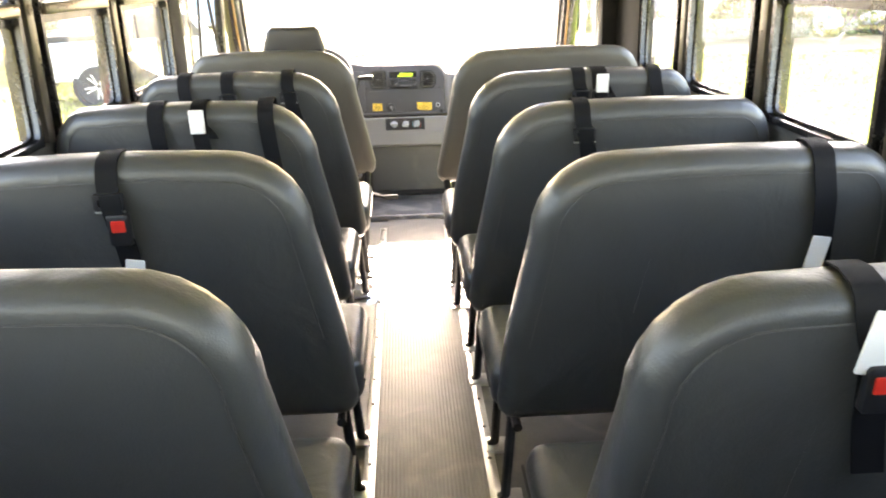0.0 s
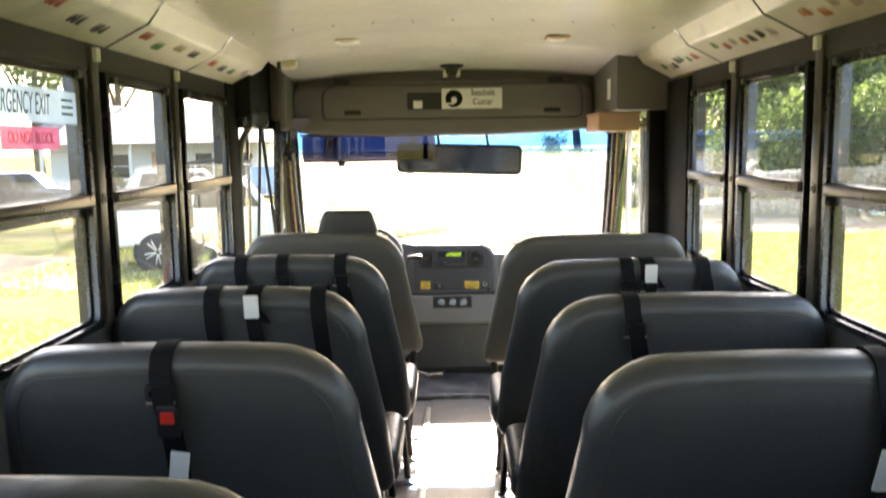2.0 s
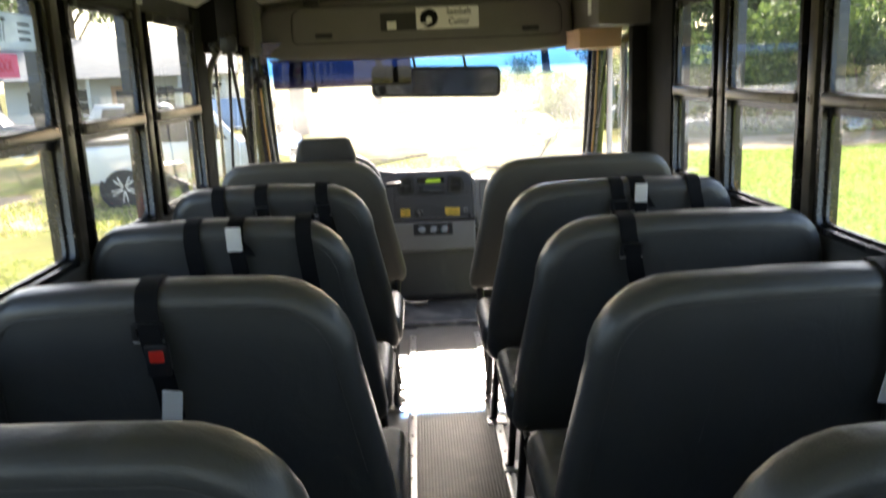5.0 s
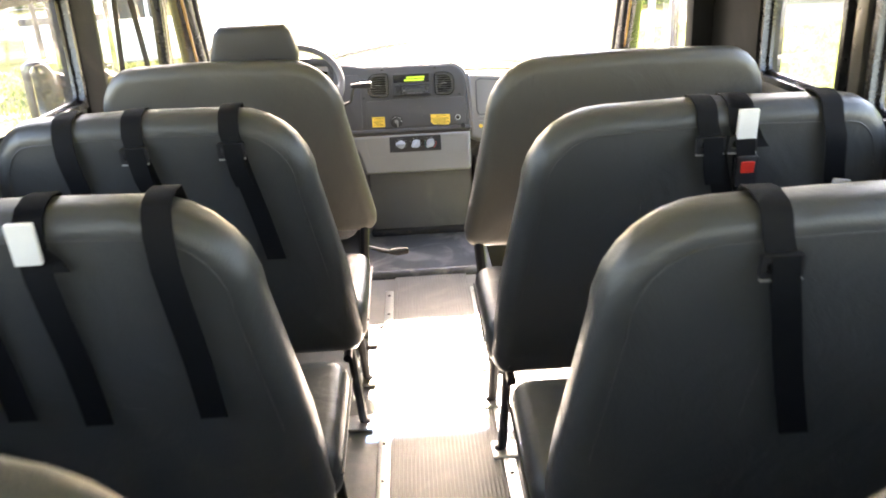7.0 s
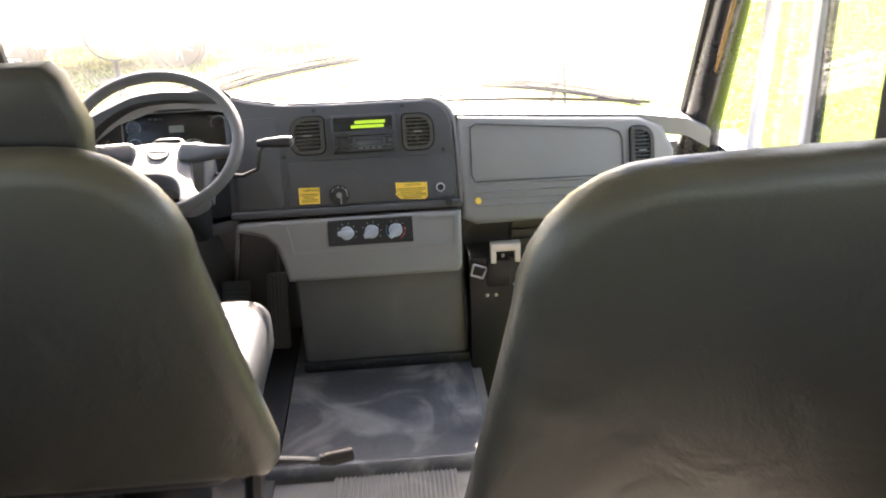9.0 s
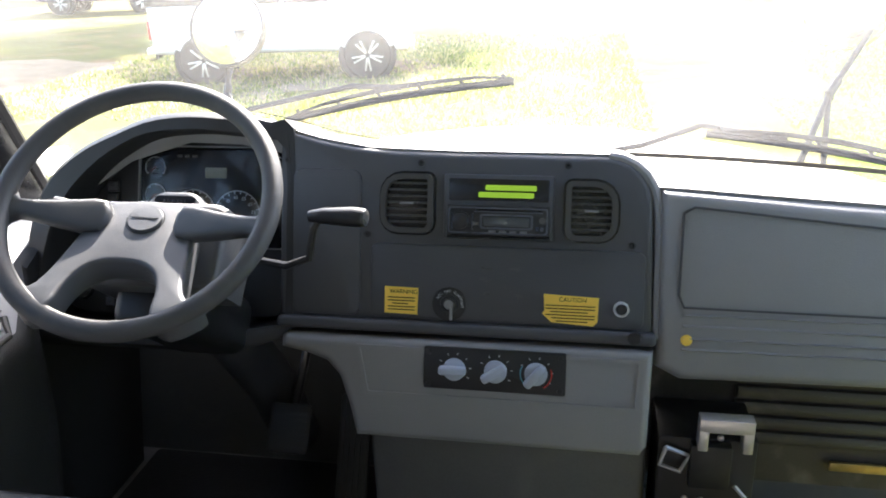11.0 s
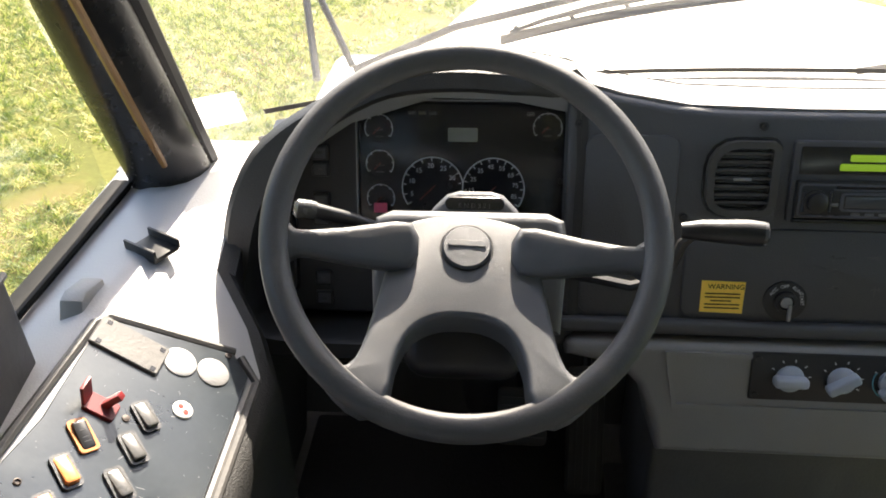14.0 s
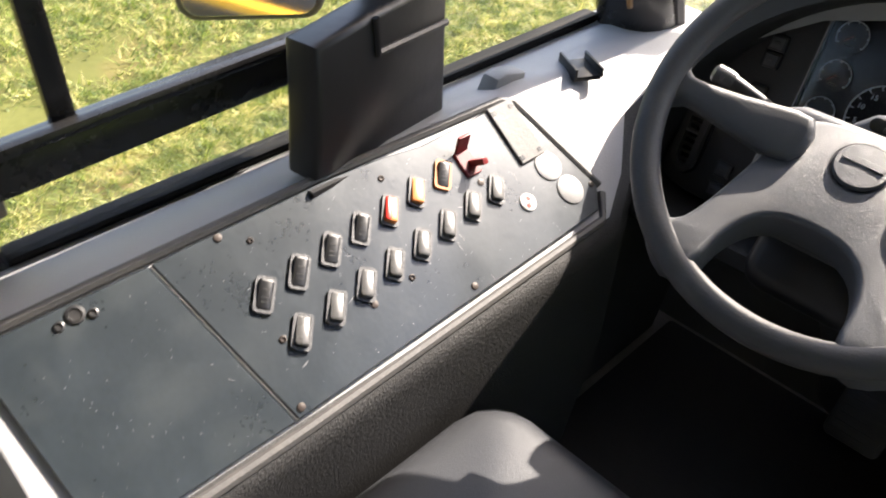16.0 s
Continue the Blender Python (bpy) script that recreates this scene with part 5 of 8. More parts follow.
dash = thing("dashboard", (0, 5.45, 0.3), "charcoal and grey plastic bus dashboard", "dashboard")
# centre fascia block
top_r = [(0.252, 0.545), (0.247, 0.74)] + [(0.247 - 0.085 * (1 - math.cos(radians(a))), 0.757 + 0.085 * math.sin(radians(a))) for a in range(10, 91, 16)]
bm = bmesh.new()
pillow(bm, dpts([(-0.415, 0.545)] + top_r + [(-0.10, 0.8435), (-0.20, 0.845), (-0.28, 0.851), (-0.345, 0.862), (-0.415, 0.878)]), -0.16, 0.0, 0.012, DM, 3)
fascia = part("fascia", bm, DASH_DARK, dash, "charcoal centre fascia")
# bright rounded edge strip at the right of the fascia
bm = bmesh.new()
tube(bm, [DM @ Vector((x + 0.006, dv(z), -0.012)) for x, z in [(0.254, 0.545), (0.250, 0.74)] + top_r[2:]], 0.009, 8)
part("edge_strip", bm, DASH_GREY, fascia, "grey rounded fascia edge")
# lower ledge of the fascia
plate("ledge", -0.415, 0.258, 0.535, 0.556, 0.008, -0.03, 0.016, DASH_DARK, fascia, edge=0.007, steps=3)
plate("panel_left", -0.389, -0.262, 0.560, 0.812, 0.018, -0.006, 0.004, DASH_DARK, fascia, edge=0.0035)
plate("panel_low", -0.243, 0.236, 0.560, 0.688, 0.014, -0.006, 0.004, DASH_DARK, fascia, edge=0.0035)
for x, z in ((-0.400, 0.826), (-0.250, 0.702), (-0.405, 0.553), (-0.252, 0.55), (0.212, 0.698), (-0.155, 0.825), (0.10, 0.825)):
    bm = bmesh.new()
    lathe(bm, [(0.006, 0.0), (0.006, 0.003), (0.003, 0.0035), (0.002, 0.002)], DM @ Matrix.Translation((x, dv(z), 0.0)), 10)
    part("screw", bm, BLACK_PLASTIC, fascia)

# air vents: a D-shaped bezel with slats
def air_vent(xc, zc, w, h, flip, parent, slats=7, m=None):
    mm = m or DM
    k = 0.038
    rr = [k, 0.012, 0.018, 0.03] if flip else [0.012, k, 0.03, 0.018]
    x0, x1, z0, z1 = xc - w / 2, xc + w / 2, zc - h / 2, zc + h / 2
    bm = bmesh.new()
    ring(bm, drr(x0, x1, z0, z1, rr), drr(x0 + 0.010, x1 - 0.010, z0 + 0.009, z1 - 0.009, [max(q - 0.008, 0.004) for q in rr]), -0.004, 0.014, mm)
    bez = part("air_vent", bm, VENT_RIM, parent, "dark slatted air vent")
    bm = bmesh.new()
    ring(bm, drr(x0 - 0.004, x1 + 0.004, z0 - 0.004, z1 + 0.004, [q + 0.004 for q in rr]), drr(x0 + 0.001, x1 - 0.001, z0 + 0.001, z1 - 0.001, rr), -0.002, 0.0016, mm)
    part("shadow_gap", bm, GAUGE_FACE, bez, "dark gap round the bezel")
    bm = bmesh.new()
    pillow(bm, drr(x0 + 0.006, x1 - 0.006, z0 + 0.006, z1 - 0.006, [max(q - 0.005, 0.004) for q in rr]), 0.0005, 0.002, 0.0005, mm, 1)
    part("throat", bm, GAUGE_FACE, bez)
    for i in range(slats):
        f = (i + 0.6) / slats
        z = z0 + 0.012 + (h - 0.024) * f
        cut = 0.0
        if f > 0.72:
            cut = 0.016 * (f - 0.72) / 0.28
        if f < 0.2:
            cut = 0.010 * (0.2 - f) / 0.2
        bm = bmesh.new()
        a, b = x0 + 0.009 + (0 if flip else cut), x1 - 0.009 - (cut if flip else 0)
        box(bm, a, b, dv(z) - 0.0019, dv(z) + 0.0019, 0.002, 0.0100, 0.0010, m=mm)
        part("slat", bm, VENT_RIM, bez)
    bm = bmesh.new()
    box(bm, xc - 0.012, xc + 0.012, dv(zc) - 0.002, dv(zc) + 0.002, 0.008, 0.013, 0.0015, m=mm)
    part("slider", bm, DASH_GREY, bez)
air_vent(-0.178, 0.757, 0.094, 0.100, False, fascia)
air_vent(0.142, 0.752, 0.088, 0.098, True, fascia)

# radio slot with its display and head unit
plate("radio_surround", -0.113, 0.078, 0.700, 0.808, 0.004, -0.004, 0.006, DASH_DARK, fascia, edge=0.003)
# trim tinted blue-grey: highlights of the glossy black face put into the colour
RADIO_TRIM = material("highlight-tinted radio trim", (0.075, 0.08, 0.10), 0.3, vary=0.08, bump=0.0)
radio = thing("radio", (-0.02, 5.35, 0.70), "black car radio head unit below a green display", "radio")
plate("display_window", -0.104, 0.070, 0.764, 0.801, 0.003, 0.004, 0.0075, GAUGE_FACE, radio, "black glossy display window")
plate("display", -0.040, 0.048, 0.782, 0.791, 0.002, 0.0072, 0.0088, LCD_GREEN, radio, "lit green display")
plate("display", -0.052, 0.044, 0.770, 0.779, 0.002, 0.0072, 0.0088, LCD_GREEN, radio, "lit green display")
plate("head_unit", -0.106, 0.072, 0.707, 0.757, 0.003, 0.004, 0.015, BLACK_PLASTIC, radio, "black head unit face", edge=0.003)
bm = bmesh.new()
ring(bm, drr(-0.103, 0.069, 0.710, 0.754, 0.006), drr(-0.1005, 0.0665, 0.7125, 0.7515, 0.005), 0.0140, 0.0164, DM)
part("face_rim", bm, RADIO_TRIM, radio, "thin grey rim")
bm = bmesh.new()
ring(bm, drr(-0.048, 0.044, 0.718, 0.743, 0.004), drr(-0.044, 0.040, 0.721, 0.740, 0.003), 0.0145, 0.0168, DM)
part("screen_rim", bm, RADIO_TRIM, radio, "grey screen surround")
plate("slot_lip", -0.058, 0.060, 0.7455, 0.7475, 0.0008, 0.0145, 0.0170, RADIO_TRIM, radio)
for x in (-0.098, -0.0625):
    plate("knob_bracket", x, x + 0.004, 0.716, 0.744, 0.001, 0.0145, 0.0168, RADIO_TRIM, radio)
for x in (0.048, 0.056):
    plate("key", x, x + 0.006, 0.717, 0.724, 0.001, 0.0145, 0.0166, RADIO_TRIM, radio)
plate("cassette_slot", -0.055, 0.058, 0.748, 0.752, 0.001, 0.0145, 0.0158, GAUGE_FACE, radio)
plate("screen", -0.042, 0.038, 0.722, 0.739, 0.002, 0.0145, 0.016, material("grey radio screen", (0.06, 0.065, 0.07), 0.2, bump=0), radio, "grey radio screen")
bm = bmesh.new()
lathe(bm, [(0.0165, 0.0), (0.0165, 0.003), (0.0135, 0.004), (0.0130, 0.011), (0.011, 0.0125), (0.002, 0.0128)], DM @ Matrix.Translation((-0.080, dv(0.730), 0.0148)), 20)
part("volume_knob", bm, BLACK_PLASTIC, radio)
for i in range(4):
    plate("button", -0.032 + i * 0.018, -0.020 + i * 0.018, 0.712, 0.716, 0.001, 0.0145, 0.0165, DASH_GREY, radio)
plate("button", -0.062, -0.050, 0.724, 0.729, 0.001, 0.0145, 0.0165, DASH_GREY, radio)
bm = bmesh.new()
lathe(bm, [(0.006, 0.0), (0.006, 0.002), (0.003, 0.0022)], DM @ Matrix.Translation((0.060, dv(0.734), 0.0148)), 12)
part("button", bm, SWITCH_GREY, radio)
plate("lower_bar", -0.106, 0.072, 0.700, 0.7055, 0.001, 0.004, 0.012, BLACK_PLASTIC, radio)

# warning labels with print as bars
def yellow_label(pts, title, bars, label):
    xs_, zs_ = [p[0] for p in pts], [p[1] for p in pts]
    th = thing("warning_label", (sum(xs_) / len(xs_), 5.30, min(zs_)), label, "label", "yellow labels on the dashboard")
    bm = bmesh.new()
    pillow(bm, dpts(pts), 0.004, 0.0052, 0.0004, DM, 1)
    sh = part("sheet", bm, YELLOW_LABEL, th)
    x0, x1, z1 = min(xs_) + 0.006, max(xs_) - 0.006, max(zs_)
    if title:
        text("title", title, DM @ Matrix.Translation(((x0 + x1) / 2 + 0.004, dv(z1 - 0.0085), 0.0054)), 0.0105, PRINT_DARK, sh)
    for i in range(bars):
        z = z1 - 0.0185 - i * 0.0052
        if z < min(zs_) + 0.003:
            break
        bm = bmesh.new()
        sh_l = 0.008 if (i % 3 == 2) else 0.0
        box(bm, x0 + sh_l + (0.010 if title == "CAUTION" and i > 3 else 0), x1 - sh_l * 1.5, dv(z) - 0.0009, dv(z) + 0.0009, 0.005, 0.0055, m=DM)
        part("bar", bm, PRINT_DARK, sh)
yellow_label([(-0.216, 0.568), (-0.156, 0.567), (-0.155, 0.613), (-0.216, 0.614)], "WARNING", 6, "yellow alarm warning label on the fascia")
yellow_label([(0.080, 0.566), (0.152, 0.562), (0.159, 0.570), (0.160, 0.610), (0.066, 0.613), (0.068, 0.585), (0.064, 0.580)], "CAUTION", 7, "yellow torn caution label on the fascia")

# scraps of old tape glue on the lower panel
rs = random.Random(4)
for x, z in ((-0.035, 0.652), (0.020, 0.652), (-0.033, 0.608), (0.028, 0.606), (-0.038, 0.632)):
    bm = bmesh.new()
    for k in range(4):
        l = rs.uniform(0.002, 0.008)
        box(bm, -l, l, -0.0006, 0.0006, 0.004, 0.0044, m=DM @ Matrix.Translation((x + rs.uniform(-0.008, 0.008), dv(z) + rs.uniform(-0.003, 0.003), 0)) @ pose(0, 0, 0, 0, 0, rs.choice((0, 90, 5, 12))))
    part("glue_scrap", bm, SWITCH_GREY, fascia)

# ignition switch, lighter socket, small knob
ign = thing("ignition_switch", (-0.099, 5.30, 0.565), "black ignition switch with key position letters", "ignition switch")
bm = bmesh.new()
lathe(bm, [(0.030, 0.004), (0.030, 0.007), (0.027, 0.008), (0.016, 0.008), (0.015, 0.012), (0.011, 0.013), (0.010, 0.009), (0.002, 0.009)], DM @ Matrix.Translation((-0.099, dv(0.588), 0)), 28)
dial = part("dial", bm, BLACK_PLASTIC, ign)
for a, w in ((140, "ACC"), (98, "OFF"), (52, "RUN"), (10, "START")):
    text("lettering", w, DM @ Matrix.Translation((-0.099 + 0.0225 * math.cos(radians(a)), dv(0.588) + 0.0225 * math.sin(radians(a)), 0.0082)) @ pose(0, 0, 0, 0, 0, a - 90), 0.0068, GAUGE_MARK, dial)
bm = bmesh.new()
lathe(bm, [(0.0085, 0.012), (0.008, 0.015), (0.003, 0.0155)], DM @ Matrix.Translation((-0.099, dv(0.588), 0)), 16)
box(bm, -0.0965, -0.0915, dv(0.562), dv(0.586), 0.013, 0.018, 0.001, m=DM)
part("lock", bm, DASH_GREY, ign, "dull metal lock with key stub")
lig = thing("lighter_socket", (0.198, 5.30, 0.58), "round chrome-rimmed lighter socket", "socket")
bm = bmesh.new()
lathe(bm, [(0.0135, 0.003), (0.0135, 0.009), (0.0105, 0.010), (0.009, 0.004)], DM @ Matrix.Translation((0.198, dv(0.593), 0)), 20)
part("rim", bm, GAUGE_MARK, lig, "pale ring")
bm = bmesh.new()
lathe(bm, [(0.009, 0.004), (0.009, 0.0095), (0.004, 0.009)], DM @ Matrix.Translation((0.198, dv(0.593), 0)), 16)
part("plug", bm, BLACK_PLASTIC, lig)
kn = thing("pull_knob", (0.225, 5.29, 0.54), "small black knob at the fascia edge", "knob")
bm = bmesh.new()
tube(bm, [DM @ Vector((0.226, dv(0.553), 0.01)), DM @ Vector((0.222, dv(0.552), 0.024)), DM @ Vector((0.219, dv(0.551), 0.038))], [0.006, 0.010, 0.011], 12)
part("cap", bm, BLACK_PLASTIC, kn)

# heater console below
bm = bmesh.new()
cons = [(-0.262, 0.352), (0.238, 0.352), (0.250, 0.37), (0.254, 0.528), (-0.395, 0.528), (-0.405, 0.520), (-0.405, 0.500), (-0.36, 0.492), (-0.32, 0.480), (-0.295, 0.455), (-0.275, 0.40)]
pillow(bm, dpts(cons), -0.14, 0.020, 0.016, DM, 4)
console = part("heater_console", bm, DASH_GREY, dash, "grey heater control console")
bm = bmesh.new()
ring(bm, dpts([(-0.245, 0.428), (0.232, 0.428), (0.236, 0.514), (-0.262, 0.514)]), dpts([(-0.239, 0.434), (0.226, 0.434), (0.230, 0.508), (-0.255, 0.508)]), 0.017, 0.0235, DM)
part("raised_border", bm, DASH_GREY, console)
ctl = thing("heater_controls", (-0.015, 5.26, 0.445), "black heater panel with three pale knobs", "heater controls")
plate("panel", -0.139, 0.109, 0.446, 0.518, 0.004, 0.018, 0.0245, BLACK_PLASTIC, ctl, "black control plate", edge=0.003)
for k, (x, turn) in enumerate(((-0.084, 0), (-0.012, 32), (0.058, 50))):
    km = DM @ Matrix.Translation((x, dv(0.481), 0.0245)) @ pose(0, 0, 0, 0, 0, turn)
    bm = bmesh.new()
    lathe(bm, [(0.020, 0.0), (0.0195, 0.006), (0.017, 0.008), (0.002, 0.0085)], km, 22)
    pillow(bm, rrect(-0.026, 0.022, -0.0075, 0.0075, 0.005, 3), 0.004, 0.022, 0.004, km, 3)
    part("knob", bm, PALE_KNOB, ctl, "pale grey pointer knob")
    for j in range(6):
        a = radians(150 - j * 36)
        bm = bmesh.new()
        c = DM @ Matrix.Translation((x + 0.028 * math.cos(a), dv(0.481) + 0.028 * math.sin(a), 0.0245)) @ pose(0, 0, 0, 0, 0, math.degrees(a))
        box(bm, -0.002, 0.002, -0.0008, 0.0008, 0, 0.0004, m=c)
        part("mark", bm, GAUGE_MARK, ctl)
for k, (a0, a1, mat) in enumerate(((150, 240, material("blue arc print", (0.10, 0.35, 0.45), 0.5, bump=0)), (-60, 20, RED_PLASTIC))):
    bm = bmesh.new()
    tube(bm, [DM @ Vector((0.058 + 0.027 * math.cos(radians(a0 + (a1 - a0) * i / 8)), dv(0.481) + 0.027 * math.sin(radians(a0 + (a1 - a0) * i / 8)), 0.0248)) for i in range(9)], 0.0011, 5)
    part("arc_mark", bm, mat, ctl)
for x, z in ((-0.130, 0.509), (-0.130, 0.454), (0.100, 0.509), (0.100, 0.454)):
    bm = bmesh.new()
    lathe(bm, [(0.005, 0.0), (0.0045, 0.002), (0.001, 0.0024)], DM @ Matrix.Translation((x, dv(z), 0.0245)), 10)
    part("screw", bm, STEEL_BLACK, ctl)

# engine cover below the console
cover = [(-0.25, 0.0), (0.262, 0.0), (0.255, 0.36), (-0.255, 0.36)]
bm = bmesh.new()
pillow(bm, cover, -0.30, 0.0, 0.02, axes((0, 5.285, 0.0), (1, 0, 0), (0, -0.03, 1)), 3)
part("engine_cover", bm, COVER_DARK, dash, "dark grey engine cover")
bm = bmesh.new()
pillow(bm, rrect(-0.26, 0.27, 0.012, 0.05, 0.01, 2), -0.02, 0.012, 0.008, axes((0, 5.285, 0.0), (1, 0, 0), (0, -0.03, 1)), 2)
part("cover_lip", bm, BLACK_PLASTIC, dash, "black rubber lip with screws")
for x in (-0.20, -0.07, 0.07, 0.20):
    bm = bmesh.new()
    lathe(bm, [(0.008, 0.0), (0.007, 0.004), (0.002, 0.005)], axes((x, 5.274, 0.030), (1, 0, 0), (0, 0, 1)), 10)
    part("screw", bm, SCREW, dash)

# instrument hood to the left: arch-shaped ring round the recessed panel
outer = [(-0.390, 0.540), (-0.388, 0.70), (-0.390, 0.880)]
arch = [(-0.43, 0.889), (-0.48, 0.898), (-0.54, 0.903), (-0.60, 0.902), (-0.66, 0.892), (-0.715, 0.871), (-0.765, 0.850), (-0.812, 0.822), (-0.852, 0.786), (-0.882, 0.735), (-0.899, 0.68), (-0.908, 0.61), (-0.912, 0.54), (-0.902, 0.505), (-0.875, 0.488)]
bottom = [(-0.80, 0.485), (-0.65, 0.485), (-0.50, 0.490), (-0.42, 0.51)]
o_ = outer + arch + bottom
i_ = [(-0.404, 0.555), (-0.402, 0.70), (-0.404, 0.842)] + [(-0.440, 0.860), (-0.49, 0.864), (-0.54, 0.868), (-0.60, 0.867), (-0.655, 0.859), (-0.70, 0.841), (-0.745, 0.814), (-0.785, 0.780), (-0.816, 0.744), (-0.838, 0.705), (-0.854, 0.655), (-0.864, 0.60), (-0.868, 0.555), (-0.858, 0.532), (-0.83, 0.524)] + [(-0.79, 0.522), (-0.65, 0.522), (-0.50, 0.526), (-0.425, 0.535)]
o_, i_ = smooth_loop(o_, 2), smooth_loop(i_, 2)
bm = bmesh.new()
n = len(o_)
mid_o = inset(dpts(o_), 0.010)
mid_i = inset(dpts(i_), -0.006)
levels = [(dpts(o_), -0.20), (dpts(o_), 0.030), (mid_o, 0.042), (mid_i, 0.042), (dpts(i_), 0.034), (dpts(i_), -0.075)]
def hood_w(u, w):
    return w * min(1.0, max(0.04, (-0.400 - u) / 0.11)) if w > 0 else w
L = [[bm.verts.new(DM @ Vector((u, v, hood_w(u, w)))) for u, v in ps] for ps, w in levels]
for a, b in zip(L, L[1:]):
    for i in range(n):
        bm.faces.new((a[i], a[(i + 1) % n], b[(i + 1) % n], b[i]))
bm.faces.new(L[0][::-1])
bm.faces.new(L[-1])
hood = part("instrument_hood", bm, HOOD_BLACK, dash, "charcoal instrument hood")

# instrument cluster
CM = axes((0, 5.416, 0.795), (1, 0, 0), (0, 0.35, 1))
CT = math.atan(0.35)
def cv(z):
    return (z - 0.795) / math.cos(CT)
def cplate(name, x0, x1, z0, z1, r, w0, w1, mat, parent, label="", edge=0.002):
    bm = bmesh.new()
    pillow(bm, rrect(x0, x1, cv(z0), cv(z1), r, 4), w0, w1, min(edge, (w1 - w0) * 0.9), CM, 2)
    return part(name, bm, mat, parent, label)
bm = bmesh.new()
pillow(bm, [(u, v * 0.995 + (0.590 - 0.795) / math.cos(CT)) for u, v in dpts(i_)], -0.03, -0.004, 0.002, CM, 1)
part("instrument_board", bm, HOOD_BLACK, dash, "charcoal instrument board")
clu = thing("instrument_cluster", (-0.56, 5.40, 0.66), "dark instrument cluster with round gauges", "instrument cluster")
cplate("face", -0.715, -0.412, 0.655, 0.830, 0.018, -0.005, 0.002, GAUGE_FACE, clu, "black gauge face")
bm = bmesh.new()
ring(bm, rrect(-0.718, -0.409, cv(0.652), cv(0.833), 0.026, 6), rrect(-0.716, -0.411, cv(0.654), cv(0.831), 0.024, 6), -0.004, 0.007, CM)
part("bezel", bm, DASH_GREY, clu, "thin grey bezel")
RED_NEEDLE = material("red needle", (0.22, 0.045, 0.03), 0.5, bump=0)
def gauge(x, z, r, numbers, a0, a1, needle, size, label):
    c = CM @ Matrix.Translation((x, cv(z), 0.002))
    bm = bmesh.new()
    lathe(bm, [(r, 0.0), (r, 0.0025), (r * 0.97, 0.0028), (r * 0.93, 0.0012), (0.001, 0.001)], c, 36)
    g = part("gauge", bm, GAUGE_FACE, clu, label)
    bm = bmesh.new()
    tube(bm, [c @ Vector((r * 0.95 * math.cos(radians(a)), r * 0.95 * math.sin(radians(a)), 0.0025)) for a in np.linspace(a0, a1, 25)], r * 0.012 + 0.0004, 5)
    part("scale_ring", bm, GAUGE_MARK, g, "white scale ring")
    k = max(len(numbers) * 2 - 1, 7)
    for j in range(k):
        a = a0 + (a1 - a0) * j / (k - 1)
        bm = bmesh.new()
        box(bm, r * 0.82, r * 0.93, -0.0006, 0.0006, 0.0012, 0.002, m=c @ pose(0, 0, 0, 0, 0, a))
        part("tick", bm, GAUGE_MARK, g)
    for j, w in enumerate(numbers):
        a = radians(a0 + (a1 - a0) * (j + 0.5) / len(numbers))
        text("number", w, c @ Matrix.Translation((r * 0.68 * math.cos(a), r * 0.68 * math.sin(a), 0.0016)), size, GAUGE_MARK, g)
    bm = bmesh.new()
    box(bm, -r * 0.1, r * 0.55, -0.0005, 0.0005, 0.003, 0.0040, m=c @ pose(0, 0, 0, 0, 0, needle))
    part("needle", bm, RED_NEEDLE, g)
    if not numbers:
        for dz in (-0.45, 0.0):
            bm = bmesh.new()
            box(bm, -r * 0.28, r * 0.28, r * dz - 0.001, r * dz + 0.0008, 0.0012, 0.0018, m=c @ Matrix.Translation((0, -r * 0.1, 0)))
            part("bar", bm, SWITCH_GREY, g)
gauge(-0.605, 0.712, 0.0475, ["5", "10", "15", "20", "25", "30"], 215, 10, 225, 0.0098, "rev counter")
gauge(-0.516, 0.712, 0.0475, ["15", "25", "35", "45", "55", "65", "75", "85"], 200, -35, 225, 0.0092, "speedometer")
gauge(-0.684, 0.793, 0.0215, [], 215, -35, 225, 0.008, "small round gauge")
gauge(-0.683, 0.744, 0.0215, [], 215, -35, 225, 0.008, "small round gauge")
gauge(-0.682, 0.696, 0.0215, [], 215, -35, 225, 0.008, "small round gauge")
gauge(-0.440, 0.797, 0.0215, [], 215, -35, 225, 0.008, "small round gauge")
cplate("lcd", -0.583, -0.540, 0.776, 0.795, 0.002, 0.001, 0.0035, LCD_GREY, clu, "grey lcd window")
for x in (-0.641, -0.626, -0.610, -0.470):
    cplate("warning_lamp", x, x + 0.011, 0.812, 0.817, 0.001, 0.001, 0.003, SWITCH_GREY, clu)
bm = bmesh.new()
bm.faces.new([bm.verts.new(CM @ Vector((u, v, 0.0075))) for u, v in rrect(-0.714, -0.413, cv(0.656), cv(0.829), 0.022, 6)])
cg = part("cover_glass", bm, CLUSTER_GLASS, clu, "clear gauge cover", 0)
cg.visible_shadow = False
cplate("red_tab", -0.692, -0.672, 0.676, 0.690, 0.002, 0.008, 0.011, material("pink tab", (0.55, 0.07, 0.14), 0.5, bump=0), clu, "pink-red tab")
cplate("reset_button", -0.422, -0.416, 0.720, 0.728, 0.002, 0.001, 0.005, SWITCH_GREY, clu)
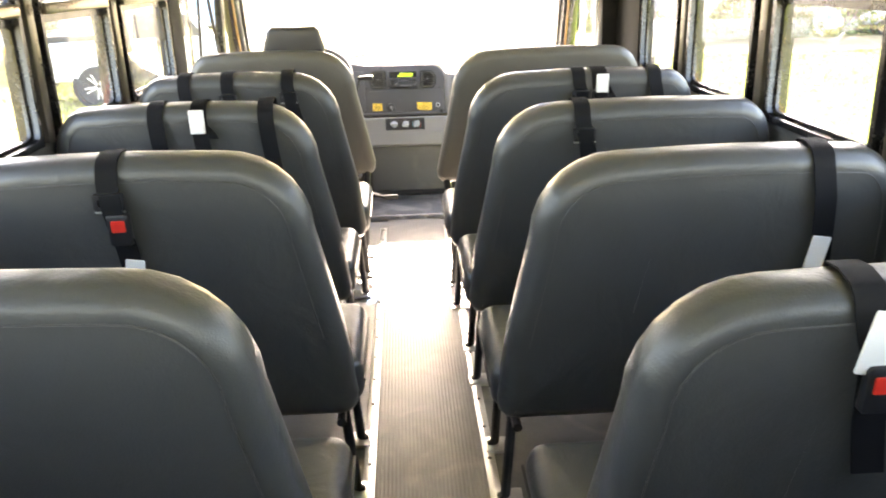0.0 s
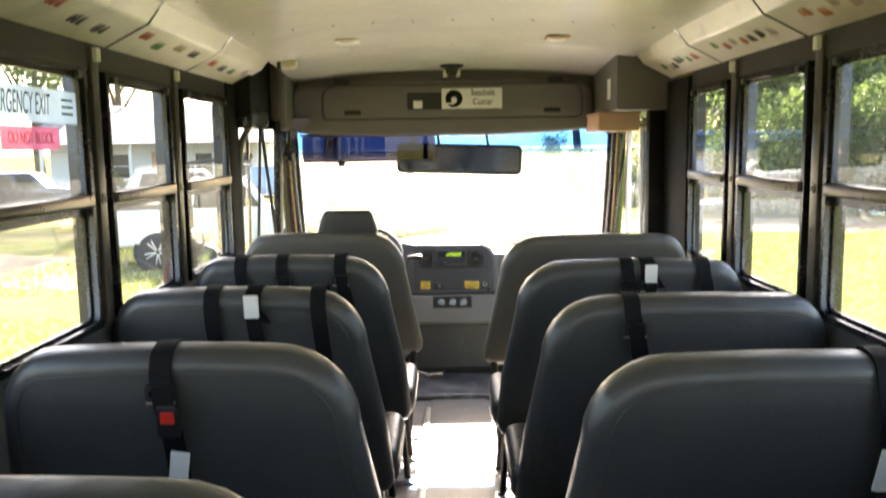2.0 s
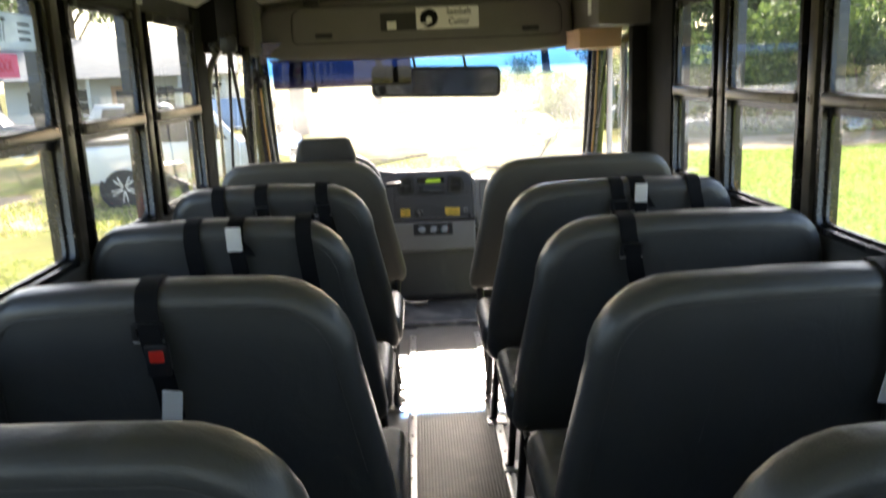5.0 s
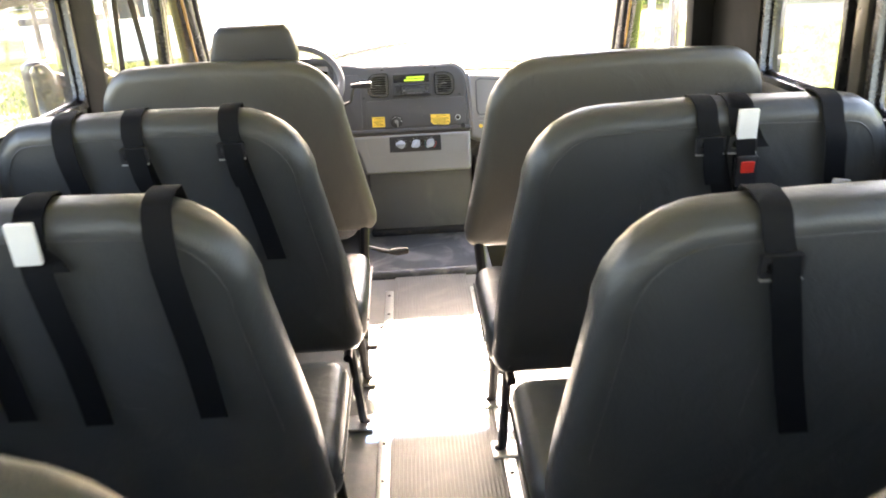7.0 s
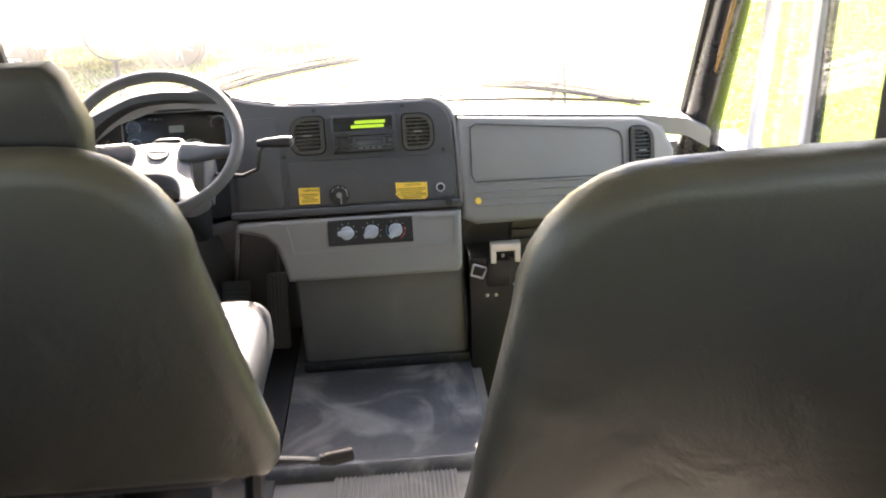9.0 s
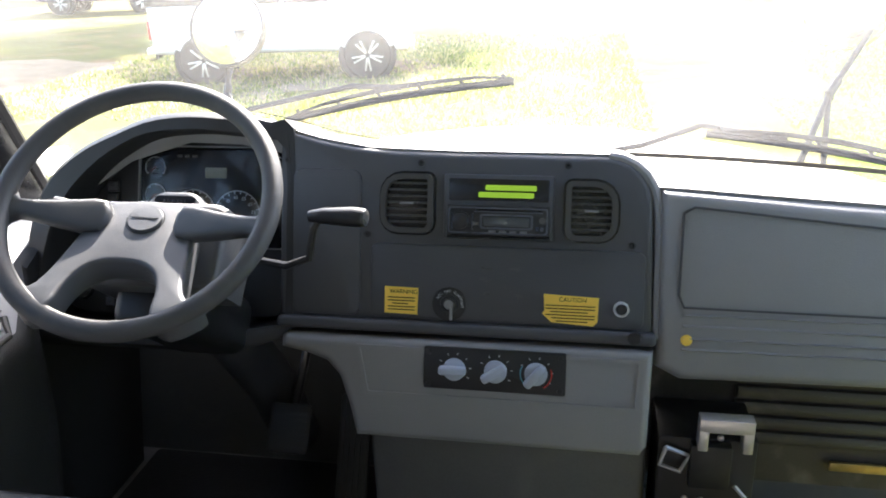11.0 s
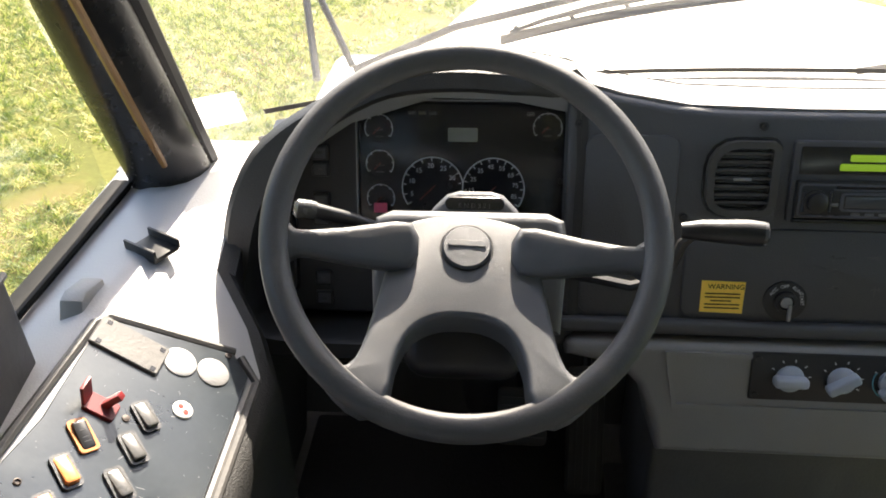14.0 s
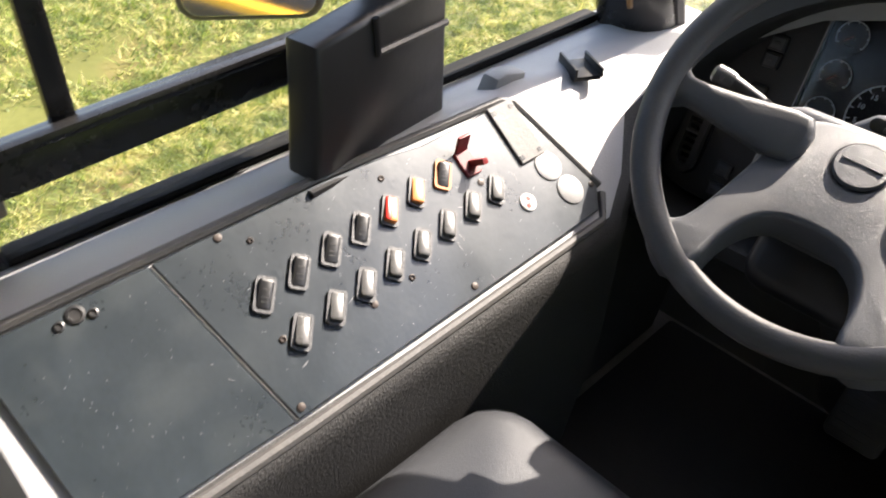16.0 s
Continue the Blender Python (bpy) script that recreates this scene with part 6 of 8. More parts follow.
for z in (0.758, 0.735, 0.690, 0.664, 0.575, 0.545):
    sw = thing("dash_rocker", (-0.773, 5.38, z - 0.01), "black rocker switch on the instrument board", "switch", "rockers on the instrument board")
    cplate("bezel", -0.786, -0.760, z - 0.011, z + 0.011, 0.003, -0.005, 0.002, BLACK_PLASTIC, sw)
    cplate("paddle", -0.783, -0.763, z - 0.008, z + 0.008, 0.002, 0.001, 0.005, DASH_DARK, sw)
    cplate("icon", -0.777, -0.769, z - 0.0015, z + 0.002, 0.001, 0.0045, 0.0053, SWITCH_GREY, sw)
air_vent(-0.835, 0.610, 0.040, 0.120, False, hood, 9, m=CM @ Matrix.Translation((0, cv(0.590), 0.0)))

# dashboard top running to the glass
bm = bmesh.new()
tops = [(-0.882, 0.70), (-0.815, 0.800), (-0.72, 0.860), (-0.60, 0.896), (-0.50, 0.894), (-0.42, 0.880), (-0.34, 0.860), (-0.25, 0.846), (-0.10, 0.842), (0.10, 0.842), (0.165, 0.841), (0.195, 0.835), (0.22, 0.823), (0.238, 0.805), (0.252, 0.790), (0.30, 0.788), (0.50, 0.7765), (0.80, 0.7605), (0.95, 0.740), (1.02, 0.70)]
rows = [[bm.verts.new((x, 5.303 + 0.29 * (z - 0.59) + 0.013, z - 0.05)) for x, z in tops]]
for f in (0.0, 0.12, 0.3, 0.6, 1.0):
    row = []
    for x, z in tops:
        y0 = 5.303 + 0.29 * (z - 0.59) + 0.010
        y1 = ws_y(max(-0.98, min(0.98, x)), 0.76) - 0.01
        zz = z + 0.0022 + (0.735 - z) * f ** 1.5 + (0.003 if 0.05 < f < 0.4 else 0)
        row.append(bm.verts.new((x, y0 + (y1 - y0) * f, zz)))
    rows.append(row)
for a, b in zip(rows, rows[1:]):
    for i in range(len(tops) - 1):
        bm.faces.new((a[i], a[i + 1], b[i + 1], b[i]))
part("dash_top", bm, DASH_GREY, dash, "grey dashboard top under the glass")
bm = bmesh.new()
tube(bm, [(x, 5.303 + 0.29 * (z - 0.59) + 0.10, z - 0.006) for x, z in tops[4:13]], 0.0012, 6)
part("top_seam", bm, BLACK_PLASTIC, dash)

# passenger side: glove panel, right vent, ribbed kick panel
GM = axes((0, 5.300, 0.590), (1, 0, 0), (0, 0.27, 1))
bm = bmesh.new()
gl = [(0.258, 0.500), (0.30, 0.480), (0.86, 0.488), (0.90, 0.52), (0.905, 0.66), (0.87, 0.73), (0.80, 0.760), (0.50, 0.776), (0.258, 0.790)]
pillow(bm, dpts(gl), -0.16, 0.0, 0.02, GM, 4)
glove = part("glove_panel", bm, DASH_GREY, dash, "grey glove compartment panel")
bm = bmesh.new()
gd = [(0.300, 0.600), (0.735, 0.598)] + [(0.735 + 0.012, 0.612)] + [(0.747, 0.700), (0.735, 0.722), (0.70, 0.734), (0.50, 0.750), (0.31, 0.766), (0.292, 0.755), (0.290, 0.62)]
ring(bm, dpts(gd), inset(dpts(gd), 0.004), -0.006, 0.0035, GM)
part("lid_groove", bm, DASH_DARK, glove, "groove round the glove lid")
for z in (0.590, 0.5715, 0.551, 0.533):
    plate("rib", 0.30, 0.84, z - 0.002, z + 0.002, 0.001, -0.004, 0.0035, DASH_GREY, glove, m=GM)
air_vent(0.803, 0.664, 0.068, 0.134, True, glove, 10, m=GM)
bm = bmesh.new()
lathe(bm, [(0.010, 0.0), (0.009, 0.003), (0.002, 0.004)], GM @ Matrix.Translation((0.308, dv(0.548), 0)), 12)
part("yellow_spot", bm, YELLOW_LABEL, glove)
bm = boxm(0.26, 0.90, 5.40, 5.46, 0.20, 0.50)
kick = part("kick_panel", bm, KICK_BROWN, dash, "dark kick panel")
for i in range(6):
    z = 0.46 - i * 0.032
    bm = bmesh.new()
    pillow(bm, rrect(0.42, 0.88, z - 0.013, z + 0.013, 0.003, 2), -0.005, 0.010, 0.005, axes((0, 5.40, 0), (1, 0, 0), (0, 0, 1)), 2)
    part("rib", bm, KICK_BROWN, kick)
bm = boxm(0.60, 0.74, 5.384, 5.391, 0.243, 0.262, 0.002)
part("data_plate", bm, BRASS, kick, "small brass plate")
# column of wiring box, hook and strap beside the cover
jb = thing("junction_box", (0.36, 5.30, 0.0), "black box with a hook and wires beside the step", "junction box")
part("box", boxm(0.272, 0.44, 5.26, 5.395, -0.30, 0.375, 0.008), BLACK_PLASTIC, jb)
bm = boxm(0.335, 0.425, 5.235, 5.262, 0.402, 0.428, 0.003)
box(bm, 0.335, 0.352, 5.235, 5.262, 0.365, 0.41, 0.003)
box(bm, 0.408, 0.425, 5.235, 5.262, 0.365, 0.41, 0.003)
part("hook", bm, ALU, jb, "forked metal hook")
part("mount", boxm(0.325, 0.395, 5.240, 5.262, 0.285, 0.372, 0.006), STEEL_BLACK, jb)
bm = bmesh.new()
tube(bm, [(0.285, 5.25, 0.36), (0.275, 5.24, 0.33), (0.31, 5.245, 0.315), (0.325, 5.25, 0.345), (0.285, 5.25, 0.36)], 0.004, 6)
part("wire_loop", bm, ALU, jb, "bright wire loop")
for x, z in ((0.325, 0.25), (0.352, 0.25), (0.35, 0.38), (0.375, 0.38)):
    bm = bmesh.new()
    lathe(bm, [(0.006, 0.0), (0.005, 0.004), (0.001, 0.005)], axes((x, 5.259, z), (1, 0, 0), (0, 0, 1)), 10)
    part("bolt", bm, ALU, jb)
bm = bmesh.new()
ribbon(bm, [(0.405, 5.25, 0.29), (0.45, 5.22, 0.25), (0.495, 5.20, 0.18), (0.51, 5.19, 0.08), (0.505, 5.19, 0.0)], (0, -0.4, 0.3), 0.022, 0.004)
part("strap", bm, WHITE_TAG, jb, "pale curved strap")
# rusty mechanism in the step well
mech = thing("door_mechanism", (0.75, 5.2, -0.42), "rusty door linkage and loose boards in the step well", "door mechanism")
for a, b, w, t_, mt in (((0.52, 5.38, 0.02), (0.62, 5.02, -0.30), 0.10, 0.02, RUST), ((0.66, 5.36, -0.02), (0.86, 4.98, -0.34), 0.09, 0.02, RUST), ((0.80, 5.38, -0.16), (0.98, 5.30, -0.18), 0.14, 0.03, STEEL_BLACK),
                        ((0.60, 5.22, -0.14), (0.80, 5.18, -0.10), 0.06, 0.05, STEEL_BLACK), ((0.84, 5.36, 0.08), (0.84, 5.30, -0.10), 0.05, 0.02, ALU)):
    part("board" if mt is RUST else "link", bar(bmesh.new(), a, b, w, t_, 0.003, 20), mt, mech)
part("tray", boxm(0.46, 1.08, 4.95, 5.38, -0.42, -0.36, 0.01), RUST, mech, "rusty tray")
bm = bmesh.new()
lathe(bm, [(0.014, 0), (0.014, 0.02), (0.004, 0.024)], Matrix.Translation((0.63, 5.20, -0.085)), 10)
part("red_cap", bm, RED_PLASTIC, mech, "red cap")

# ---- steering wheel ----
HUBC = Vector((-0.536, 5.080, 0.833))
SM = Matrix.Translation(HUBC) @ pose(0, 0, 0, 0, 0, 6.9) @ axes((0, 0, 0), (1, 0, 0), (0, math.sin(radians(47.9)), math.cos(radians(47.9))))     # w faces the driver
wheel = thing("steering_wheel", tuple(HUBC), "grey rubber steering wheel with four-point horn pad", "steering wheel")
R = 0.2075
bm = bmesh.new()
tube(bm, [SM @ Vector((R * math.cos(2 * math.pi * i / 72), R * math.sin(2 * math.pi * i / 72), 0)) for i in range(72)], 0.0157, 14, closed=True)
part("rim", bm, WHEEL_GREY, wheel)
SPM = SM @ pose(0, 0, 0, 0, 0, -5.5)       # the wheel stands a little turned
def spoke(pts, label=""):
    bm = bmesh.new()
    pillow(bm, smooth_loop(pts), -0.026, 0.002, 0.009, SPM, 4)
    for v_ in bm.verts:
        q_ = SPM.inverted() @ v_.co
        q_.z -= 0.040 * (1 - min(1.0, abs(q_.x) / 0.2))
        v_.co = SPM @ q_
    return part("spoke", bm, SPOKE_GREY, wheel, label)
spoke([(0.06, -0.036), (0.135, -0.036), (0.182, -0.033), (0.204, -0.050), (0.204, 0.014), (0.185, -0.004), (0.13, 0.004), (0.06, 0.016)])
spoke([(-0.06, 0.016), (-0.13, 0.004), (-0.185, -0.004), (-0.204, 0.014), (-0.204, -0.050), (-0.182, -0.033), (-0.135, -0.036), (-0.06, -0.036)])
half = [(0.0, -0.089), (0.024, -0.091), (0.046, -0.101), (0.061, -0.119), (0.071, -0.148), (0.077, -0.188), (0.105, -0.200), (0.135, -0.180), (0.148, -0.160), (0.120, -0.151), (0.108, -0.131), (0.099, -0.091), (0.088, -0.028), (0.081, 0.004), (0.072, 0.028), (0.04, 0.040), (0.0, 0.044)]
pad = half + [(-u, v) for u, v in half[-2:0:-1]]
PADM = SPM @ Matrix.Translation((0, -0.186, 0.0)) @ pose(0, 0, 0, -17, 0, 0) @ Matrix.Diagonal((0.976, 0.976, 1, 1)) @ Matrix.Translation((0, 0.19, -0.004))       # the pad sinks towards its top
bm = bmesh.new()
pillow(bm, smooth_loop(pad, 2), -0.030, 0.016, 0.0065, PADM, 4)
horn = part("horn_pad", bm, HUB_GREY, wheel, "grey grained horn pad")
bm = bmesh.new()
lathe(bm, [(0.0285, 0.012), (0.0285, 0.018), (0.0265, 0.0205), (0.002, 0.0215)], PADM @ Matrix.Translation((0.002, -0.002, 0)), 32)
badge = part("badge", bm, HUB_GREY, horn, "round horn button")
bm = bmesh.new()
pillow(bm, rrect(-0.020, 0.024, -0.003, 0.005, 0.003, 3), 0.0212, 0.0225, 0.0006, PADM, 1)
part("bar", bm, HUB_GREY, badge)
bm = bmesh.new()
ring(bm, circle(0.002, -0.002, 0.031, 32), circle(0.002, -0.002, 0.0287, 32), 0.010, 0.0165, PADM)
part("badge_groove", bm, BLACK_PLASTIC, horn)
# the column keeps a steeper lean than the rim
CSM = Matrix.Translation((-0.543, 5.100, 0.805)) @ axes((0, 0, 0), (1, 0, 0), (0, math.sin(radians(38)), math.cos(radians(38))))
# lower dark shroud seen between the spokes
col = thing("steering_column", (-0.54, 5.25, 0.62), "grey steering column shroud with gear display", "steering column")
bm = bmesh.new()
sh = [(-0.110, -0.10), (0.110, -0.10), (0.117, 0.0), (0.112, 0.033), (0.092, 0.042), (-0.092, 0.042), (-0.112, 0.033), (-0.117, 0.0)]
pillow(bm, sh, -0.17, -0.045, 0.014, CSM @ Matrix.Translation((0.005, 0.0, 0)), 3)
part("shroud", bm, HUB_GREY, col, "grey column shroud")
bm = bmesh.new()
hump = [(-0.060, 0.035), (0.060, 0.035), (0.050, 0.050), (0.034, 0.066), (0.02, 0.070), (-0.02, 0.070), (-0.034, 0.066), (-0.050, 0.050)]
pillow(bm, hump, -0.17, -0.075, 0.008, CSM @ Matrix.Translation((0.010, 0.0, 0)), 3)
gd_ = part("gear_hump", bm, HUB_GREY, col, "gear display hump")
bm = bmesh.new()
pillow(bm, rrect(-0.036, 0.036, 0.0465, 0.062, 0.0075, 4), -0.076, -0.0735, 0.0008, CSM @ Matrix.Translation((0.010, 0.0, 0)), 1)
win = part("gear_window", bm, GAUGE_FACE, gd_)
text("lettering", "R N D 3 2 1", CSM @ Matrix.Translation((0.010, 0.051, -0.0733)), 0.0080, SWITCH_GREY, win)
bm = bmesh.new()
pillow(bm, rrect(-0.075, 0.075, -0.16, -0.05, 0.03, 4), -0.32, -0.09, 0.02, CSM, 3)
part("lower_shroud", bm, BLACK_PLASTIC, col, "dark lower shroud")
bm = bmesh.new()
tube(bm, [CSM @ Vector((0, -0.05, -0.20)), Vector((-0.53, 5.48, 0.30)), Vector((-0.52, 5.58, 0.10))], 0.055, 14)
part("column_tube", bm, DASH_DARK, col)
# gear lever on the right and stalk on the left
bm = bmesh.new()
tube(bm, [(-0.42, 5.19, 0.705), (-0.34, 5.165, 0.705), (-0.300, 5.16, 0.722), (-0.288, 5.158, 0.775), (-0.272, 5.155, 0.795), (-0.25, 5.152, 0.798)], 0.0065, 8)
gl_ = part("gear_lever", bm, STEEL_BLACK, col, "bent black gear lever")
bm = bmesh.new()
tube(bm, [(-0.292, 5.157, 0.793), (-0.27, 5.154, 0.7955), (-0.22, 5.149, 0.797), (-0.203, 5.147, 0.797)], [0.009, 0.0125, 0.0155, 0.0145], 12)
part("grip", bm, BLACK_PLASTIC, gl_, "black lever grip")
bm = bmesh.new()
tube(bm, [(-0.2045, 5.1472, 0.797), (-0.199, 5.1466, 0.797), (-0.197, 5.1464, 0.797)], [0.0142, 0.0132, 0.009], 14)
part("end_cap", bm, SWITCH_GREY, gl_, "grey bevelled end cap")
bm = bmesh.new()
tube(bm, [(-0.62, 5.225, 0.728), (-0.69, 5.207, 0.766), (-0.735, 5.197, 0.784)], [0.006, 0.009, 0.0105], 10)
stalk = part("stalk", bm, BLACK_PLASTIC, col, "black indicator stalk")
bm = bmesh.new()
tube(bm, [(-0.732, 5.198, 0.783), (-0.740, 5.196, 0.7855), (-0.754, 5.193, 0.789), (-0.758, 5.192, 0.790)], [0.0115, 0.0125, 0.0125, 0.007], 12)
part("tip", bm, SWITCH_GREY, stalk, "grey stalk tip")

# pedals
PEDAL = material("worn pedal rubber", (0.030, 0.030, 0.032), 0.45, vary=0.2, bump=0.1)
for nm, x0, x1, y, z0, z1, tilt in (("brake_pedal", -0.505, -0.415, 5.36, 0.20, 0.285, 35), ("accelerator_pedal", -0.375, -0.305, 5.38, 0.05, 0.27, 28)):
    pd = thing(nm, ((x0 + x1) / 2, y, 0.0), "worn black rubber pedal", "pedal")
    m = Matrix.Translation(((x0 + x1) / 2, y, z0)) @ pose(0, 0, 0, -tilt, 0, 0) @ axes((0, 0, 0), (1, 0, 0), (0, 0, 1))
    bm = bmesh.new()
    h = (z1 - z0) / math.cos(radians(tilt))
    pillow(bm, rrect(-(x1 - x0) / 2, (x1 - x0) / 2, 0, h, 0.012, 3), -0.012, 0.0, 0.004, m, 2)
    part("pad", bm, PEDAL, pd)
    for i in range(6 if nm[0] == "b" else 5):
        bm = bmesh.new()
        if nm[0] == "b":
            box(bm, -0.038, 0.038, 0.010 + i * 0.014, 0.016 + i * 0.014, -0.001, 0.003, m=m)
        else:
            u = -0.028 + i * 0.0125
            box(bm, u, u + 0.006, 0.012, h - 0.012, -0.001, 0.003, m=m)
        part("rib", bm, PEDAL, pd)
    bm = bmesh.new()
    tube(bm, [m @ Vector((0, h * 0.6, -0.01)), Vector(((x0 + x1) / 2, 5.58, z1 + 0.1))], 0.010, 8)
    part("arm", bm, STEEL_BLACK, pd)

# ---- driver side console ----
side = thing("side_console", (-0.95, 4.9, 0.0), "light grey moulded console under the driver window", "console")
prof = [(-1.14, 0.0), (-0.83, 0.0), (-0.785, 0.35), (-0.782, 0.560), (-0.790, 0.580), (-0.806, 0.589), (-0.972, 0.712), (-0.990, 0.717), (-1.04, 0.700), (-1.14, 0.662)]
bm = bmesh.new()
L = []
for y in (4.10, 4.38, 4.6, 4.8, 5.0, 5.10, 5.16, 5.24, 5.34, 5.45, 5.56):
    lp = []
    for x, z in prof:
        f = max(0.0, (y - 5.10) / 0.42)
        if z > 0.5 and x > -1.03:
            zz = z + (0.695 - z) * min(1, f * 1.9)
        else:
            zz = z
        lp.append(bm.verts.new((x - (0.09 * min(1.0, max(0, (y - 5.12) / 0.12)) if x > -0.9 else 0.0), y, zz)))
    L.append(lp)
CO = [[tuple(v.co) for v in lp] for lp in L]
bm.free()
bm, bd = bmesh.new(), bmesh.new()
for a, b in zip(CO, CO[1:]):
    for i in range(len(prof)):
        q = (a[i], a[(i + 1) % len(prof)], b[(i + 1) % len(prof)], b[i])
        t_ = bm if 5 <= i <= 8 else bd
        t_.faces.new([t_.verts.new(c) for c in q])
bd.faces.new([bd.verts.new(c) for c in CO[0]])
bd.faces.new([bd.verts.new(c) for c in CO[-1]])
for t_ in (bm, bd):
    bmesh.ops.remove_doubles(t_, verts=t_.verts[:], dist=1e-5)
part("shell", bm, DASH_LIGHT, side, "light grey console moulding")
part("side_panel", bd, material("charcoal grained side panel", (0.014, 0.0135, 0.0135), 0.62, vary=0.25, fine=420, bump=0.4), side, "charcoal grained console side")
PM = axes((-0.889, 0.0, 0.6505), (0, 1, 0), (-0.8035, 0, 0.595))        # u = y, v up the slope, w out of the panel
if PM.col[2][2] < 0:
    PM = PM @ Matrix.Diagonal((1, 1, -1, 1))
def pp(y, x):
    """Panel coordinates of a point over (x, y)."""
    return (y, (-0.889 - x) / 0.8035)
pan = thing("switch_panel", (-0.89, 4.75, 0.65), "scratched black switch panel sloping towards the driver", "switch panel")
bm = bmesh.new()
v0, v1 = -0.100, 0.098
pillow(bm, [(4.592, v0), (5.085, v0 + 0.012), (5.108, v0 + 0.04), (5.062, v1 - 0.008), (5.045, v1), (4.90, v1 - 0.004), (4.84, v1 + 0.004), (4.76, v1 + 0.008), (4.549, v1 + 0.006)], 0.0, 0.006, 0.0015, PM, 1)
part("front_plate", bm, PANEL_BLUE, pan, "blue-black switch plate")
bm = bmesh.new()
pillow(bm, [(4.392, v0), (4.588, v0), (4.545, v1 + 0.006), (4.376, v1 + 0.006)], 0.0, 0.0055, 0.0015, PM, 1)
part("rear_plate", bm, PANEL_BLUE, pan, "blue-black blank plate")
bm = bmesh.new()
tube(bm, [PM @ Vector((4.59, v0, 0.0045)), PM @ Vector((4.547, v1 + 0.006, 0.0050))], 0.00022, 6)
part("gap", bm, DASH_GREY, pan, "pale scratched joint")
bm = bmesh.new()
tube(bm, [PM @ Vector(p) for p in ((4.12, v0 - 0.014, 0.0), (4.60, v0 - 0.013, 0.0), (5.085, v0 - 0.002, 0.0), (5.112, v0 + 0.03, 0.0))], 0.0065, 8)
part("edge_bead", bm, EDGE_BROWN, side, "grey rolled console edge")
bm = bmesh.new()
tube(bm, [PM @ Vector(p) for p in ((4.12, v1 + 0.014, 0.0), (4.76, v1 + 0.015, 0.0), (4.85, v1 + 0.012, 0.0), (5.05, v1 + 0.006, 0.0), (5.069, v1 - 0.004, 0.0), (5.116, v0 + 0.04, 0.0))], 0.006, 8)
part("panel_bead", bm, EDGE_BROWN, side, "grey bead round the panel")
for y, x in ((4.62, -0.969), (4.79, -0.985), (5.055, -0.966), (5.10, -0.846), (4.853, -0.822), (4.60, -0.816), (4.73, -0.856), (4.945, -0.905)):
    u, v = pp(y, x)
    b2 = bmesh.new()
    lathe(b2, [(0.0048, 0.005), (0.0044, 0.0074), (0.0015, 0.008)], PM @ Matrix.Translation((u, v, 0)), 10)
    part("screw", b2, SCREW, pan, "rusty screw")
bm.free()
def rocker(y, x, mat, label, icon=False, guard=False):
    u, v = pp(y, x)
    th = thing("rocker_switch", tuple(PM @ Vector((u, v, 0.006))), label, "switch", "rockers on the switch panel")
    rot = PM @ Matrix.Translation((u, v, 0.0)) @ pose(0, 0, 0, 0, 0, -39) @ Matrix.Diagonal((0.81, 0.81, 1, 1))
    bm = bmesh.new()
    ring(bm, rrect(-0.0135, 0.0135, -0.0245, 0.0245, 0.006, 3), rrect(-0.0095, 0.0095, -0.0205, 0.0205, 0.004, 3), 0.004, 0.0095, rot)
    part("bezel", bm, ORANGE if guard else DASH_DARK, th)
    bm = bmesh.new()
    pts = rrect(-0.0098, 0.0098, -0.0205, 0.0205, 0.0045, 3)
    pillow(bm, pts, 0.003, 0.0125, 0.003, rot @ pose(0, 0, 0, -7 if not icon else 6, 0, 0), 2)
    pd = part("paddle", bm, mat, th)
    if label.startswith("red"):
        bm = bmesh.new()
        pillow(bm, rrect(-0.0096, 0.0005, -0.0200, 0.0200, 0.004, 3), 0.004, 0.0134, 0.003, rot @ pose(0, 0, 0, -7, 0, 0), 2)
        part("red_half", bm, RED_PLASTIC, pd, "red half")
    if icon:
        for dz in (-0.010, -0.004, 0.006):
            bm = bmesh.new()
            box(bm, -0.0045, 0.0045, dz, dz + 0.0012, 0.012, 0.0127, m=rot @ pose(0, 0, 0, 6, 0, 0))
            part("bar", bm, SWITCH_GREY, pd)
for k, (y, x, kind) in enumerate(((4.629, -0.909, "i"), (4.675, -0.912, "i"), (4.721, -0.916, "i"), (4.766, -0.920, "i"), (4.811, -0.922, "r"), (4.856, -0.926, "o"), (4.901, -0.929, "g"))):
    rocker(y, x, {"i": BLACK_PLASTIC, "g": BLACK_PLASTIC, "r": ORANGE, "o": ORANGE}[kind],
           {"i": "black rocker switch with pale symbols", "g": "black rocker switch in an orange surround", "r": "red and orange warning rocker switch", "o": "plain orange rocker switch"}[kind], kind in "ig", kind == "g")
for y, x in ((4.642, -0.867), (4.689, -0.870), (4.734, -0.874), (4.778, -0.877), (4.823, -0.880), (4.868, -0.884), (4.914, -0.888), (4.958, -0.891)):
    rocker(y, x, SWITCH_GREY, "blank grey rocker switch")
u, v = pp(4.811, -0.922)
fl = thing("red_switch_guard", tuple(PM @ Vector((4.945, 0.05, 0.006))), "raised dark red toggle switch guard", "switch guard")
u, v = pp(4.943, -0.930)
bm = bmesh.new()
pillow(bm, rrect(u - 0.012, u + 0.012, v - 0.020, v + 0.016, 0.003, 2), 0.005, 0.010, 0.001, PM, 1)
part("base", bm, RED_FLAP, fl)
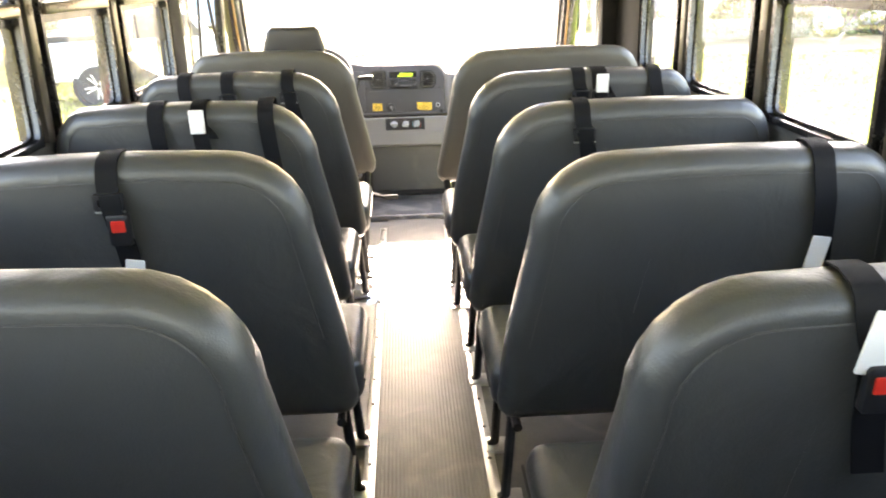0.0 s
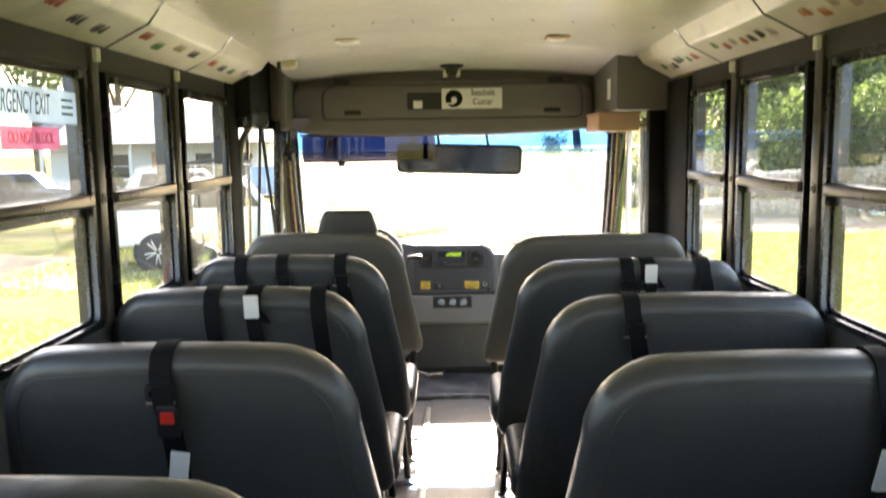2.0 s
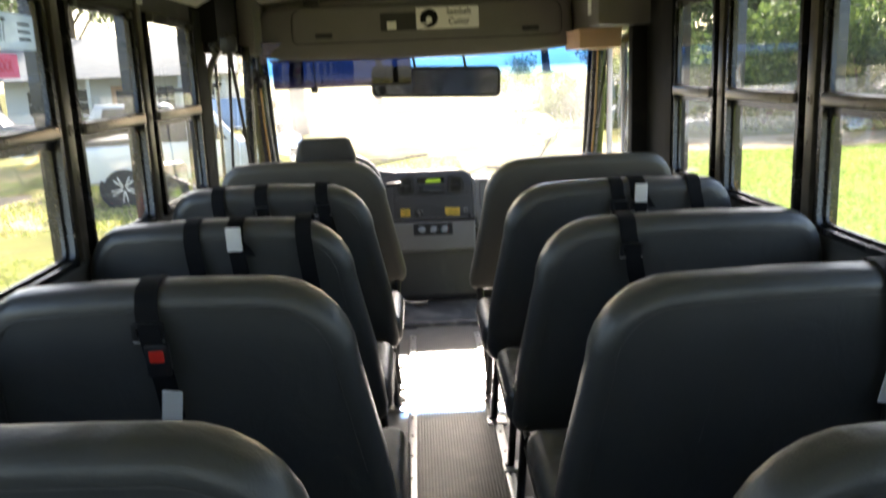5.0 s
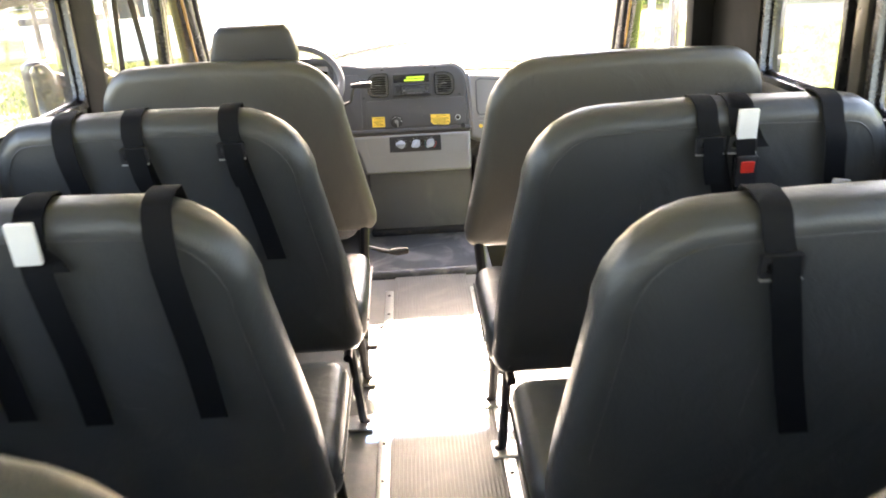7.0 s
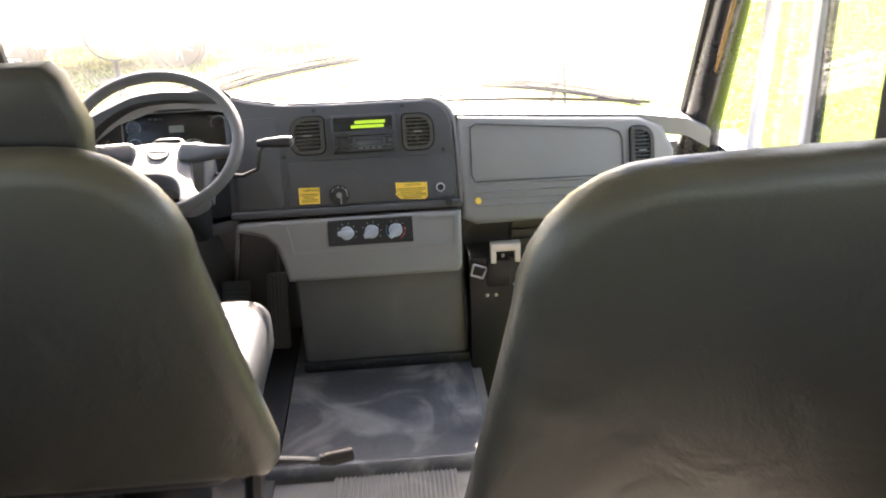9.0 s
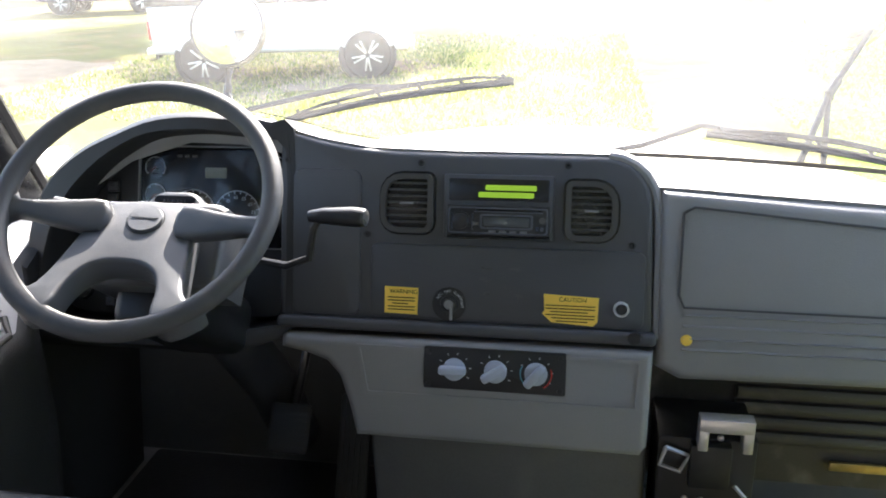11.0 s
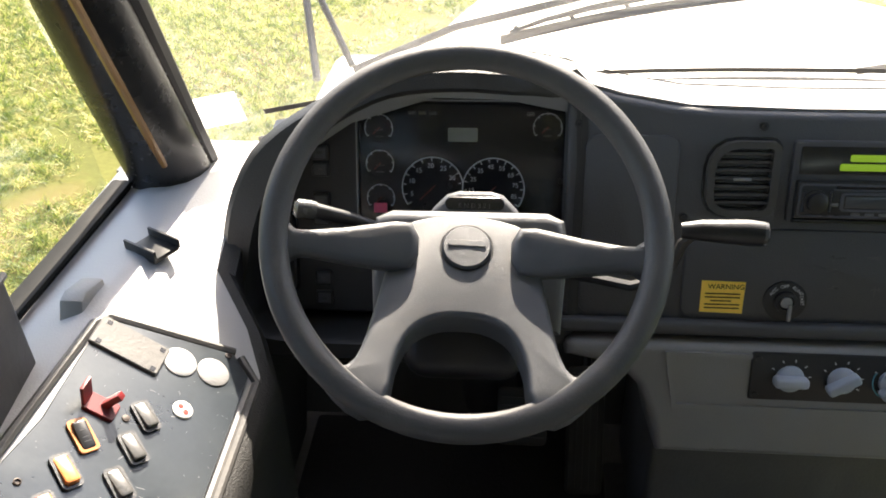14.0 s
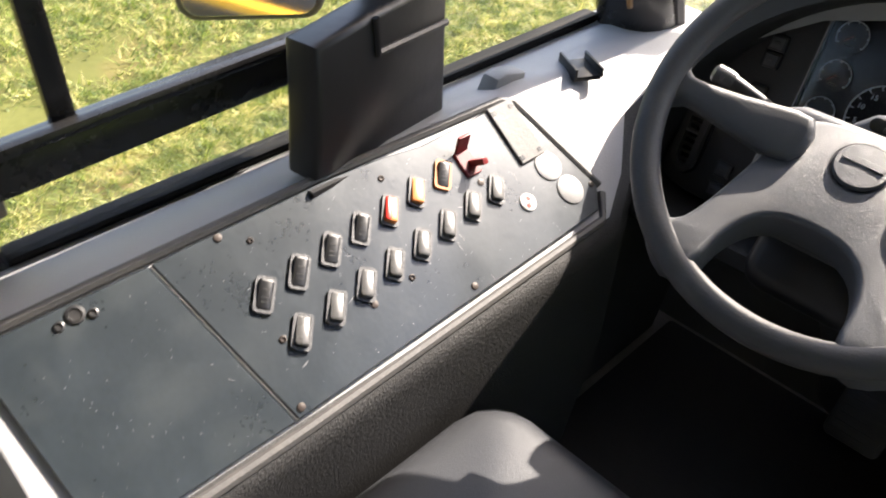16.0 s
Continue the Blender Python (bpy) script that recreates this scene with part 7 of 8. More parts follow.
bm = boxm(-0.010, 0.010, -0.002, 0.002, 0.0, 0.026, 0.001, m=PM @ Matrix.Translation((u, v + 0.014, 0.008)) @ pose(0, 0, 0, -25, 0, 0))
part("flap", bm, RED_FLAP, fl)
bm = boxm(-0.005, 0.005, -0.004, 0.004, 0.0, 0.024, 0.001, m=PM @ Matrix.Translation((u + 0.004, v - 0.004, 0.008)) @ pose(0, 0, 0, 25, 10, 0))
part("toggle", bm, RED_FLAP, fl)
# spare holes in the blank plate and scratches on the panel
for y, x, r in ((4.466, -0.963, 0.009), (4.449, -0.960, 0.005), (4.480, -0.958, 0.005), (4.648, -0.955, 0.0035), (4.825, -0.953, 0.004), (4.621, -0.870, 0.004), (4.788, -0.859, 0.004)):
    u, v = pp(y, x)
    bm = bmesh.new()
    lathe(bm, [(r, 0.005), (r, 0.0072), (r * 0.7, 0.0078), (r * 0.6, 0.0064), (0.001, 0.0063)], PM @ Matrix.Translation((u, v, 0)), 12)
    part("hole", bm, STEEL_BLACK if r > 0.0045 else SCREW, pan, "drilled spare hole")
rs = random.Random(9)
bm = bmesh.new()
for k in range(230):
    u, v, a, l = rs.uniform(4.40, 5.07), rs.uniform(-0.095, 0.095), rs.uniform(0, 180), rs.uniform(0.0002, 0.0009) if k % 14 else rs.uniform(0.002, 0.006)
    box(bm, -l, l, -0.00022, 0.00022, 0.0058, 0.0062, m=PM @ Matrix.Translation((u, v, 0)) @ pose(0, 0, 0, 0, 0, a))
tagged(part("scratches", bm, DASH_LIGHT, pan, "", 0), "pale scratches in the paint", kind="stuff")
# blank plate, two discs, round button
u, v = pp(5.035, -0.935)
bp = thing("blank_plate", tuple(PM @ Vector((u, v, 0.006))), "grey rectangular blanking plate with slots", "plate")
bm = bmesh.new()
pillow(bm, rrect(u - 0.020, u + 0.026, v - 0.044, v + 0.042, 0.003, 2), 0.005, 0.010, 0.0015, PM, 1)
pl = part("plate", bm, EDGE_BROWN, bp)
for a, b in ((-0.014, -0.036), (0.018, -0.036), (-0.014, 0.032), (0.018, 0.032)):
    bm = boxm(u + a - 0.003, u + a + 0.003, v + b - 0.003, v + b + 0.003, 0.0095, 0.0105, m=PM)
    part("slot", bm, GAUGE_FACE, pl)
# second disc is a darker grey: the instrument hood's shade put into its colour
for y, x, r, mat, lab in ((5.053, -0.886, 0.0205, DASH_LIGHT, "pale round blanking disc"), (5.063, -0.853, 0.0205, DASH_GREY, "round blanking disc darkened for the hood's shade"), (4.990, -0.864, 0.012, WHITE_TAG, "white round button with red marks")):
    u, v = pp(y, x)
    th = thing("round_disc" if r > 0.015 else "round_button", tuple(PM @ Vector((u, v, 0.006))), lab, "disc" if r > 0.015 else "button")
    bm = bmesh.new()
    lathe(bm, [(r, 0.004), (r, 0.0075), (r * 0.9, 0.0085), (0.002, 0.0087)], PM @ Matrix.Translation((u, v, 0)), 28)
    d_ = part("disc", bm, mat, th)
    if r < 0.015:
        for q in (-0.004, 0.004):
            bm = bmesh.new()
            pillow(bm, circle(u + q * 0.6, v + q, 0.0035, 10), 0.0085, 0.0093, 0.0003, PM, 1)
            part("mark", bm, RED_PLASTIC, d_)
# bracket and small wedge on the ledge
br = thing("phone_bracket", (-0.974, 5.254, 0.69), "small dark open bracket on the console", "bracket")
m = Matrix.Translation((-0.966, 5.228, 0.703)) @ pose(0, 0, 0, 0, 0, 62)
part("side", boxm(-0.030, -0.026, -0.030, 0.030, 0.0, 0.016, 0.001, m=m), BLACK_PLASTIC, br)
part("side", boxm(0.010, 0.014, -0.030, 0.030, 0.0, 0.014, 0.001, m=m), BLACK_PLASTIC, br)
part("base", boxm(-0.030, 0.012, -0.028, 0.028, -0.004, 0.003, 0.001, m=m), BLACK_PLASTIC, br)
wd = thing("rubber_wedge", (-1.0, 5.09, 0.70), "small grey rubber wedge on the ledge", "wedge")
bm = bmesh.new()
pillow(bm, [(5.055, 0.700), (5.125, 0.700), (5.125, 0.722), (5.085, 0.732), (5.07, 0.728)], 0.992, 1.022, 0.004, axes((0, 0, 0), (0, 1, 0), (0, 0, 1)) @ Matrix.Diagonal((1, 1, -1, 1)), 2)
part("block", bm, DASH_GREY, wd)
# ---- outside ----
GZ = -1.0
GRASS = material("sunlit grass ground", (0.088, 0.086, 0.026), 0.9, vary=0.35, scale=0.9, fine=26, bump=0.6, tint=(0.128, 0.128, 0.040), stain=0.72, spec=0.03, stain_colour=(0.24, 0.135, 0.075))
bm = bmesh.new()
g = [[bm.verts.new((x, y, GZ + (0.0 if abs(x) < 31 and -16 < y < 56 else 0.5 * noise.noise((x * 0.02, y * 0.02, 0))))) for x in (-600, -120, -60, -40, -30, -22, -15, -9, -5, 0, 5, 9, 15, 22, 30, 40, 60, 120, 600)] for y in (-600, -100, -40, -15, -5, 0, 4, 8, 12, 16, 20, 25, 32, 40, 55, 80, 120, 600)]
for a, b in zip(g, g[1:]):
    for i in range(len(a) - 1):
        bm.faces.new((a[i], a[i + 1], b[i + 1], b[i]))
structure("ground", bm, GRASS, "sunlit patchy lawn with bare soil", "ground", smooth=60)
DIRT = material("bare dirt", (0.20, 0.15, 0.10), 0.95, vary=0.3, scale=2, fine=40, bump=0.5, tint=(0.27, 0.21, 0.14), spec=0.05)
bm = bmesh.new()
def patch(bm, cx, cy, rx, ry, seed):
    r = random.Random(seed)
    pts = [(cx + rx * math.cos(a) * r.uniform(0.75, 1.15), cy + ry * math.sin(a) * r.uniform(0.75, 1.15)) for a in [2 * math.pi * i / 22 for i in range(22)]]
    c = bm.verts.new((cx, cy, GZ + 0.012))
    vs = [bm.verts.new((x, y, GZ + 0.006)) for x, y in pts]
    for i in range(22):
        bm.faces.new((c, vs[i], vs[(i + 1) % 22]))
patch(bm, -9.0, 17.2, 5.2, 3.0, 1)
patch(bm, -4.4, 18.4, 2.5, 2.2, 4)
structure("ground_dirt_drive", bm, DIRT, "bare dirt parking patch", "ground")
bm = bmesh.new()
patch(bm, 12.0, 24.6, 9.0, 2.3, 2)
structure("ground_dirt_bank", bm, DIRT, "bare dirt strip below the trees", "ground")
LAWN = material("watered lawn ground", (0.075, 0.115, 0.018), 0.9, vary=0.3, scale=1.1, fine=26, bump=0.6, tint=(0.12, 0.17, 0.03), stain=0.25, spec=0.03, stain_colour=(0.16, 0.15, 0.05))
bm = bmesh.new()
r_ = random.Random(8)
edge_a = [bm.verts.new((1.9 + 0.12 * math.sin(y * 1.1) + r_.uniform(-0.08, 0.08) + max(0, y - 8) * 0.16, y, GZ + 0.004)) for y in range(-4, 24)]
edge_b = [bm.verts.new((14.0 + 0.5 * math.sin(y * 0.6), y + (0.4 * math.sin(y) if y > 20 else 0), GZ + 0.004)) for y in range(-4, 24)]
for i in range(27):
    bm.faces.new((edge_a[i], edge_b[i], edge_b[i + 1], edge_a[i + 1]))
structure("ground_lawn", bm, LAWN, "green sunlit lawn beside the bus", "ground")

# grass blades close to the bus
def blade_material(name, deep, middle, dry):
    """Grass blades: each its own tone, whole clumps leaning towards straw or towards deep green."""
    bl = bpy.data.materials.new(name)
    bl.use_nodes = True
    nt = bl.node_tree
    geo = nt.nodes.new("ShaderNodeNewGeometry")
    rmp = nt.nodes.new("ShaderNodeValToRGB")
    rmp.color_ramp.elements[0].color, rmp.color_ramp.elements[1].color = (*deep, 1), (*dry, 1)
    rmp.color_ramp.elements.new(0.55).color = (*middle, 1)
    tco = nt.nodes.new("ShaderNodeTexCoord")
    tnz = nt.nodes.new("ShaderNodeTexNoise")
    tnz.inputs["Scale"].default_value, tnz.inputs["Detail"].default_value = 7.0, 4
    nt.links.new(tco.outputs["Object"], tnz.inputs["Vector"])
    tmr = nt.nodes.new("ShaderNodeMapRange")
    tmr.inputs[1].default_value, tmr.inputs[2].default_value, tmr.inputs[3].default_value, tmr.inputs[4].default_value = 0.36, 0.66, -0.35, 0.45
    nt.links.new(tnz.outputs["Fac"], tmr.inputs[0])
    tadd = nt.nodes.new("ShaderNodeMath")
    nt.links.new(geo.outputs["Random Per Island"], tadd.inputs[0])
    nt.links.new(tmr.outputs[0], tadd.inputs[1])
    nt.links.new(tadd.outputs[0], rmp.inputs[0])
    nt.links.new(rmp.outputs[0], nt.nodes["Principled BSDF"].inputs["Base Color"])
    nt.nodes["Principled BSDF"].inputs["Roughness"].default_value = 0.55
    tlb = nt.nodes.new("ShaderNodeBsdfTranslucent")
    nt.links.new(rmp.outputs[0], tlb.inputs[0])
    mxb = nt.nodes.new("ShaderNodeMixShader")
    mxb.inputs[0].default_value = 0.45
    nt.links.new(nt.nodes["Principled BSDF"].outputs[0], mxb.inputs[1])
    nt.links.new(tlb.outputs[0], mxb.inputs[2])
    nt.links.new(mxb.outputs[0], nt.nodes["Material Output"].inputs[0])
    return bl
BLADE = blade_material("grass blade", (0.070, 0.112, 0.014), (0.245, 0.300, 0.046), (0.62, 0.53, 0.22))
LAWN_BLADE = blade_material("lawn blade", (0.065, 0.12, 0.012), (0.21, 0.30, 0.036), (0.46, 0.48, 0.15))
def blades(name, areas, seed, mat, label):
    r = np.random.RandomState(seed)
    vs, n = [], 0
    for x0, x1, y0, y1, k, big in areas:
        x, y = r.uniform(x0, x1, k), r.uniform(y0, y1, k)
        # thinner where the soil shows
        keep = np.sin(x * 2.1 + np.sin(y * 1.3) * 1.7) + np.sin(y * 1.7 + x) + 0.8 * np.sin(x * 6.3 + 2 * np.sin(y * 5)) + r.uniform(-1.2, 1.2, k) > -1.15
        x, y = x[keep], y[keep]
        k = len(x)
        clump = 0.6 + 0.28 * np.sin(x * 31 + 3 * np.sin(y * 17)) + 0.28 * np.sin(y * 27 + 2 * np.sin(x * 21))
        h, a, l = r.uniform(0.02, 0.075, k) * clump * big, r.uniform(0, 2 * np.pi, k), r.uniform(0.02, 0.10, k)
        b, w = r.uniform(0, 2 * np.pi, k), r.uniform(0.0022, 0.0052, k) * big ** 1.5
        p0 = np.stack([x - w * np.cos(a), y - w * np.sin(a), np.full(k, GZ)], 1)
        p1 = np.stack([x + w * np.cos(a), y + w * np.sin(a), np.full(k, GZ)], 1)
        p2 = np.stack([x + l * np.cos(b), y + l * np.sin(b), GZ + h], 1)
        vs.append(np.stack([p0, p1, p2], 1).reshape(-1, 3))
    v = np.concatenate(vs)
    me = bpy.data.meshes.new(name)
    me.from_pydata(v.tolist(), [], np.arange(len(v)).reshape(-1, 3).tolist())
    me.materials.append(mat)
    ob = new(name, me)
    return tagged(ob, label, "grass", "", "stuff")
blades("grass", [(-4.6, -1.3, 4.2, 9.5, 220000, 1), (-8.5, -4.6, 4.2, 12.0, 100000, 1.3), (-4.6, 1.0, 9.5, 14.0, 90000, 1.3), (-1.3, 3.0, 7.6, 9.5, 30000, 1.2), (-9.0, 1.0, 14.0, 24.0, 70000, 2), (-14.0, -8.5, 4.0, 16.0, 40000, 2)], 3, BLADE, "short sunlit lawn grass with dry tufts")
blades("grass", [(1.9, 6.0, 1.5, 9.0, 110000, 0.9), (2.6, 8.0, 9.0, 16.0, 120000, 1.0), (3.8, 13.5, 16.0, 22.6, 90000, 1.3), (6.0, 13.5, 5.0, 16.0, 60000, 1.2)], 5, LAWN_BLADE, "short green sunlit lawn grass")

# hood, cowl, wipers
bus = thing("bus_nose", (0, 6.4, 0.2), "sunlit pale bus hood with cowl and fenders", "bus hood")
bm = bmesh.new()
secs = [(5.80, 0.99, 0.695), (5.95, 0.94, 0.690), (6.15, 0.885, 0.675), (6.40, 0.80, 0.635), (6.8, 0.74, 0.575), (7.2, 0.70, 0.495), (7.45, 0.66, 0.39), (7.50, 0.62, 0.10)]
rows = []
for y, hw, z in secs:
    row = []
    for i in range(17):
        u = -1 + i / 8
        drop = 0.075 * abs(u) ** 2.2 + (0.5 if abs(u) > 0.999 else 0.0)
        row.append(bm.verts.new((u * hw, y, z - drop)))
    rows.append(row)
for a, b in zip(rows, rows[1:]):
    for i in range(16):
        bm.faces.new((a[i], a[i + 1], b[i + 1], b[i]))
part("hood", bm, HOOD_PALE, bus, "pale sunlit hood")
bm = bmesh.new()
tube(bm, [(x, 5.845 - 0.22 * abs(x) ** 2.2, 0.700 - 0.05 * abs(x) ** 2) for x in np.linspace(-0.95, 0.95, 15)], 0.005, 8)
part("cowl_seal", bm, BLACK_PLASTIC, bus, "black cowl seal")
for s in (-1, 1):
    bm = bmesh.new()
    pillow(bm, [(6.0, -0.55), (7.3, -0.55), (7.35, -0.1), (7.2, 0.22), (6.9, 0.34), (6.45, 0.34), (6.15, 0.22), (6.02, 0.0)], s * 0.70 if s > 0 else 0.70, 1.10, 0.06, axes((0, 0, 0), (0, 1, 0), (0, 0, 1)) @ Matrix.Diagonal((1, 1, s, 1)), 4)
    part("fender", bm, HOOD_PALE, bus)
def on_glass(x, z, off):
    return (x, ws_y(x, z) + off, z)
def wiper(x0, z0, x1, z1, arm, label):
    """A wiper lying on the glass: rubber, blade, a bridge with claws, and its arm."""
    wp = thing("wiper", on_glass(x0, z0, 0.02), label, "wiper", "windshield wipers")
    def at(f, up=0.0):
        return x0 + (x1 - x0) * f, z0 + (z1 - z0) * f + 0.008 * math.sin(math.pi * f) + up
    bm = bmesh.new()
    tube(bm, [on_glass(*at(i / 11), 0.012) for i in range(12)], 0.0065, 6, flat=0.6)
    part("rubber", bm, BLACK_PLASTIC, wp, "black wiper rubber")
    bm = bmesh.new()
    tube(bm, [on_glass(*at(i / 11, 0.007), 0.018) for i in range(12)], 0.0035, 6)
    part("blade", bm, STEEL_BLACK, wp)
    bm = bmesh.new()
    tube(bm, [on_glass(*at(f, h), 0.030) for f, h in ((0.03, 0.008), (0.15, 0.016), (0.30, 0.020), (0.5, 0.022), (0.66, 0.020), (0.84, 0.018), (0.99, 0.008))], [0.003, 0.0045, 0.006, 0.0075, 0.006, 0.004, 0.003], 8, flat=0.6)
    part("bridge", bm, STEEL_BLACK, wp)
    for f in (0.06, 0.24, 0.42, 0.60, 0.78, 0.96):
        bm = bmesh.new()
        tube(bm, [on_glass(*at(f - 0.012, 0.018), 0.030), on_glass(*at(f + 0.012, 0.003), 0.016)], 0.004, 6)
        part("claw", bm, STEEL_BLACK, wp)
    bm = bmesh.new()
    tube(bm, [on_glass(x, z, o) for x, z, o in arm], 0.007, 8, flat=0.65)
    part("arm", bm, STEEL_BLACK, wp)
wiper(-0.515, 0.829, -0.02, 0.914, ((-0.76, 0.795, 0.03), (-0.59, 0.856, 0.042), (-0.366, 0.903, 0.042), (-0.26, 0.899, 0.034)), "black wiper resting on the windshield")
wiper(0.372, 0.803, 0.88, 0.738, ((0.12, 0.738, 0.02), (0.25, 0.764, 0.035), (0.366, 0.818, 0.042), (0.53, 0.797, 0.034)), "black wiper low on the windshield")

# crossover mirrors on stalks
def crossover(s, c, legs):
    mr = thing("crossover_mirror", c, "round convex mirror on thin black stalks", "mirror", "mirrors on the hood")
    mm = axes(c, (1, 0, 0), (0, 0.35, 1))
    bm = bmesh.new()
    lathe(bm, [(0.128, 0.0), (0.136, 0.004), (0.138, 0.0), (0.130, -0.05), (0.08, -0.09), (0.01, -0.10)], mm, 32)
    part("housing", bm, BUS_YELLOW if s > 0 else BLACK_PLASTIC, mr)
    bm = bmesh.new()
    lathe(bm, [(0.129, 0.001), (0.11, 0.022), (0.07, 0.038), (0.03, 0.045), (0.002, 0.046)], mm, 32)
    part("mirror_glass", bm, MIRROR_CONVEX, mr)
    bm = bmesh.new()
    tube(bm, [legs[0], legs[1], legs[2]], 0.011, 8)
    part("stalk", bm, STEEL_BLACK, mr)
    bm = bmesh.new()
    tube(bm, [legs[1], legs[3]], 0.010, 8)
    part("stalk", bm, STEEL_BLACK, mr)
    bm = bmesh.new()
    tube(bm, [(legs[1][0], legs[1][1], legs[1][2] - 0.02), legs[1], (legs[0][0] * 0.2 + legs[1][0] * 0.8, legs[0][1] * 0.2 + legs[1][1] * 0.8, legs[0][2] * 0.2 + legs[1][2] * 0.8)], 0.016, 8)
    part("clamp", bm, BLACK_PLASTIC, mr)
crossover(-1, (-1.12, 6.78, 0.92), [(-1.135, 6.80, 0.80), (-1.115, 6.72, 0.705), (-1.025, 6.40, 0.46), (-0.945, 6.50, 0.46)])
crossover(1, (0.925, 6.83, 0.965), [(0.99, 6.78, 0.90), (0.85, 6.62, 0.73), (0.75, 6.50, 0.50), (0.83, 6.50, 0.50)])

# driver side mirror
sm = thing("side_mirror", (-1.55, 5.03, 0.82), "rectangular black side mirror outside the driver window", "mirror")
mm = Matrix.Translation((-1.552, 5.045, 0.780)) @ pose(0, 0, 0, 0, 0, 53) @ axes((0, 0, 0), (1, 0, 0), (0, 0, 1))
bm = bmesh.new()
pillow(bm, rrect(-0.13, 0.13, -0.15, 0.22, 0.04, 5), -0.06, 0.0, 0.02, mm, 3)
part("housing", bm, BLACK_PLASTIC, sm)
bm = bmesh.new()
pillow(bm, rrect(-0.115, 0.115, -0.135, 0.205, 0.03, 5), -0.002, 0.003, 0.001, mm, 1)
part("mirror_glass", bm, MIRROR, sm)
bm = bmesh.new()
tube(bm, [(-1.60, 5.07, 0.95), (-1.62, 5.09, 1.40), (-1.20, 5.0, 1.44)], 0.014, 8)
part("arm", bm, STEEL_BLACK, sm)
# outer skin of the bus, seen in the mirror
bm = boxm(-1.262, -1.226, REAR - 0.2, 5.40, -0.75, 0.50)
box(bm, -1.262, -1.226, REAR - 0.2, 4.15, 0.50, 0.90)
box(bm, 1.226, 1.262, REAR - 0.2, 4.0, -0.75, 0.90)
structure("wall_outer_skin", bm, BUS_YELLOW, "yellow painted outer side of the bus", "wall")
for z in (0.10, 0.45):
    structure("trim_rub_rail", boxm(-1.275, -1.262, REAR - 0.2, 5.30, z - 0.03, z + 0.03, 0.004), BLACK_PLASTIC, "black outer rub rail", "trim")
# folded stop arm
sa = thing("stop_arm", (-1.36, 3.05, 0.85), "folded red octagonal stop arm with white rim", "stop sign")
m = axes((-1.33, 3.08, 0.72), (0, 1, 0), (0, 0, 1)) @ pose(0, 0, 0, 0, 14, 0)
oc = [(0.23 * math.cos(radians(22.5 + 45 * i)), 0.23 * math.sin(radians(22.5 + 45 * i))) for i in range(8)]
bm = bmesh.new()
pillow(bm, oc, -0.008, 0.008, 0.002, m, 1)
part("plate", bm, WHITE_TAG, sa, "white rim")
bm = bmesh.new()
pillow(bm, [(u * 0.9, v * 0.9) for u, v in oc], -0.010, 0.010, 0.001, m, 1)
part("face", bm, RED_PLASTIC, sa, "red face")
part("hinge", boxm(-1.36, -1.255, 2.86, 2.90, 0.62, 0.82, 0.006), STEEL_BLACK, sa)

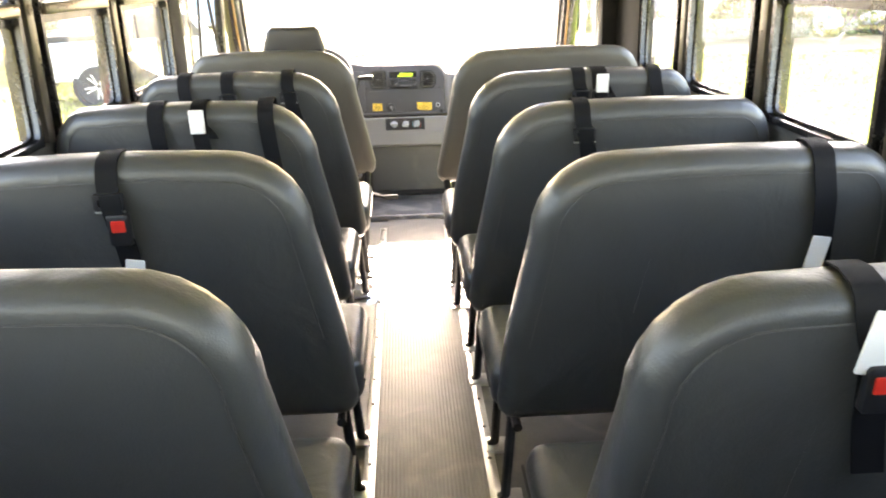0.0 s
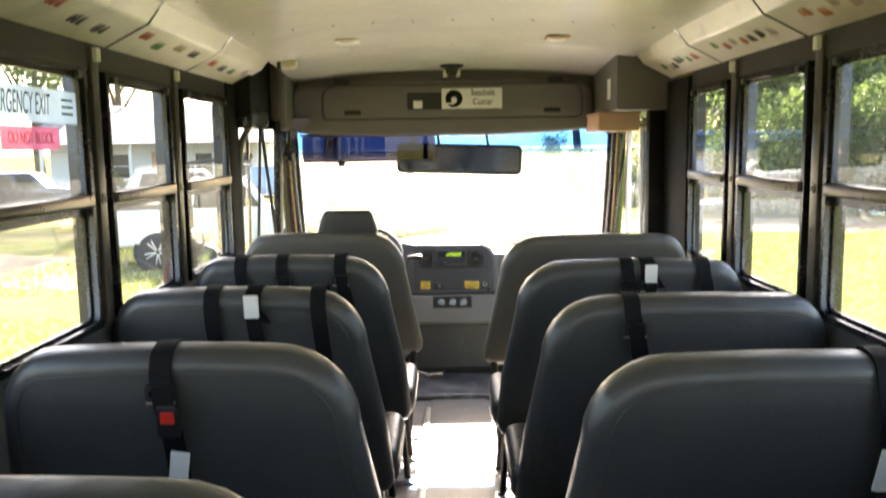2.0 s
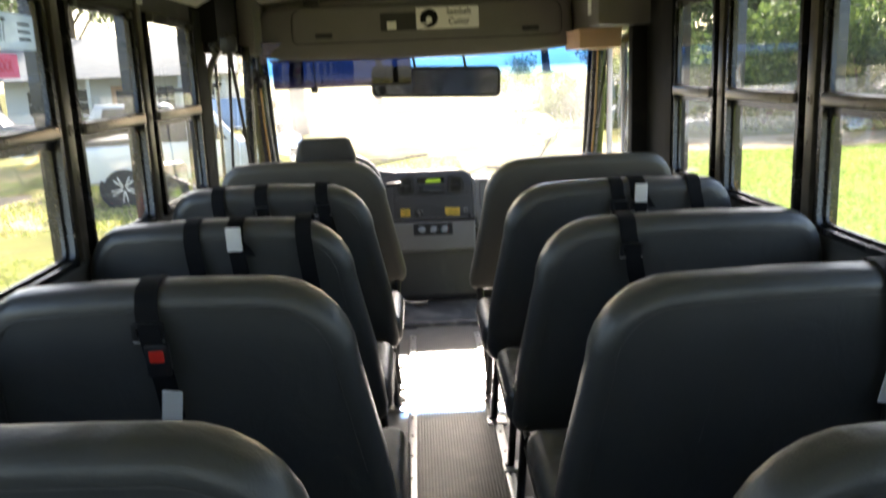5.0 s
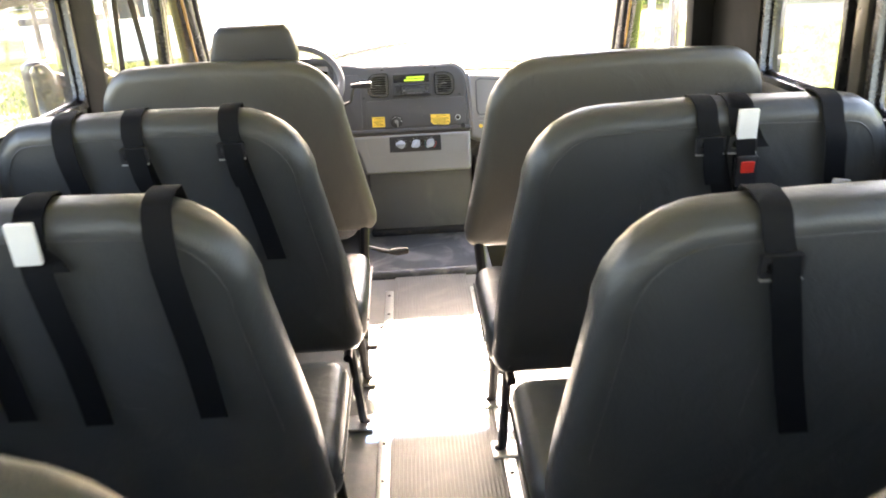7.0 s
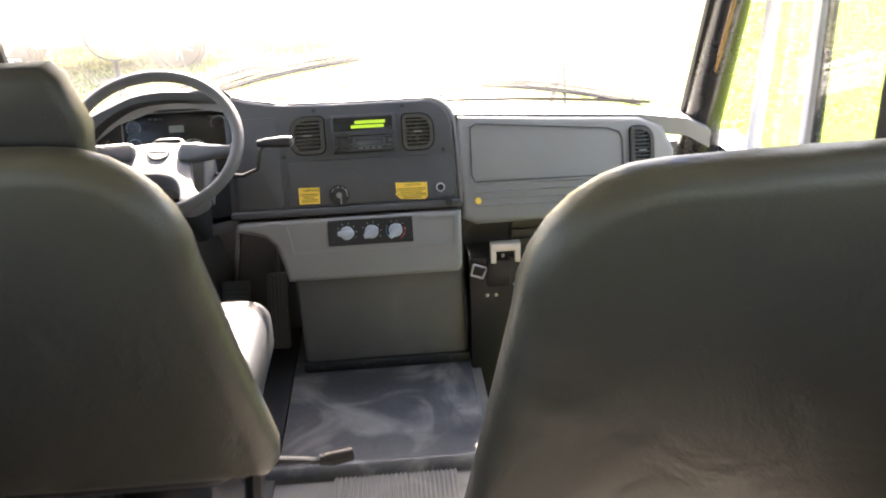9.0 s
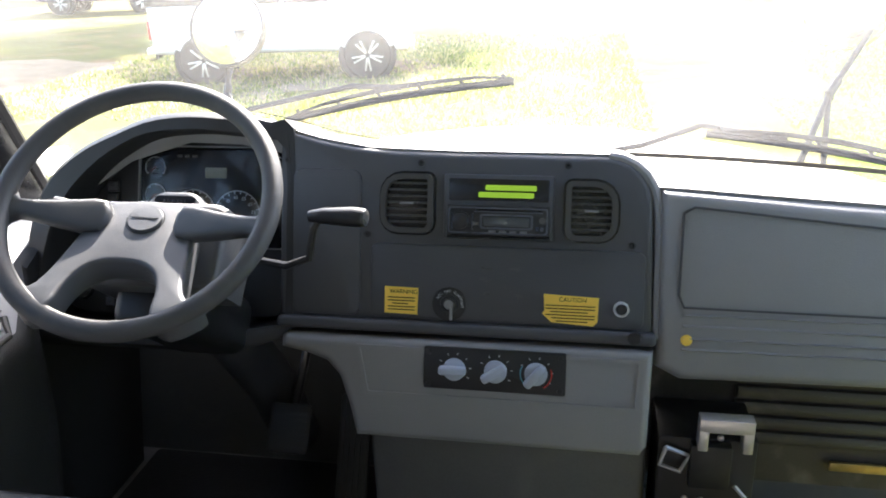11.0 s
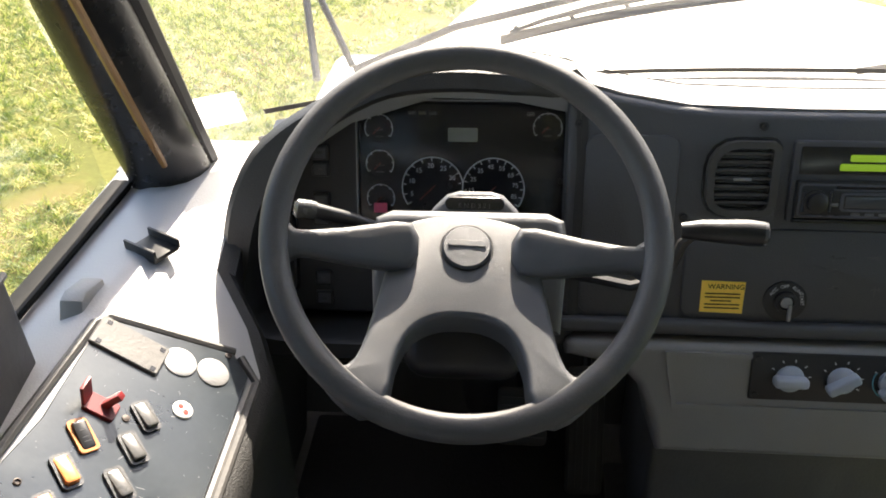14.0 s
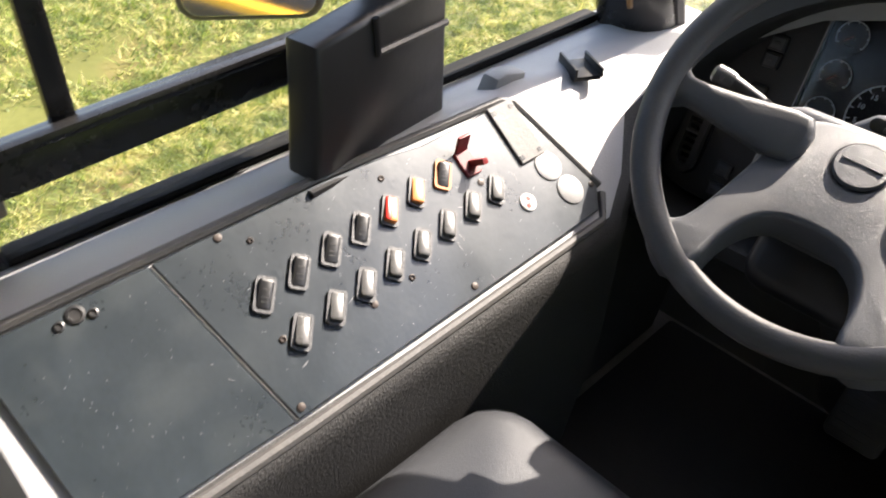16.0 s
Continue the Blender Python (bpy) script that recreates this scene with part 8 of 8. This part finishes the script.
# vehicles
TYRE = material("tyre rubber", (0.02, 0.02, 0.02), 0.8, vary=0.2, bump=0.2)
RIM = material("alloy rim", (0.5, 0.5, 0.52), 0.3, metal=0.8, vary=0.1, bump=0)
CAR_GLASS = material("dark car glass", (0.03, 0.035, 0.04), 0.08, vary=0.05, bump=0)
def vehicle(name, place, heading, length, width, roof, prof, glassp, paint, label, wheels, r=0.38):
    """prof: side outline (along, up); glassp: outlines of the side windows."""
    th = thing(name, place, label, "vehicle", "parked vehicles")
    base = Matrix.Translation(place) @ pose(0, 0, 0, 0, 0, heading)
    m = base @ axes((0, 0, 0), (1, 0, 0), (0, 0, 1))
    bm = bmesh.new()
    pillow(bm, prof, -width / 2, width / 2, 0.14, m, 4)
    part("body", bm, paint, th)
    for gp in glassp:
        for s in (-1, 1):
            bm = bmesh.new()
            pillow(bm, gp, 0, 0.02, 0.005, m @ Matrix.Translation((0, 0, s * (width / 2 - 0.005) - (0.0 if s > 0 else 0.02))), 1)
            part("side_window", bm, CAR_GLASS, th)
    for a in wheels:
        for s in (-1, 1):
            wm = base @ Matrix.Translation((a, s * (width / 2 - 0.10), r)) @ pose(0, 0, 0, 90, 0, 0)
            bm = bmesh.new()
            lathe(bm, [(r + 0.08, -0.10), (r + 0.09, 0.04), (r + 0.08, 0.10), (r, 0.09)], wm, 24)
            part("wheel_arch", bm, TYRE, th)
            bm = bmesh.new()
            lathe(bm, [(r * 0.6, -0.13), (r * 0.93, -0.135), (r, -0.10), (r, 0.10), (r * 0.93, 0.135), (r * 0.6, 0.13)], wm, 28)
            wh = part("wheel", bm, TYRE, th)
            bm = bmesh.new()
            lathe(bm, [(r * 0.64, -0.12), (r * 0.60, -0.128), (r * 0.56, -0.11), (0.08, -0.10), (0.07, -0.12), (0.01, -0.12)], wm, 24)
            lathe(bm, [(r * 0.64, 0.12), (r * 0.60, 0.128), (r * 0.56, 0.11), (0.08, 0.10), (0.07, 0.12), (0.01, 0.12)], wm, 24)
            part("rim", bm, TYRE, wh)
            for k in range(10):
                bm = bmesh.new()
                for q in (-1, 1):
                    box(bm, 0.04, r * 0.66, -0.014, 0.014, 0.136 * q - 0.012, 0.136 * q + 0.012, 0.004, m=wm @ pose(0, 0, 0, 0, 0, k * 36 + (8 if k % 2 else -8)))
                part("rim_spoke", bm, RIM, wh)
    for s in (-1, 1):
        bm = boxm(-length / 2 - 0.012, -length / 2 + 0.05, s * (width / 2 - 0.16) - 0.07, s * (width / 2 - 0.16) + 0.07, 0.75, 1.05, 0.02, m=base)
        part("tail_light", bm, RED_PLASTIC, th, "red tail light")
        bm = boxm(length / 2 - 0.06, length / 2 + 0.012, s * (width / 2 - 0.22) - 0.14, s * (width / 2 - 0.22) + 0.14, 0.72, 0.90, 0.02, m=base)
        part("headlight", bm, CHROME, th)
    part("bumper", boxm(-length / 2 - 0.06, -length / 2 + 0.08, -width / 2 + 0.05, width / 2 - 0.05, 0.42, 0.62, 0.03, m=base), CHROME, th)
    part("bumper", boxm(length / 2 - 0.08, length / 2 + 0.06, -width / 2 + 0.05, width / 2 - 0.05, 0.42, 0.62, 0.03, m=base), CHROME, th)
    return th
def paint(name, c):
    return material(name, c, 0.25, vary=0.04, bump=0.0, coat=0.7)
pick = [(-2.7, 0.5), (2.7, 0.45), (2.78, 0.8), (2.7, 1.15), (1.35, 1.25), (0.75, 1.85), (-0.75, 1.88), (-0.95, 1.30), (-2.75, 1.28)]
pickg = [[(0.1, 1.28), (1.05, 1.28), (0.68, 1.72), (0.1, 1.76)], [(-0.72, 1.28), (0.02, 1.28), (0.02, 1.76), (-0.62, 1.76)]]
sedan = [(-2.2, 0.35), (2.2, 0.32), (2.28, 0.6), (2.15, 0.85), (1.1, 0.98), (0.35, 1.42), (-0.9, 1.45), (-1.55, 1.08), (-2.2, 1.02), (-2.3, 0.7)]
sedang = [[(0.0, 0.98), (0.85, 0.98), (0.28, 1.33), (0.0, 1.35)], [(-1.25, 0.98), (-0.06, 0.98), (-0.06, 1.35), (-0.85, 1.36)]]
suv = [(-2.3, 0.42), (2.3, 0.40), (2.4, 0.7), (2.3, 1.05), (1.15, 1.15), (0.6, 1.72), (-2.0, 1.76), (-2.35, 1.15)]
suvg = [[(0.0, 1.15), (0.9, 1.15), (0.52, 1.6), (0.0, 1.63)], [(-1.9, 1.15), (-0.06, 1.15), (-0.06, 1.63), (-1.75, 1.62)]]
vehicle("pickup_truck", (-5.08, 18.12, GZ), 15, 4.3, 1.9, 1.85, [(a * 0.78, b) for a, b in pick], [[(a * 0.78, b) for a, b in q] for q in pickg], paint("white truck paint", (0.52, 0.53, 0.53)), "white pickup truck parked on bare dirt", (-1.3, 1.40), 0.40)
vehicle("suv", (-17.0, 32.5, GZ), 12, 4.7, 1.9, 1.75, suv, suvg, paint("dark blue car paint", (0.02, 0.025, 0.05)), "dark blue car parked on the lawn", (-1.4, 1.45), 0.38)
vehicle("suv", (-10.5, 33.0, GZ), 20, 4.7, 1.9, 1.75, suv, suvg, paint("pale silver paint", (0.45, 0.48, 0.52)), "silver car parked before the house", (-1.4, 1.45), 0.38)
# added car, in place of the windshield's reflection in the side panes
vehicle("sedan", (17.5, 27.0, GZ), 160, 4.6, 1.85, 1.45, sedan, sedang, paint("grey car paint", (0.32, 0.35, 0.40)), "grey car standing in for a reflection in the panes", (-1.35, 1.4), 0.34)
vehicle("suv", (-7.4, 37.0, GZ), 80, 4.7, 1.9, 1.75, suv, suvg, paint("light blue paint", (0.25, 0.33, 0.45)), "blue-grey car near the house", (-1.4, 1.45), 0.38)

cover_m = pose(-5.08, 18.12, GZ, 0, 0, 15)
for o_ in [o for o in scene.objects if o.name.startswith("pickup_truck")]:
    part("bed_cover", boxm(-2.16, -0.70, -0.90, 0.90, 1.27, 1.40, 0.03, m=cover_m), TYRE, o_, "black bed cover")

# the house with its porch
SIDING = material("white siding", (0.68, 0.68, 0.66), 0.6, vary=0.06, bump=0.1)
ROOFM = material("grey shingle roof", (0.20, 0.20, 0.21), 0.9, vary=0.2, scale=3, fine=30, bump=0.4)
HG = pose(-16.5, 47.0, GZ, 0, 0, 8)
house = thing("house", (-16.5, 47.0, GZ), "white single-storey house with porch and grey roof", "house")
part("wall", boxm(-6, 6, 0, 7, 0, 3.0, m=HG), SIDING, house)
bm = bmesh.new()
pillow(bm, [(-2.4, 2.9), (7.6, 2.9), (3.4, 5.2), (3.0, 5.2)], -6.5, 6.5, 0.05, HG @ axes((0, 0, 0), (0, 1, 0), (0, 0, 1)), 1)
part("roof", bm, ROOFM, house)
for k in range(10):
    part("siding_board", boxm(-6.02, 6.02, -0.02, 0.0, 0.25 * k + 0.3, 0.25 * k + 0.52, m=HG), SIDING, house)
part("porch_floor", boxm(-6, 6, -2.2, 0, 0, 0.35, m=HG), SIDING, house)
for x in (-5.8, -3.5, -1.2, 1.2, 3.5, 5.8):
    part("porch_column", boxm(x - 0.09, x + 0.09, -2.1, -1.92, 0.35, 2.9, 0.01, m=HG), SIDING, house)
for x in (-4.4, -2.2, 2.4, 4.6):
    w = part("window", boxm(x - 0.55, x + 0.55, -0.06, 0.0, 0.9, 2.4, 0.01, m=HG), SIDING, house)
    part("pane", boxm(x - 0.46, x + 0.46, -0.075, -0.05, 0.98, 1.62, m=HG), CAR_GLASS, w)
    part("pane", boxm(x - 0.46, x + 0.46, -0.075, -0.05, 1.68, 2.32, m=HG), CAR_GLASS, w)
d_ = part("door", boxm(-0.5, 0.5, -0.06, 0.0, 0.35, 2.45, 0.01, m=HG), BOX_BROWN, house)
part("pane", boxm(-0.25, 0.25, -0.075, -0.05, 1.4, 2.2, m=HG), CAR_GLASS, d_)
# white fence in front
fence = thing("fence", (4.5, 38.0, GZ), "white wooden rail fence", "fence")
for i in range(9):
    part("post", boxm(1.0 + i * 1.2, 1.12 + i * 1.2, 38.0, 38.12, GZ, GZ + 1.25, 0.01), SIDING, fence)
for k in range(3):
    part("rail", boxm(1.0, 10.7, 37.97, 38.0, GZ + 0.3 + 0.38 * k, GZ + 0.45 + 0.38 * k, 0.005), SIDING, fence)

# trees and shrubs
BARK = material("bark", (0.13, 0.10, 0.075), 0.9, vary=0.3, scale=6, fine=40, bump=0.6)
def leaf_material(name, dark, light):
    m = bpy.data.materials.new(name)
    m.use_nodes = True
    nt = m.node_tree
    geo = nt.nodes.new("ShaderNodeNewGeometry")
    rp = nt.nodes.new("ShaderNodeValToRGB")
    rp.color_ramp.elements[0].color, rp.color_ramp.elements[1].color = (*dark, 1), (*light, 1)
    nt.links.new(geo.outputs["Random Per Island"], rp.inputs[0])
    b = nt.nodes["Principled BSDF"]
    nt.links.new(rp.outputs[0], b.inputs["Base Color"])
    b.inputs["Roughness"].default_value = 0.6
    tl = nt.nodes.new("ShaderNodeBsdfTranslucent")
    nt.links.new(rp.outputs[0], tl.inputs[0])
    mx = nt.nodes.new("ShaderNodeMixShader")
    mx.inputs[0].default_value = 0.5
    nt.links.new(b.outputs[0], mx.inputs[1])
    nt.links.new(tl.outputs[0], mx.inputs[2])
    nt.links.new(mx.outputs[0], nt.nodes["Material Output"].inputs[0])
    return m
LEAF = leaf_material("broad leaves", (0.045, 0.085, 0.018), (0.19, 0.25, 0.065))
def tree(x, y, h, spread, seed, bush=False, bole=0.28):
    r = np.random.RandomState(seed)
    th = thing("shrub" if bush else "tree", (x, y, GZ), "leafy green shrub on the lawn" if bush else "tall leafy green tree behind the lawn", "shrub" if bush else "tree", "shrubs" if bush else "trees round the lawn")
    base = Vector((x, y, GZ))
    limbs = []
    bm = bmesh.new()
    if not bush:
        path = [base + Vector((0.15 * math.sin(i * 1.3 + seed), 0.15 * math.cos(i * 1.7 + seed), h * 0.62 * i / 5)) for i in range(6)]
        tube(bm, path, [0.028 * h * (1 - 0.13 * i) for i in range(6)], 9)
    k = 5 if bush else 9
    for i in range(k):
        a = 2 * math.pi * i / k + r.uniform(-0.3, 0.3)
        z0 = 0.05 * h if bush else h * r.uniform(bole, 0.6)
        p0 = base + Vector((0, 0, z0))
        p2 = base + Vector((spread * 0.75 * math.cos(a), spread * 0.75 * math.sin(a), h * r.uniform(bole + 0.17, 0.92)))
        p1 = (p0 + p2) / 2 + Vector((0, 0, 0.05 * h))
        tube(bm, [p0, p1, p2], [0.009 * h, 0.006 * h, 0.003 * h], 6)
        limbs.append((p1, p2))
    part("trunk", bm, BARK, th)
    cl = []
    for p1, p2 in limbs:
        for q in range(4):
            f = r.uniform(0.3, 1.1)
            cl.append((np.array(p1) * (1 - f) + np.array(p2) * f + r.normal(0, 0.10 * spread, 3), spread * r.uniform(0.16, 0.32)))
    if bush:
        for q in range(16):
            cl.append((np.array(base) + np.array([0, 0, h * r.uniform(0.08, 0.5)]) + r.normal(0, 0.38 * spread, 3) * np.array([1, 1, 0.2]), spread * r.uniform(0.25, 0.4)))
    for q in range(6):
        cl.append((np.array(base) + np.array([0, 0, h * r.uniform(0.6, 0.97)]) + r.normal(0, 0.2 * spread, 3) * np.array([1, 1, 0.4]), spread * r.uniform(0.2, 0.34)))
    n = int(5200 * max(1, spread / 1.6)) if bush else 15000 if bole < 0.4 else 26000
    idx = r.randint(0, len(cl), n)
    c = np.array([cl[i][0] for i in idx])
    rad = np.array([cl[i][1] for i in idx])
    d = r.normal(0, 1, (n, 3))
    d /= np.linalg.norm(d, axis=1)[:, None]
    c = c + d * (rad * r.uniform(0.4, 1.0, n) ** 0.6)[:, None]
    c[:, 2] = np.maximum(c[:, 2], GZ + 0.1)
    u = r.normal(0, 1, (n, 3))
    u /= np.linalg.norm(u, axis=1)[:, None]
    v = np.cross(u, r.normal(0, 1, (n, 3)))
    v /= np.linalg.norm(v, axis=1)[:, None]
    s = (r.uniform(0.03, 0.075, n) * max(1, spread / 1.7) if bush else r.uniform(0.07, 0.16, n))[:, None]
    q = np.stack([c - u * s, c - v * s * 0.55, c + u * s, c + v * s * 0.55], 1).reshape(-1, 3)
    me = bpy.data.meshes.new("crown")
    me.from_pydata(q.tolist(), [], np.arange(4 * n).reshape(-1, 4).tolist())
    me.materials.append(LEAF)
    ob = new("crown", me)
    ob.parent = th
    ob.matrix_parent_inverse = WORLD[th.name].inverted()
    tagged(ob, "crown of many small leaves", kind="stuff")
for i, (x, y, h, sp) in enumerate(((-26, 52, 13, 5.0), (-33, 44, 12, 4.6), (-24, 60, 15, 5.5), (-9, 62, 14, 5.2), (-3, 66, 13, 5.0), (14, 42, 11, 4.4), (19, 38, 11, 4.4), (24, 33, 10, 4.2), (27, 27, 10, 4.2), (29, 20, 10, 4.2), (21, 46, 13, 5.0),
                                   (32, 38, 12, 4.8), (9, 58, 13, 5.0), (-32, 30, 11, 4.5), (-36, 20, 11, 4.5), (33, 10, 11, 4.6))):
    tree(x, y, h, sp, 20 + i)
# tall trees ahead with bare boles, crowns unseen, added to shade the lawn and truck
for i, (x, y, h, sp) in enumerate(((-10.0, 37.5, 14, 5.2), (-5.2, 37.0, 14, 5.0))):
    tree(x, y, h, sp, 40 + i, bole=0.54)
for i, (x, y, h, sp) in enumerate(((6.2, 35.5, 2.2, 1.4), (7.6, 34.5, 1.8, 1.2), (5.0, 41, 3.2, 1.7), (-14, 45, 1.3, 1.0), (-18.5, 44.4, 1.2, 1.0), (18, 33, 2.4, 1.6), (22, 29, 2.6, 1.8),
                                   (15.5, 10, 5.5, 3.0), (17, 14, 6.0, 3.2), (16.5, 18.5, 5.2, 3.0), (18.5, 22.5, 6.2, 3.4), (21, 26, 5.6, 3.2), (23.5, 22, 6.5, 3.6), (17, 5.5, 5.6, 3.2), (12.5, 38, 4.2, 2.6), (16.5, 40, 5.0, 3.0), (26, 36, 6.0, 3.4), (9.4, 29.5, 3.6, 2.6), (12.2, 29.0, 4.2, 3.0), (15.4, 28.4, 4.4, 3.0), (18.6, 27.2, 4.6, 3.0), (11.0, 37.5, 8.5, 4.4), (16.0, 36.0, 8.5, 4.6), (21.0, 33.5, 8.5, 4.6))):
    tree(x, y, h, sp, 60 + i, True)
